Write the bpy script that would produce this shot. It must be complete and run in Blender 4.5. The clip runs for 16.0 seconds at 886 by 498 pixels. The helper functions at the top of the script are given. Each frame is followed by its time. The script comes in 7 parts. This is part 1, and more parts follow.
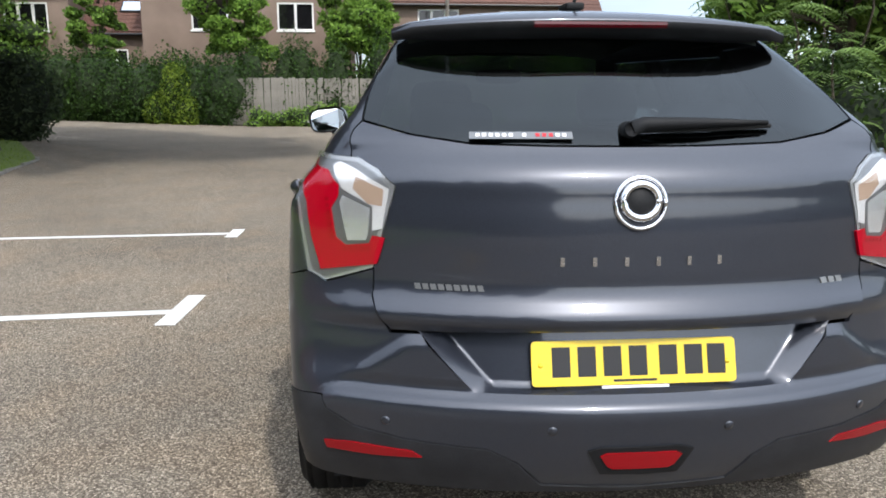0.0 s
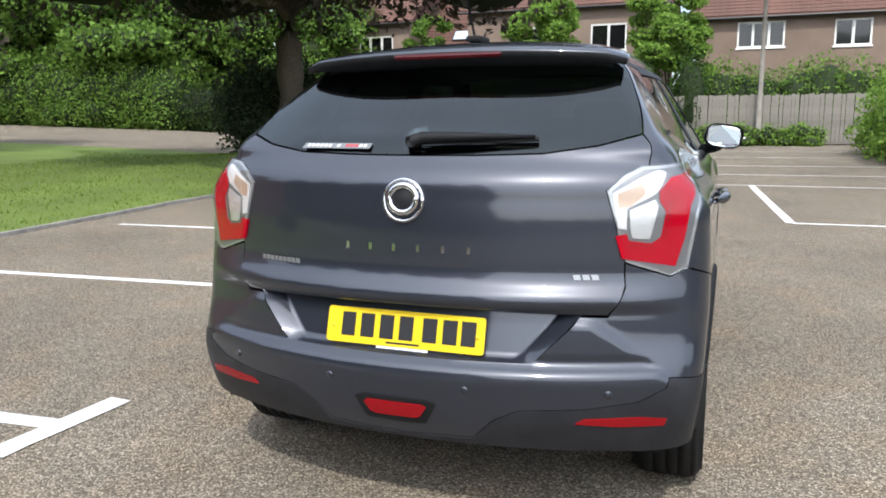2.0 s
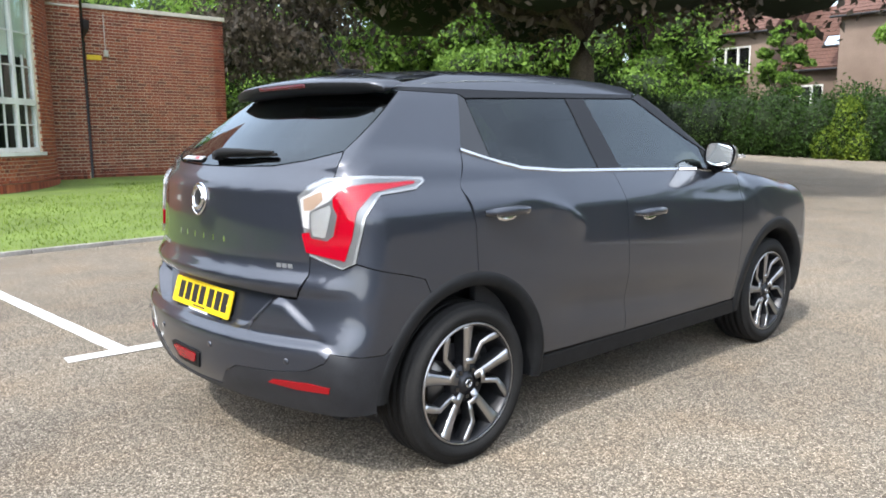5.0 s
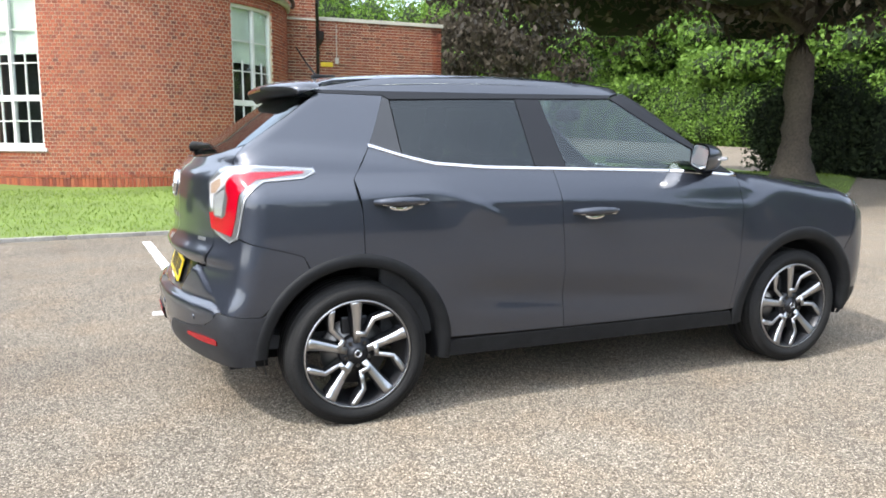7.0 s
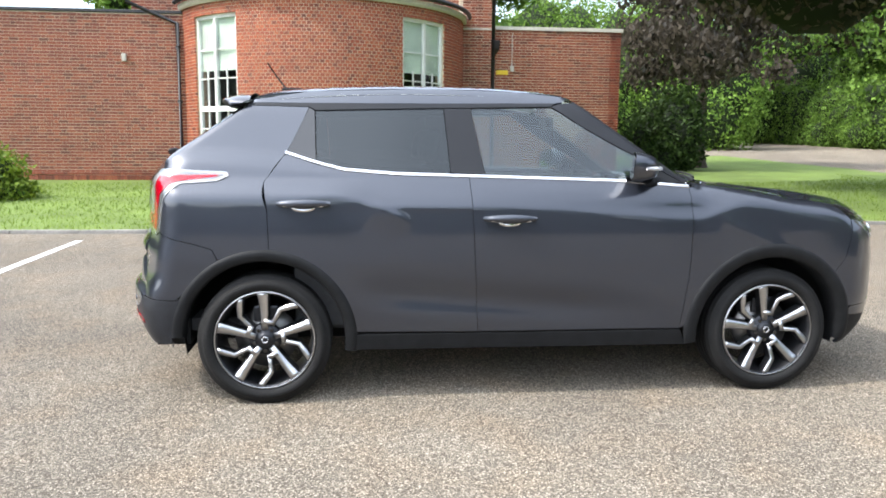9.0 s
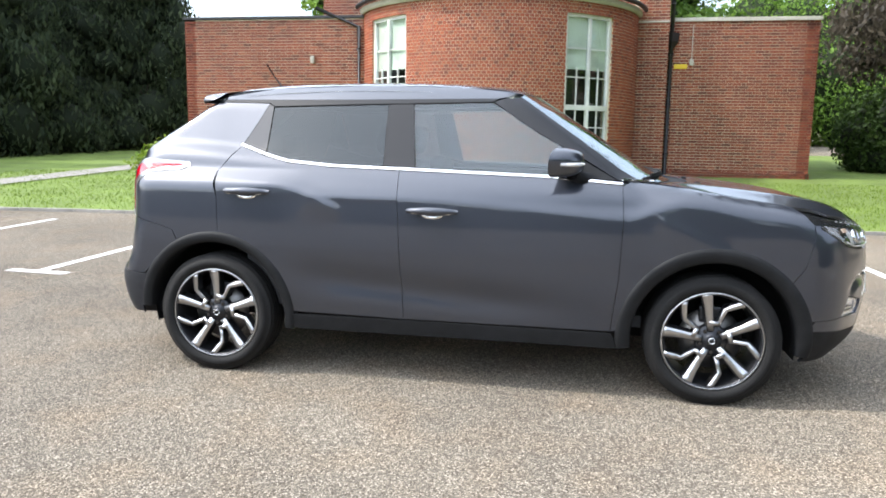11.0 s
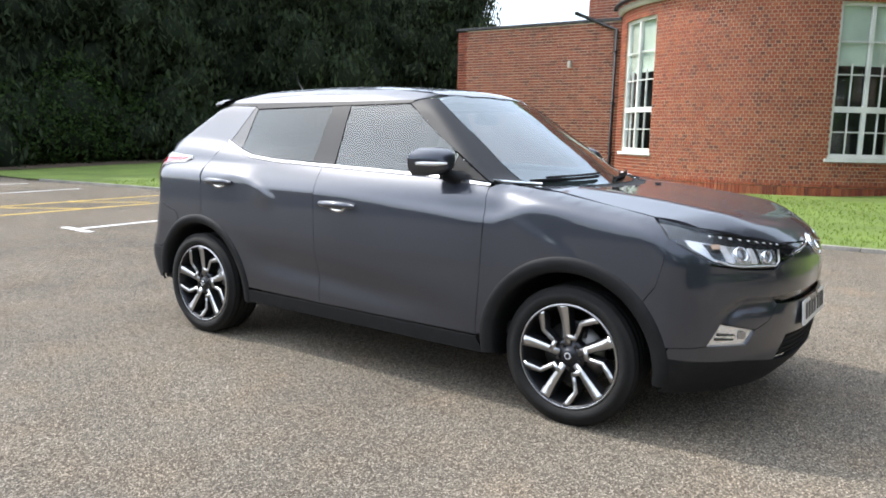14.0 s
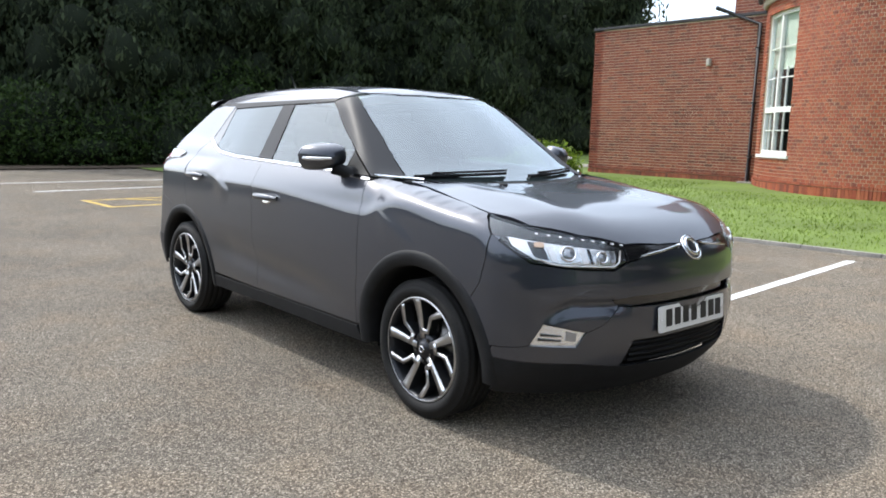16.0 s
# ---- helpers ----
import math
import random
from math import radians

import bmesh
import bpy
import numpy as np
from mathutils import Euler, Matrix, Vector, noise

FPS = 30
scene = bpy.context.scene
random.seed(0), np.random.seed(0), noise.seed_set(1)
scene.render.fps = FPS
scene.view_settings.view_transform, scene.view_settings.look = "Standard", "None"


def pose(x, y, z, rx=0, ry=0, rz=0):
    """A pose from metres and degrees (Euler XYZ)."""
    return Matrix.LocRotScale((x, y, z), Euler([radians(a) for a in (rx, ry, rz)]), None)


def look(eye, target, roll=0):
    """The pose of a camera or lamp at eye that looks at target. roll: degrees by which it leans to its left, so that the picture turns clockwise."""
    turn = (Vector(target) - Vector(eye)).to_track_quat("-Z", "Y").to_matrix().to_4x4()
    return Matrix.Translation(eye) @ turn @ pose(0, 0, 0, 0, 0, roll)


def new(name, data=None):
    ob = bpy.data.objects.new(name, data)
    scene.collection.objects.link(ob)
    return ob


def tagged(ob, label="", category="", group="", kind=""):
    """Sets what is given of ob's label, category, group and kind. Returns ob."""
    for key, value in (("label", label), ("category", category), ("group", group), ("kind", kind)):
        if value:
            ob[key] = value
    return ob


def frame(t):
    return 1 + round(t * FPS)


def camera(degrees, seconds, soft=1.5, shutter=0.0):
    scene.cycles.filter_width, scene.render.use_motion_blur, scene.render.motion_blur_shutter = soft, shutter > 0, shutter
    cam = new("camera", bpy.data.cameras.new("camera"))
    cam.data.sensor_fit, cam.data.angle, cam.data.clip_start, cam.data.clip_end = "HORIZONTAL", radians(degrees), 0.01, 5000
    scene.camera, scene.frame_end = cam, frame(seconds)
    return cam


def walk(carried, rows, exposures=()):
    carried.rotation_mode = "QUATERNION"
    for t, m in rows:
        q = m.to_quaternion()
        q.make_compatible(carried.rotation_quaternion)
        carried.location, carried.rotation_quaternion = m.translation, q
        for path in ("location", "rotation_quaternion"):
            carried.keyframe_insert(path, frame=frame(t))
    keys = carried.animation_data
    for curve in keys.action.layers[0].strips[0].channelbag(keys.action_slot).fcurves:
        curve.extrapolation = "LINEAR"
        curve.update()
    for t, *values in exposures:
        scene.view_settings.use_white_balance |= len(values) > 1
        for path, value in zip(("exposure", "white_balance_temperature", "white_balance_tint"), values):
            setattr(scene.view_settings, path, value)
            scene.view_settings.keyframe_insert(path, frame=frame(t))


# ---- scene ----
cam = camera(60.8, 16.0, soft=1.8)
PATH = [
    (0, (-0.624, -3.716, 1.277), (-0.461, -1.761, 0.888), -0.0),
    (0.5, (-0.279, -3.865, 1.279), (-0.25, -1.894, 0.941), -0.3),
    (1, (0.105, -4.015, 1.286), (-0.101, -2.054, 0.951), -0.4),
    (1.5, (0.463, -4.042, 1.262), (0.006, -2.126, 0.915), -0.5),
    (2, (0.883, -4.036, 1.27), (0.208, -2.184, 0.932), -0.4),
    (2.5, (1.267, -4.068, 1.281), (0.416, -2.289, 0.948), -0.3),
    (3, (1.655, -3.93, 1.266), (0.619, -2.254, 0.926), -0.5),
    (3.5, (1.99, -3.823, 1.259), (0.857, -2.208, 0.93), -0.5),
    (4, (2.343, -3.687, 1.276), (1.063, -2.18, 0.974), -0.4),
    (4.5, (2.62, -3.461, 1.28), (1.241, -2.043, 0.979), -0.6),
    (4.7, (2.73, -3.376, 1.272), (1.316, -1.994, 0.973), -0.5),
    (6.8, (3.904, -2.321, 1.275), (2.1, -1.507, 0.991), 0.1),
    (7, (3.955, -2.182, 1.254), (2.129, -1.418, 0.964), 0.3),
    (7.5, (4.093, -1.867, 1.288), (2.223, -1.216, 1.005), 0.3),
    (8, (4.295, -1.501, 1.285), (2.379, -0.998, 1.009), 0.5),
    (8.5, (4.39, -1.187, 1.262), (2.444, -0.824, 0.977), 0.6),
    (9, (4.493, -0.8, 1.273), (2.523, -0.596, 0.995), 0.5),
    (9.2, (4.543, -0.64, 1.286), (2.567, -0.497, 1.007), 0.5),
    (11.3, (4.566, 0.863, 1.277), (2.633, 0.436, 0.988), 0.8),
    (11.5, (4.519, 1.013, 1.284), (2.595, 0.548, 0.999), 0.7),
    (12, (4.433, 1.383, 1.278), (2.537, 0.814, 0.996), 0.8),
    (12.5, (4.358, 1.707, 1.294), (2.524, 0.962, 1.009), 1.1),
    (13, (4.165, 2.067, 1.285), (2.399, 1.175, 0.993), 1.2),
    (13.5, (4.037, 2.382, 1.286), (2.331, 1.378, 0.998), 1.2),
    (14, (3.863, 2.714, 1.293), (2.247, 1.573, 0.996), 1.4),
    (14.5, (3.642, 2.985, 1.293), (2.081, 1.771, 0.997), 1.4),
    (15, (3.455, 3.318, 1.298), (1.993, 1.985, 1.003), 1.3),
    (15.5, (3.261, 3.573, 1.296), (1.897, 2.142, 0.994), 1.4),
    (16, (2.977, 3.85, 1.298), (1.673, 2.364, 0.996), 1.5),
]
walk(cam, [(t, look(eye, target, roll)) for t, eye, target, roll in PATH],
     exposures=[(0, -.40), (1.5, -.29), (2.2, -.25), (3, -.08), (4.5, .12), (7, .42), (9, .44), (12.5, .38), (14.5, -.03), (16, -.08)])

# ---- light ----
SUN_AZ, SUN_EL = 164.0, 50.0   # compass bearing of the sun from +y towards +x, and height
world = bpy.data.worlds.new("sky_world")
scene.world = world
world.use_nodes = True
wn, wl = world.node_tree.nodes, world.node_tree.links
bg = wn["Background"]
sky = wn.new("ShaderNodeTexSky")
sky.sky_type = "NISHITA"
sky.sun_disc = False
sky.sun_elevation = radians(SUN_EL)
sky.sun_rotation = radians(SUN_AZ)
sky.air_density, sky.dust_density = 1.0, 2.0
# broken white cloud over the whole sky
geo_w = wn.new("ShaderNodeTexCoord")
map_w = wn.new("ShaderNodeMapping")
map_w.inputs["Scale"].default_value = (1.0, 1.0, 2.2)
cloud = wn.new("ShaderNodeTexNoise")
cloud.inputs["Scale"].default_value = 2.6
cloud.inputs["Detail"].default_value = 7
cloud.inputs["Roughness"].default_value = 0.55
ramp_w = wn.new("ShaderNodeValToRGB")
ramp_w.color_ramp.elements[0].position, ramp_w.color_ramp.elements[1].position = 0.33, 0.58
ramp_w.color_ramp.elements[0].color = (0.65, 0.65, 0.65, 1)
mix_w = wn.new("ShaderNodeMix")
mix_w.data_type = "RGBA"
bright = wn.new("ShaderNodeMix")
bright.data_type, bright.blend_type = "RGBA", "ADD"
bright.inputs["Factor"].default_value = 1.0
bright.inputs["B"].default_value = (5.4, 6.1, 7.2, 1)
wl.new(sky.outputs["Color"], bright.inputs["A"])
wl.new(bright.outputs["Result"], mix_w.inputs["B"])
wl.new(geo_w.outputs["Generated"], map_w.inputs["Vector"])
wl.new(map_w.outputs["Vector"], cloud.inputs["Vector"])
wl.new(cloud.outputs["Fac"], ramp_w.inputs["Fac"])
wl.new(ramp_w.outputs["Color"], mix_w.inputs["Factor"])
wl.new(sky.outputs["Color"], mix_w.inputs["A"])
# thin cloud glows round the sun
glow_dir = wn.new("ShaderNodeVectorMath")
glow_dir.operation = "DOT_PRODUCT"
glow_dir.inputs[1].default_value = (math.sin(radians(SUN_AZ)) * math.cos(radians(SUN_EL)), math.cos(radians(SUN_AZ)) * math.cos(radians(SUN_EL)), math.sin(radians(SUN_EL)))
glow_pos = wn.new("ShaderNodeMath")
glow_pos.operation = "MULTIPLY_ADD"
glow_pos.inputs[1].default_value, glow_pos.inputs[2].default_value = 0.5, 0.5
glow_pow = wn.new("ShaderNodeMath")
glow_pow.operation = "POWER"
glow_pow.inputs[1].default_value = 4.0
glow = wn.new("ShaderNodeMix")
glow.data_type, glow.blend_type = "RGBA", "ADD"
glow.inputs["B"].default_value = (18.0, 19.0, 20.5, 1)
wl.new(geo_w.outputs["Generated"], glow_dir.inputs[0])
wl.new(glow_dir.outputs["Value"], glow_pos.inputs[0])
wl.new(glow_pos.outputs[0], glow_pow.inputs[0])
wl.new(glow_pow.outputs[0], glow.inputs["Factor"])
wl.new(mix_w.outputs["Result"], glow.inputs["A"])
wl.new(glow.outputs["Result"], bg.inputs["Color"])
bg.inputs["Strength"].default_value = 0.13

sun = new("sun", bpy.data.lights.new("sun", "SUN"))
sun.data.energy, sun.data.angle, sun.data.color = 3.7, radians(2.0), (1.0, 0.965, 0.91)
_a, _e = radians(SUN_AZ), radians(SUN_EL)
sun.matrix_world = look((math.sin(_a) * math.cos(_e) * 50, math.cos(_a) * math.cos(_e) * 50, math.sin(_e) * 50), (0, 0, 0))


# ---- materials ----
def material(name, color=(0.5, 0.5, 0.5), rough=0.6, metal=0.0, coat=0.0, spec=None):
    m = bpy.data.materials.new(name)
    m.use_nodes = True
    b = m.node_tree.nodes["Principled BSDF"]
    b.inputs["Base Color"].default_value = (*color, 1)
    b.inputs["Roughness"].default_value = rough
    b.inputs["Metallic"].default_value = metal
    b.inputs["Coat Weight"].default_value = coat
    b.inputs["Coat Roughness"].default_value = 0.03
    if spec is not None:
        b.inputs["Specular IOR Level"].default_value = spec
    return m


def bsdf(m):
    return m.node_tree.nodes["Principled BSDF"]


def node(m, kind, **inputs):
    n = m.node_tree.nodes.new(kind)
    for key, value in inputs.items():
        n.inputs[key.replace("_", " ")].default_value = value
    return n


def wire(m, a, b):
    m.node_tree.links.new(a, b)


def coords(m, scale=(1, 1, 1), space="Object"):
    tc = m.node_tree.nodes.new("ShaderNodeTexCoord")
    mp = m.node_tree.nodes.new("ShaderNodeMapping")
    mp.inputs["Scale"].default_value = scale
    wire(m, tc.outputs[space], mp.inputs["Vector"])
    return mp.outputs["Vector"]


def ramp(m, fac, stops):
    r = m.node_tree.nodes.new("ShaderNodeValToRGB")
    e = r.color_ramp.elements
    while len(e) < len(stops):
        e.new(0.5)
    for el, (p, c) in zip(e, stops):
        el.position, el.color = p, (*c, 1) if len(c) == 3 else c
    wire(m, fac, r.inputs["Fac"])
    return r.outputs["Color"]


def blend(m, fac, a, b, mode="MIX"):
    n = m.node_tree.nodes.new("ShaderNodeMix")
    n.data_type, n.blend_type = "RGBA", mode
    for socket, value in ((n.inputs["Factor"], fac), (n.inputs["A"], a), (n.inputs["B"], b)):
        if isinstance(value, (int, float)):
            socket.default_value = value
        elif isinstance(value, tuple):
            socket.default_value = (*value, 1)
        else:
            wire(m, value, socket)
    return n.outputs["Result"]


def bump(m, height, strength, distance):
    n = node(m, "ShaderNodeBump", Strength=strength, Distance=distance)
    wire(m, height, n.inputs["Height"])
    wire(m, n.outputs["Normal"], bsdf(m).inputs["Normal"])


def speckled(name, a, b, scale, rough, relief=0.3, depth=0.005, big=None, metal=0.0, space="Object"):
    """Two tones in fine grain, with broader stains, and a fine relief."""
    m = material(name, a, rough, metal)
    v = coords(m, space=space)
    fine = node(m, "ShaderNodeTexNoise", Scale=scale, Detail=6.0, Roughness=0.65)
    broad = node(m, "ShaderNodeTexNoise", Scale=big or scale * 0.07, Detail=3.0)
    wire(m, v, fine.inputs["Vector"])
    wire(m, v, broad.inputs["Vector"])
    grain = ramp(m, fine.outputs["Fac"], ((0.3, a), (0.7, b)))
    stain = ramp(m, broad.outputs["Fac"], ((0.3, (0.72, 0.72, 0.72)), (0.7, (1.12, 1.12, 1.12))))
    wire(m, blend(m, 1.0, grain, stain, "MULTIPLY"), bsdf(m).inputs["Base Color"])
    bump(m, fine.outputs["Fac"], relief, depth)
    return m


def asphalt_material():
    m = material("asphalt", (0.1, 0.1, 0.1), 0.9, spec=0.15)
    bsdf(m).inputs["Diffuse Roughness"].default_value = 0.5
    v = coords(m)
    stones = node(m, "ShaderNodeTexVoronoi", Scale=150.0, Randomness=1.0)
    small = node(m, "ShaderNodeTexVoronoi", Scale=260.0, Randomness=1.0)
    broad = node(m, "ShaderNodeTexNoise", Scale=0.45, Detail=5.0, Roughness=0.6)
    patch = node(m, "ShaderNodeTexNoise", Scale=2.3, Detail=4.0)
    for n in (stones, small, broad, patch):
        wire(m, v, n.inputs["Vector"])
    sep = node(m, "ShaderNodeSeparateColor")
    wire(m, stones.outputs["Color"], sep.inputs["Color"])
    tone = ramp(m, sep.outputs["Red"], ((0.0, (0.098, 0.085, 0.069)), (0.35, (0.166, 0.146, 0.119)), (0.7, (0.243, 0.215, 0.176)), (0.95, (0.44, 0.396, 0.331))))
    sep2 = node(m, "ShaderNodeSeparateColor")
    wire(m, small.outputs["Color"], sep2.inputs["Color"])
    tone2 = ramp(m, sep2.outputs["Green"], ((0.0, (0.64, 0.64, 0.64)), (1.0, (1.34, 1.33, 1.32))))
    c = blend(m, 1.0, tone, tone2, "MULTIPLY")
    pits = ramp(m, stones.outputs["Distance"], ((0.44, (1, 1, 1)), (0.78, (0.5, 0.49, 0.48))))
    c = blend(m, 0.75, c, pits, "MULTIPLY")
    stain = ramp(m, broad.outputs["Fac"], ((0.3, (0.74, 0.73, 0.72)), (0.72, (1.16, 1.14, 1.10))))
    c = blend(m, 1.0, c, stain, "MULTIPLY")
    tan = ramp(m, patch.outputs["Fac"], ((0.45, (1, 1, 1)), (0.72, (1.10, 1.03, 0.96))))
    c = blend(m, 1.0, c, tan, "MULTIPLY")
    wire(m, c, bsdf(m).inputs["Base Color"])
    bump(m, stones.outputs["Distance"], 0.9, -0.006)
    return m


def leaf_material(name, dark, light, gloss=0.5):
    m = material(name, dark, gloss, spec=0.2)
    g = m.node_tree.nodes.new("ShaderNodeNewGeometry")
    c = ramp(m, g.outputs["Random Per Island"], ((0.0, dark), (0.75, light), (1.0, tuple(min(1, 1.25 * k) for k in light))))
    wire(m, c, bsdf(m).inputs["Base Color"])
    t = node(m, "ShaderNodeBsdfTranslucent")
    wire(m, c, t.inputs["Color"])
    mix = node(m, "ShaderNodeMixShader", Fac=0.35)
    wire(m, bsdf(m).outputs["BSDF"], mix.inputs[1])
    wire(m, t.outputs["BSDF"], mix.inputs[2])
    wire(m, mix.outputs["Shader"], m.node_tree.nodes["Material Output"].inputs["Surface"])
    return m


def glass_material(name, tint, ior=1.5):
    """A thin pane: tinted see-through with mirror gloss by Fresnel."""
    m = material(name, tint, 0.02)
    clear = node(m, "ShaderNodeBsdfTransparent")
    clear.inputs["Color"].default_value = (*tint, 1)
    gloss = node(m, "ShaderNodeBsdfGlossy", Roughness=0.02)
    gloss.inputs["Color"].default_value = (0.90, 0.97, 1.0, 1)
    # gloss rises towards grazing view, alike on both faces of the pane
    f = node(m, "ShaderNodeLayerWeight", Blend=0.5)
    power = m.node_tree.nodes.new("ShaderNodeMath")
    power.operation = "POWER"
    power.inputs[1].default_value = 4.0
    span = m.node_tree.nodes.new("ShaderNodeMapRange")
    r0 = 2 * ((ior - 1) / (ior + 1)) ** 2
    span.inputs["To Min"].default_value, span.inputs["To Max"].default_value = r0, 1.0
    mix = m.node_tree.nodes.new("ShaderNodeMixShader")
    wire(m, f.outputs["Facing"], power.inputs[0])
    wire(m, power.outputs[0], span.inputs["Value"])
    wire(m, span.outputs["Result"], mix.inputs["Fac"])
    wire(m, clear.outputs["BSDF"], mix.inputs[1])
    wire(m, gloss.outputs["BSDF"], mix.inputs[2])
    wire(m, mix.outputs["Shader"], m.node_tree.nodes["Material Output"].inputs["Surface"])
    return m


def paint_material():
    m = material("car_paint", (0.05, 0.053, 0.064), 0.34, 0.55, 1.0)
    bsdf(m).inputs["Coat IOR"].default_value = 1.57
    v = coords(m)
    flake = node(m, "ShaderNodeTexNoise", Scale=900.0, Detail=2.0)
    dust = node(m, "ShaderNodeTexNoise", Scale=3.0, Detail=5.0)
    wire(m, v, flake.inputs["Vector"])
    wire(m, v, dust.inputs["Vector"])
    c = ramp(m, flake.outputs["Fac"], ((0.35, (0.025, 0.0288, 0.040)), (0.65, (0.042, 0.048, 0.065))))
    wire(m, c, bsdf(m).inputs["Base Color"])
    r = ramp(m, dust.outputs["Fac"], ((0.3, (0.03,) * 3), (0.8, (0.08,) * 3)))
    wire(m, r, bsdf(m).inputs["Coat Roughness"])
    return m


def brick_material(name, tones):
    """One tone a brick, by island, with burnt specks."""
    m = material(name, tones[0], 0.85)
    g = m.node_tree.nodes.new("ShaderNodeNewGeometry")
    o = m.node_tree.nodes.new("ShaderNodeObjectInfo")
    add = m.node_tree.nodes.new("ShaderNodeMath")
    add.operation = "ADD"
    wire(m, g.outputs["Random Per Island"], add.inputs[0])
    wire(m, o.outputs["Random"], add.inputs[1])
    frac = m.node_tree.nodes.new("ShaderNodeMath")
    frac.operation = "FRACT"
    wire(m, add.outputs[0], frac.inputs[0])
    c = ramp(m, frac.outputs[0], tuple((i / (len(tones) - 1), k) for i, k in enumerate(tones)))
    v = coords(m)
    n = node(m, "ShaderNodeTexNoise", Scale=40.0, Detail=5.0, Roughness=0.7)
    broad = node(m, "ShaderNodeTexNoise", Scale=0.7, Detail=3.0)
    wire(m, v, n.inputs["Vector"])
    wire(m, v, broad.inputs["Vector"])
    speck = ramp(m, n.outputs["Fac"], ((0.3, (0.7, 0.68, 0.66)), (0.7, (1.15, 1.15, 1.15))))
    stain = ramp(m, broad.outputs["Fac"], ((0.3, (0.82, 0.80, 0.78)), (0.7, (1.1, 1.1, 1.1))))
    c = blend(m, 1.0, blend(m, 1.0, c, speck, "MULTIPLY"), stain, "MULTIPLY")
    wire(m, c, bsdf(m).inputs["Base Color"])
    bump(m, n.outputs["Fac"], 0.4, 0.004)
    return m


M_ASPHALT = asphalt_material()
M_LINE = speckled("line_paint", (0.60, 0.60, 0.57), (0.80, 0.80, 0.77), 60, 0.7, 0.4, 0.003, 2.5)
M_YELLOW = speckled("yellow_line_paint", (0.45, 0.30, 0.05), (0.68, 0.47, 0.10), 60, 0.7, 0.4, 0.003, 2.5)
M_GRASS = speckled("turf", (0.096, 0.148, 0.024), (0.162, 0.228, 0.042), 55, 0.9, 0.5, 0.02, 0.9)
M_BLADE = leaf_material("grass_blade", (0.108, 0.164, 0.026), (0.182, 0.255, 0.047), 0.8)
M_KERB = speckled("kerb_concrete", (0.20, 0.19, 0.17), (0.33, 0.31, 0.28), 40, 0.9)
M_SOIL = speckled("soil", (0.05, 0.035, 0.022), (0.12, 0.085, 0.055), 30, 0.95, 0.6, 0.02)
M_MORTAR = speckled("mortar", (0.45, 0.36, 0.26), (0.61, 0.505, 0.375), 50, 0.95)
M_BRICK = brick_material("red_brick", ((0.110, 0.035, 0.022), (0.205, 0.056, 0.030), (0.275, 0.079, 0.040), (0.18, 0.049, 0.032), (0.325, 0.112, 0.058)))
M_BRICK_B = brick_material("orange_brick", ((0.140, 0.038, 0.024), (0.325, 0.076, 0.034), (0.385, 0.106, 0.047), (0.225, 0.058, 0.034), (0.42, 0.132, 0.062), (0.285, 0.060, 0.029)))
M_COPING = speckled("coping_stone", (0.45, 0.42, 0.36), (0.60, 0.57, 0.50), 18, 0.85)
M_WHITE = speckled("white_paint", (0.74, 0.74, 0.70), (0.82, 0.82, 0.79), 14, 0.45, 0.1, 0.002)
M_PIPE = speckled("black_iron", (0.010, 0.010, 0.011), (0.022, 0.022, 0.024), 30, 0.45, 0.2, 0.002)
M_ROOM = material("room_shade", (0.045, 0.048, 0.045), 0.9)
M_BLIND = speckled("roller_blind", (0.74, 0.80, 0.68), (0.84, 0.88, 0.78), 30, 0.9, 0.1, 0.002)
M_PANE = glass_material("window_glass", (0.90, 0.93, 0.92), 1.36)
M_BARK = speckled("bark", (0.042, 0.033, 0.024), (0.115, 0.092, 0.068), 22, 0.95, 0.9, 0.03, 1.3)
M_LEAF = leaf_material("hedge_leaf", (0.013, 0.032, 0.007), (0.046, 0.092, 0.017))
M_LEAF_BRIGHT = leaf_material("bright_leaf", (0.078, 0.16, 0.019), (0.195, 0.32, 0.055))
M_LEAF_YELLOW = leaf_material("yellow_leaf", (0.06, 0.12, 0.015), (0.18, 0.25, 0.03))
M_LEAF_COPPER = leaf_material("copper_leaf", (0.032, 0.027, 0.020), (0.090, 0.074, 0.054))
M_LEAF_DARK = leaf_material("conifer_leaf", (0.027, 0.040, 0.024), (0.056, 0.075, 0.038), 0.95)
# shade over shrubs, undergrowth and part of the hedge, put into the leaf colour
M_LEAF_SHADE = leaf_material("shaded_leaf", (0.014, 0.032, 0.008), (0.045, 0.080, 0.018), 0.6)
M_LEAF_SUMAC = leaf_material("sumac_leaf", (0.085, 0.155, 0.035), (0.20, 0.30, 0.085))
M_LEAF_MIX = leaf_material("tree_leaf", (0.055, 0.116, 0.018), (0.165, 0.275, 0.048))
# solid lumps inside foliage, coloured dark for the shade between leaves
M_CORE = material("foliage_shade_core", (0.018, 0.024, 0.015), 0.95, spec=0.1)
M_CORE_GREEN = speckled("hedge_shade_core", (0.010, 0.020, 0.005), (0.026, 0.046, 0.010), 14, 0.95, 0.8, 0.05)
M_FENCE = speckled("weathered_fence", (0.17, 0.155, 0.13), (0.30, 0.28, 0.245), 24, 0.9, 0.5, 0.006)
M_HOUSE = brick_material("house_brick", ((0.165, 0.118, 0.092), (0.215, 0.158, 0.124), (0.26, 0.195, 0.155)))
M_ROOF = speckled("roof_tile", (0.075, 0.035, 0.026), (0.16, 0.080, 0.058), 8, 0.85, 0.5, 0.02)
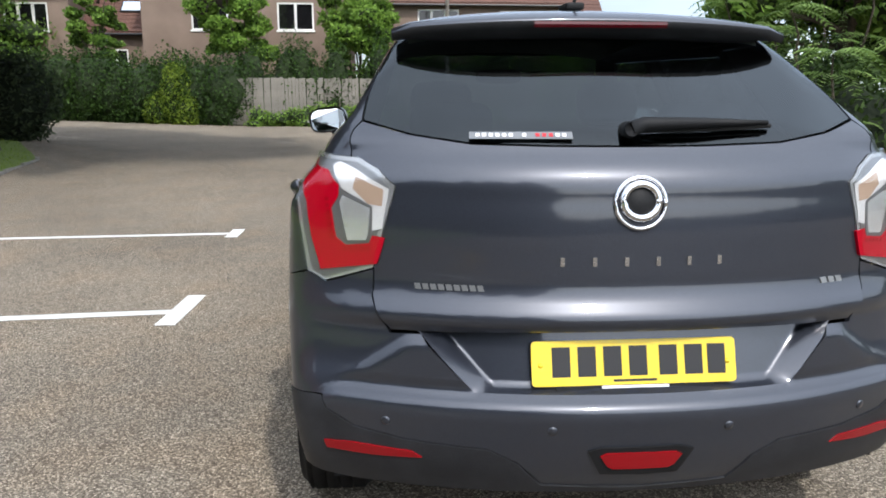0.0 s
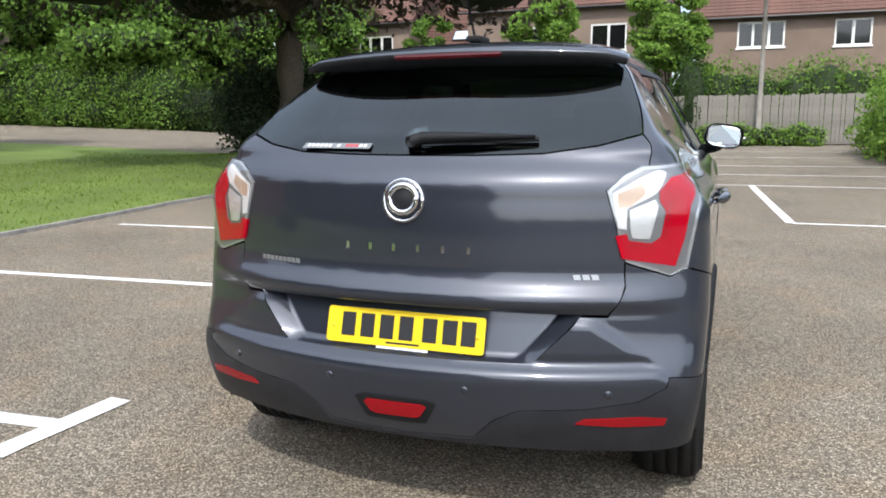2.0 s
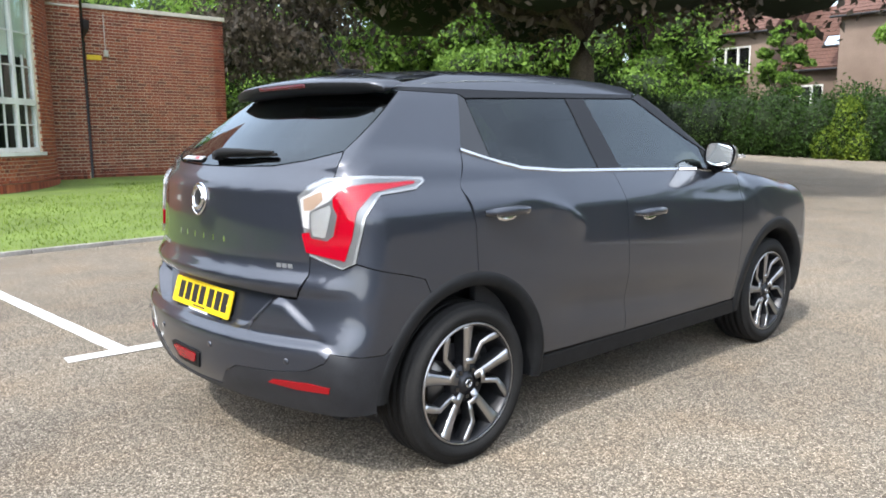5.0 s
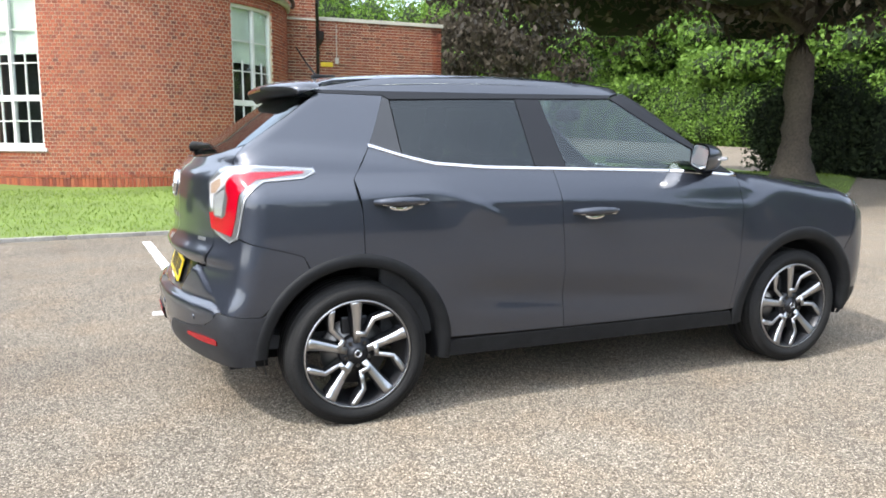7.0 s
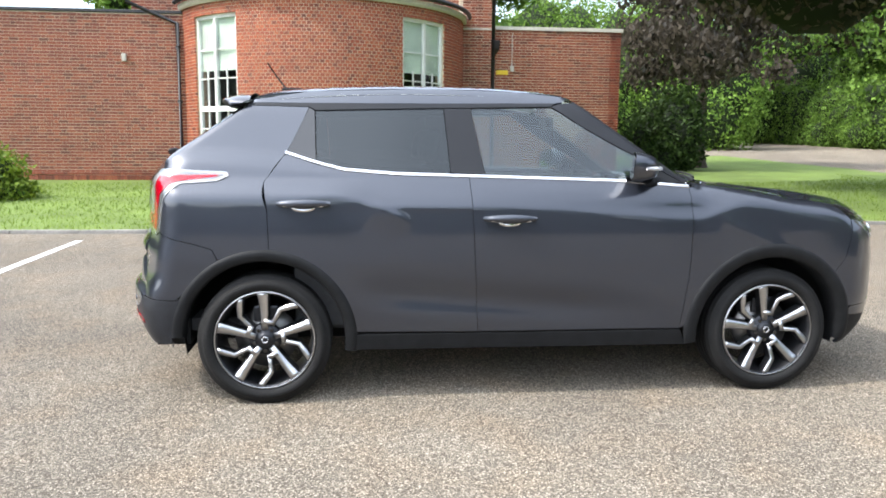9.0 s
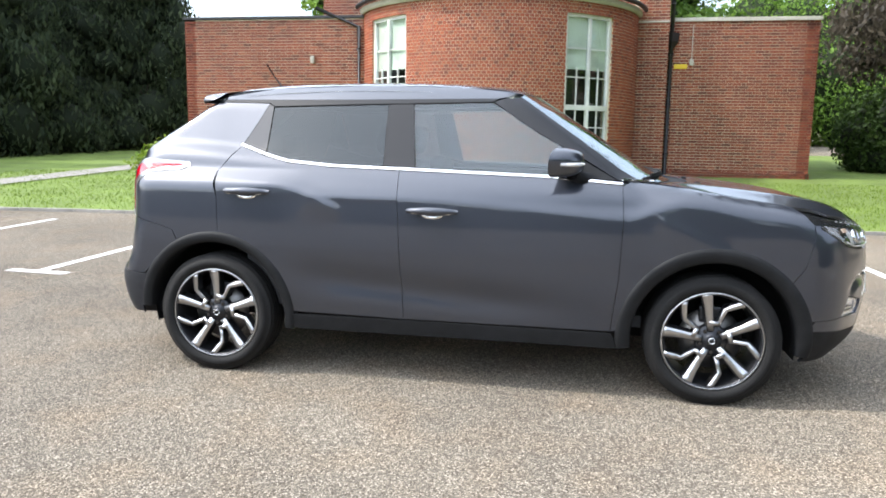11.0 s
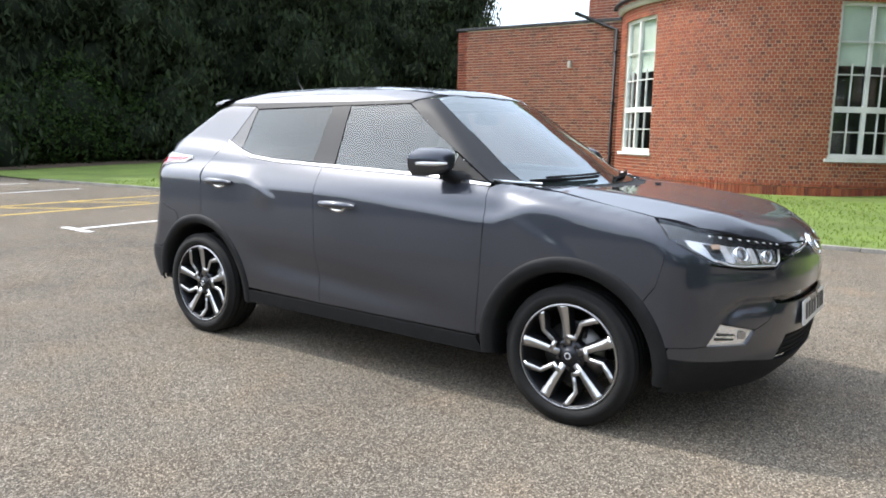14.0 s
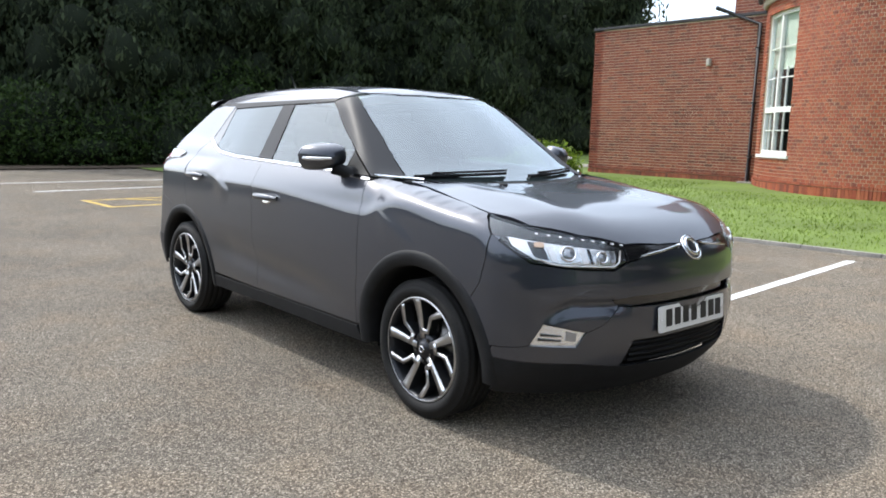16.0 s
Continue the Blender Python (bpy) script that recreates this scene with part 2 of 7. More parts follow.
M_PAINT = paint_material()
M_BLACK = speckled("black_plastic", (0.0075, 0.008, 0.009), (0.013, 0.0137, 0.015), 220, 0.6, 0.15, 0.001)
M_FRAME = material("satin_black_frame", (0.013, 0.014, 0.017), 0.5, 0, 0.0, 0.25)
bsdf(M_BLACK).inputs["Specular IOR Level"].default_value = 0.22
M_GLOSSBLACK = material("gloss_black", (0.008, 0.008, 0.009), 0.12, 0, 0.6)
M_GREYPLASTIC = speckled("grey_plastic", (0.017, 0.018, 0.021), (0.027, 0.028, 0.032), 220, 0.45, 0.1, 0.001)
bsdf(M_GREYPLASTIC).inputs["Specular IOR Level"].default_value = 0.3
M_RUBBER = speckled("rubber", (0.008, 0.008, 0.008), (0.017, 0.0165, 0.016), 120, 0.75, 0.25, 0.002, 6)
bsdf(M_RUBBER).inputs["Specular IOR Level"].default_value = 0.25
M_ALLOY = material("machined_alloy", (0.53, 0.53, 0.54), 0.28, 1.0)
M_ALLOY_DARK = material("dark_alloy", (0.035, 0.036, 0.040), 0.38, 0.7)
M_CHROME = material("chrome", (0.80, 0.80, 0.81), 0.07, 1.0)
M_STEEL = material("brake_steel", (0.22, 0.21, 0.20), 0.40, 1.0)
M_TINT = glass_material("privacy_glass", (0.07, 0.08, 0.085), 1.40)
M_CLEAR = glass_material("clear_glass", (0.62, 0.70, 0.68), 1.50)
M_SCREEN = glass_material("windscreen_glass", (0.46, 0.54, 0.54), 1.95)
M_COVER = glass_material("lamp_cover", (0.96, 0.96, 0.96), 1.34)
M_RED = material("red_lens", (0.36, 0.0015, 0.013), 0.15, 0, 0.1, 0.12)
M_RED_DARK = material("dark_red_lens", (0.07, 0.002, 0.005), 0.2, 0, 0.0)
M_RED_DEEP = material("deep_red_lens", (0.24, 0.002, 0.006), 0.2, 0, 0.0)
M_LENS = material("clear_lens", (0.80, 0.80, 0.81), 0.22, 0.4, 0.4)
M_REFLECT = material("lamp_reflector", (0.82, 0.83, 0.84), 0.22, 0.75, 0.3)
M_RIM = material("clear_lamp_rim", (0.40, 0.41, 0.42), 0.12, 0.55, 0.6)
M_HOUSING = material("lamp_housing_grey", (0.20, 0.205, 0.21), 0.3, 0.6, 0.3)
M_SMOKE = material("smoked_lamp_inside", (0.030, 0.032, 0.036), 0.25, 0.5, 0.5)
M_PROJ = material("projector_lens", (0.34, 0.35, 0.37), 0.10, 0.7, 0.8)
M_AMBER = material("amber_lens", (0.55, 0.40, 0.30), 0.25, 0.4, 0.3)
M_PLATE_Y = material("yellow_plate", (0.78, 0.56, 0.015), 0.35, 0, 0.4)
M_PLATE_W = material("white_plate", (0.72, 0.72, 0.70), 0.35, 0, 0.4)
M_INK = material("plate_ink", (0.012, 0.012, 0.014), 0.5)
M_TRIM = speckled("cabin_plastic", (0.025, 0.026, 0.028), (0.045, 0.046, 0.049), 150, 0.7, 0.2, 0.001)
M_SEAT = speckled("seat_cloth", (0.030, 0.031, 0.034), (0.060, 0.062, 0.066), 200, 0.85, 0.3, 0.002)
M_SILVER = material("silver_plastic", (0.34, 0.345, 0.35), 0.30, 0.7)
M_MIRROR = material("mirror_glass", (0.85, 0.87, 0.88), 0.02, 1.0)
M_STICKER = material("sticker_grey", (0.16, 0.17, 0.18), 0.5)
M_WHITEINK = material("sticker_white", (0.75, 0.75, 0.75), 0.5)
M_REDINK = material("sticker_red", (0.55, 0.02, 0.03), 0.5)
M_SIGN = material("sign_yellow", (0.70, 0.50, 0.03), 0.5)


# ---- building helpers ----
def empty(name, label="", category="", at=(0, 0, 0), group="", kind=""):
    ob = new(name)
    ob.location = at
    ob.empty_display_size = 0.2
    return tagged(ob, label, category, group, kind)


def link(name, me, mat, parent=None, label="", category="", group="", kind=""):
    ob = new(name, me)
    if mat is not None:
        me.materials.append(mat)
    if parent is not None:
        ob.parent = parent
    return tagged(ob, label, category, group, kind)


def part(name, bm, mat, parent, label="", smooth_shade=False):
    me = bpy.data.meshes.new(name)
    bm.normal_update()
    for f in bm.faces:
        f.smooth = smooth_shade
    bm.to_mesh(me)
    bm.free()
    return link(name, me, mat, parent, label)


def raw(name, verts, faces, smooth_shade=False):
    """A mesh from arrays: verts (n, 3), faces (m, 3 or 4)."""
    verts, faces = np.asarray(verts, np.float32), np.asarray(faces, np.int32)
    me = bpy.data.meshes.new(name)
    k = faces.shape[1]
    me.vertices.add(len(verts))
    me.vertices.foreach_set("co", verts.ravel())
    me.loops.add(faces.size)
    me.loops.foreach_set("vertex_index", faces.ravel())
    me.polygons.add(len(faces))
    me.polygons.foreach_set("loop_start", np.arange(0, faces.size, k, dtype=np.int32))
    me.polygons.foreach_set("use_smooth", np.full(len(faces), smooth_shade))
    me.update(calc_edges=True)
    return me


def box(bm, x0, x1, y0, y1, z0, z1, m=None, bevel=0.0):
    """A bevelled box added to bm."""
    r = bmesh.ops.create_cube(bm, size=1)
    vs = r["verts"]
    for v in vs:
        v.co = Vector(((x0 + x1) / 2 + v.co.x * (x1 - x0), (y0 + y1) / 2 + v.co.y * (y1 - y0), (z0 + z1) / 2 + v.co.z * (z1 - z0)))
    if bevel > 0:
        es = list({e for v in vs for e in v.link_edges})
        out = bmesh.ops.bevel(bm, geom=es, offset=bevel, segments=2, profile=0.6, affect="EDGES")
        vs = list({v for f in out["faces"] for v in f.verts} | {v for v in vs if v.is_valid})
    if m is not None:
        bmesh.ops.transform(bm, matrix=m, verts=vs)
    return vs


def tube(bm, pts, radius, seg=8, cap=True):
    """A round bar along pts; radius one number or one for each point."""
    pts = [Vector(p) for p in pts]
    rad = [radius] * len(pts) if isinstance(radius, (int, float)) else list(radius)
    rings = []
    up = Vector((0, 0, 1))
    for i, p in enumerate(pts):
        d = (pts[min(i + 1, len(pts) - 1)] - pts[max(i - 1, 0)]).normalized()
        a = d.cross(up)
        if a.length < 1e-3:
            a = d.cross(Vector((1, 0, 0)))
        a.normalize()
        b = d.cross(a)
        rings.append([bm.verts.new(p + rad[i] * (math.cos(2 * math.pi * k / seg) * a + math.sin(2 * math.pi * k / seg) * b)) for k in range(seg)])
    for r0, r1 in zip(rings, rings[1:]):
        for k in range(seg):
            bm.faces.new((r0[k], r0[(k + 1) % seg], r1[(k + 1) % seg], r1[k]))
    if cap:
        bm.faces.new(rings[0])
        bm.faces.new(rings[-1][::-1])


def prism(bm, poly, m, depth):
    """A flat outline (2D) pushed to a depth along the local z of m."""
    a = [bm.verts.new(m @ Vector((x, y, 0))) for x, y in poly]
    b = [bm.verts.new(m @ Vector((x, y, depth))) for x, y in poly]
    bm.faces.new(a[::-1])
    bm.faces.new(b)
    for i in range(len(poly)):
        j = (i + 1) % len(poly)
        bm.faces.new((a[i], a[j], b[j], b[i]))


def lathe(bm, profile, seg=48, axis="x"):
    """Turn (r, h) pairs round the local x axis."""
    rings = []
    for k in range(seg):
        c, s = math.cos(2 * math.pi * k / seg), math.sin(2 * math.pi * k / seg)
        rings.append([bm.verts.new((h, r * c, r * s)) for r, h in profile])
    for k in range(seg):
        a, b = rings[k], rings[(k + 1) % seg]
        for i in range(len(profile) - 1):
            bm.faces.new((a[i], b[i], b[i + 1], a[i + 1]))


def ground_z(x, y):
    """The land rises slowly past the car park's edge."""
    mound = 0.34 * math.exp(-((x + 9) ** 2 / 12 + (y - 11.8) ** 2 / 22)) * min(1.0, max(0.0, (-6.6 - x) / 1.6))
    return 0.030 * max(0.0, -6.6 - x) + 0.008 * max(0.0, y - 10.0) + mound


# ---- ground ----
def sheet(name, xs, ys, lift, mat, label, category, inside=None, zf=ground_z):
    """A ground sheet over the grid xs by ys, its cells kept where inside(x, y)."""
    verts, faces, index = [], [], {}
    for i in range(len(xs) - 1):
        for j in range(len(ys) - 1):
            if inside and not inside((xs[i] + xs[i + 1]) / 2, (ys[j] + ys[j + 1]) / 2):
                continue
            q = []
            for a, b in ((i, j), (i + 1, j), (i + 1, j + 1), (i, j + 1)):
                if (a, b) not in index:
                    index[a, b] = len(verts)
                    verts.append((xs[a], ys[b], zf(xs[a], ys[b]) + lift))
                q.append(index[a, b])
            faces.append(q)
    me = raw(name, verts, faces, True)
    return link(name, me, mat, None, label, category, kind="structure")


def spread(a, b, n):
    return [a + (b - a) * i / n for i in range(n + 1)]


gx = [-400, -250, -150, -100, -75] + spread(-60, -8, 26) + spread(-6.6, 12, 12) + [16, 22, 30, 45, 70, 120, 250, 400]
gy = [-400, -200, -100, -60] + spread(-40, 60, 50) + [80, 120, 200, 400]
sheet("ground", gx, gy, 0.0, M_ASPHALT, "grey weathered asphalt car park with pale stone chips", "asphalt")


def lawn_edge(y):
    """x of the lawn's edge beside the car park."""
    return np.interp(y, (-16, -13.4, -9, -7, -4, 1, 3, 5.5, 9, 11.5, 13, 14.5, 16), (-5.2, -5.6, -6.05, -6.3, -6.25, -6.6, -6.75, -7.0, -6.9, -7.2, -8.2, -11.0, -16.0))


def lawn():
    """The lawn between the car park and the building: rows follow its curved edge."""
    verts, faces = [], []
    ys, n = spread(-16, 16, 96), 40
    for y in ys:
        e = float(lawn_edge(y))
        for k in range(n + 1):
            u = k / n
            x = e + (-30 - e) * u ** 1.6
            verts.append((x, y, ground_z(x, y) + 0.035 + 0.012 * noise.noise((x * 0.9, y * 0.9, 0)) * (k > 0)))
    for j in range(len(ys) - 1):
        for k in range(n):
            a = j * (n + 1) + k
            faces.append((a + 1, a, a + n + 1, a + n + 2))
    lw = link("lawn", raw("lawn", verts, faces, True), M_GRASS, None, "mown green lawn in front of the brick building", "lawn", kind="structure")
    # concrete edging, one piece after another
    kerb = empty("kerb", "low grey concrete edging along the lawn", "kerb", kind="structure")
    pts = [(float(lawn_edge(y)), y) for y in np.arange(-15.5, 13.1, 0.9)]
    for (xa, ya), (xb, yb) in zip(pts, pts[1:]):
        d = Vector((xb - xa, yb - ya, 0))
        ang = math.degrees(math.atan2(d.y, d.x))
        bm = bmesh.new()
        box(bm, 0.004, d.length - 0.004, -0.045, 0.03, -0.05, 0.05, bevel=0.008)
        k = part("edging", bm, M_KERB, kerb)
        k.matrix_basis = pose(xa, ya, ground_z(xa, ya), 0, 0, ang)
    # upright blades near the edge, where the turf shows against the asphalt
    rng = np.random.default_rng(5)
    n = 42000
    y = rng.uniform(-14, 14, n)
    e = np.interp(y, (-16, -13.4, -9, -7, -4, 1, 3, 5.5, 9, 11.5, 13, 14.5, 16), (-5.2, -5.6, -6.05, -6.3, -6.25, -6.6, -6.75, -7.0, -6.9, -7.2, -8.2, -11.0, -16.0))
    x = e - 0.02 - rng.power(1.0, n) * (14.5 + e * 0.0 - 6.5)
    keep = ~((x < -12.6) & (y > -5.6) & (y < 2.2))
    x, y = x[keep], y[keep]
    n = len(x)
    z = np.array([ground_z(a, b) for a, b in zip(x, y)]) + 0.03
    h, a, w = rng.uniform(0.025, 0.06, n), rng.uniform(0, 6.28, n), rng.uniform(0.006, 0.012, n)
    lx, ly = rng.normal(0, 0.02, n), rng.normal(0, 0.02, n)
    v = np.empty((n, 3, 3))
    v[:, 0] = np.stack((x - np.cos(a) * w, y - np.sin(a) * w, z), 1)
    v[:, 1] = np.stack((x + np.cos(a) * w, y + np.sin(a) * w, z), 1)
    v[:, 2] = np.stack((x + lx, y + ly, z + h), 1)
    link("grass", raw("grass", v.reshape(-1, 3), np.arange(3 * n).reshape(-1, 3)), M_BLADE, None, "short mown grass blades on the lawn", "grass", kind="stuff")
    return lw


lawn()
# the far verge below the dark wood, a garden path and the drive behind the lawn
sheet("verge", spread(-30, -5.2, 20), spread(-26, -16, 8), 0.03, M_GRASS, "shaded mown grass verge below the dark trees", "grass")
sheet("garden_path", spread(-26, -7.5, 16), spread(-12.6, -11.6, 2), 0.055, M_KERB, "narrow pale paved path across the grass", "path")
sheet("wood_floor", spread(-30, 24, 20), spread(-34, -19.6, 8), 0.045, M_SOIL, "bare brown soil under the dark trees", "soil", inside=lambda x, y: y < -19.6 - 0.1 * x + (3 if x < -5 else 0))


def stripe(name, p, q, width, mat, group, label, category="road marking", lift=0.004):
    """A painted line from p to q on the asphalt, slightly uneven at its edges."""
    p, q = Vector((*p, 0)), Vector((*q, 0))
    d = (q - p).normalized()
    s = Vector((-d.y, d.x, 0)) * width / 2
    n = max(2, int((q - p).length / 0.12))
    verts, faces = [], []
    for i in range(n + 1):
        c = p.lerp(q, i / n)
        for k in (-1, 1):
            w = s * k * (1 + 0.12 * noise.noise((c.x * 6 + k * 9, c.y * 6, 3)))
            verts.append((c.x + w.x, c.y + w.y, ground_z(c.x, c.y) + lift))
    for i in range(n):
        faces.append((2 * i, 2 * i + 2, 2 * i + 3, 2 * i + 1))
    return link(name, raw(name, verts, faces), mat, None, label, category, group, "structure")


WHITE_LINE = "worn white bay line painted on the asphalt"
for p, q in (((-6.15, 3.42), (-2.06, 3.62)), ((-6.0, 0.58), (-1.86, 0.86)), ((-5.75, -2.0), (-1.68, -1.74)),
             ((-5.45, -4.42), (-1.52, -4.26)), ((-5.25, -6.98), (-1.30, -6.62)), ((-4.7, -12.75), (-0.6, -12.05)), ((-4.6, -14.75), (1.0, -14.4)),
             ((1.76, 5.93), (6.2, 5.98)), ((-0.5, 11.25), (5.4, 11.2)), ((-0.65, 13.75), (5.4, 13.9)),
             ((-0.75, 16.6), (5.4, 16.9)), ((-1.0, 20.3), (5.4, 20.8)), ((-1.25, 23.7), (5.0, 24.2))):
    stripe("bay_line", p, q, 0.10, M_LINE, "bay lines", WHITE_LINE)
for p, q in (((-2.03, 3.40), (-2.03, 3.84)), ((-1.87, 0.56), (-1.84, 1.24)), ((-1.70, -2.06), (-1.66, -1.42)),
             ((-1.46, -4.55), (-1.42, -3.93)), ((-1.22, -6.88), (-1.18, -6.2)), ((1.48, 11.2), (1.74, 5.9))):
    stripe("bay_line", p, q, 0.12, M_LINE, "bay lines", "short white crossbar ending a painted bay line", lift=0.007)
for p, q in (((-4.9, -9.1), (-0.98, -8.68)), ((-5.0, -10.35), (-0.92, -9.9)), ((-0.95, -8.6), (-0.9, -10.0)), ((-4.0, -9.2), (-3.0, -10.1)), ((-2.6, -8.95), (-1.6, -9.95))):
    stripe("yellow_line", p, q, 0.10, M_YELLOW, "yellow lines", "faded yellow marking painted on the asphalt")


# ---- the brick building ----
BAY_C, BAY_R = (-16.67, -1.85), 3.71
COURSE = 0.075
BASE = 0.18
bricks = []      # every brick: centre, turn about z, length, height, depth, tone


def wall_bricks(p, q, z0, z1, skip=None, stretch=0.215):
    """Bricks in Flemish courses along the wall from p to q, whose outside is on the right hand of p to q."""
    p, q = Vector((*p, 0)), Vector((*q, 0))
    d = q - p
    length = d.length
    d.normalize()
    ang = math.atan2(d.y, d.x)
    z, row = z0, 0
    while z < z1 - 0.03:
        s = -0.169 * (row % 2)
        k = 0
        while s < length:
            w = stretch if (k % 2 == 0 or stretch < 0.15) else 0.1025
            a, b = max(s, 0), min(s + w, length)
            if b - a > 0.03 and not (skip and skip((a + b) / 2, z)):
                c = p + d * (a + b) / 2
                bricks.append((c.x, c.y, z + 0.0325, ang, b - a, 0.060))
            s += w + 0.012
            k += 1
        z += COURSE
        row += 1


def bay_point(a, r=BAY_R):
    """Angle a in degrees from +x about the bay's centre."""
    return BAY_C[0] + r * math.cos(radians(a)), BAY_C[1] + r * math.sin(radians(a))


A_LEFT, A_RIGHT = -66.0, 84.0
WIN = ((-52.4, -29.6), (31.5, 54.0))     # the two bay windows, by angle
WZ0, WZ1, TOP = 1.02, 4.16, 4.42


def bay_bricks():
    z, row = BASE, 0
    per = 0.1125 / BAY_R
    while z < TOP - 0.03:
        if z > BASE + 0.30:
            a = radians(A_LEFT) + per * 0.5 * (row % 2)
            while a < radians(A_RIGHT):
                lo, hi = a - 0.0475 / BAY_R, a + 0.0475 / BAY_R
                for l, r in WIN:
                    if WZ0 - 0.02 < z < WZ1 - 0.02:
                        l, r = radians(l), radians(r)
                        if l < hi and lo < r:      # cut bricks close the jambs
                            lo, hi = (lo, min(hi, l)) if a < (l + r) / 2 else (max(lo, r), hi)
                w, c = (hi - lo) * BAY_R, (lo + hi) / 2
                if w > 0.012:
                    bricks.append((BAY_C[0] + BAY_R * math.cos(c), BAY_C[1] + BAY_R * math.sin(c), z + 0.0325, c + math.pi / 2, w, 0.0635))
                a += per
        z += COURSE
        row += 1
    soldier_arc()


def soldier_arc():
    """The plinth of upright bricks round the bay."""
    a, per = radians(A_LEFT), 0.075 / (BAY_R + 0.03)
    while a < radians(A_RIGHT):
        bricks.append((BAY_C[0] + (BAY_R + 0.03) * math.cos(a), BAY_C[1] + (BAY_R + 0.03) * math.sin(a), BASE + 0.12, a + math.pi / 2, 0.065, 0.215))
        bricks.append((BAY_C[0] + (BAY_R + 0.03) * math.cos(a), BAY_C[1] + (BAY_R + 0.03) * math.sin(a), BASE + 0.27, a + math.pi / 2, 0.065, 0.055))
        a += per


def soldier_wall(p, q):
    p, q = Vector((*p, 0)), Vector((*q, 0))
    d = (q - p).normalized()
    out = Vector((d.y, -d.x, 0)) * 0.03
    s = 0.04
    while s < (q - p).length - 0.02:
        c = p + d * s + out
        bricks.append((c.x, c.y, BASE + 0.12, math.atan2(d.y, d.x), 0.065, 0.215))
        bricks.append((c.x, c.y, BASE + 0.27, math.atan2(d.y, d.x), 0.065, 0.055))
        s += 0.075


X_LEFT, X_RIGHT = -15.1, -16.3
Y_END, Y_BAY0 = -10.3, BAY_C[1] - math.sqrt(BAY_R ** 2 - (X_LEFT - BAY_C[0]) ** 2)
Y_BAY1 = BAY_C[1] + math.sqrt(BAY_R ** 2 - (X_RIGHT - BAY_C[0]) ** 2)
Y_RIGHT = 6.35


def solid_wall(name, p, q, z0, z1, thick, label):
    """The mortar body of a wall; its outer face lies on p to q."""
    d = Vector((q[0] - p[0], q[1] - p[1], 0))
    bm = bmesh.new()
    box(bm, 0, d.length, 0.004, thick, z0, z1)
    ob = part(name, bm, M_MORTAR, None)
    ob.matrix_basis = pose(p[0], p[1], 0, 0, 0, math.degrees(math.atan2(d.y, d.x)))
    return tagged(ob, label, "wall", kind="structure")


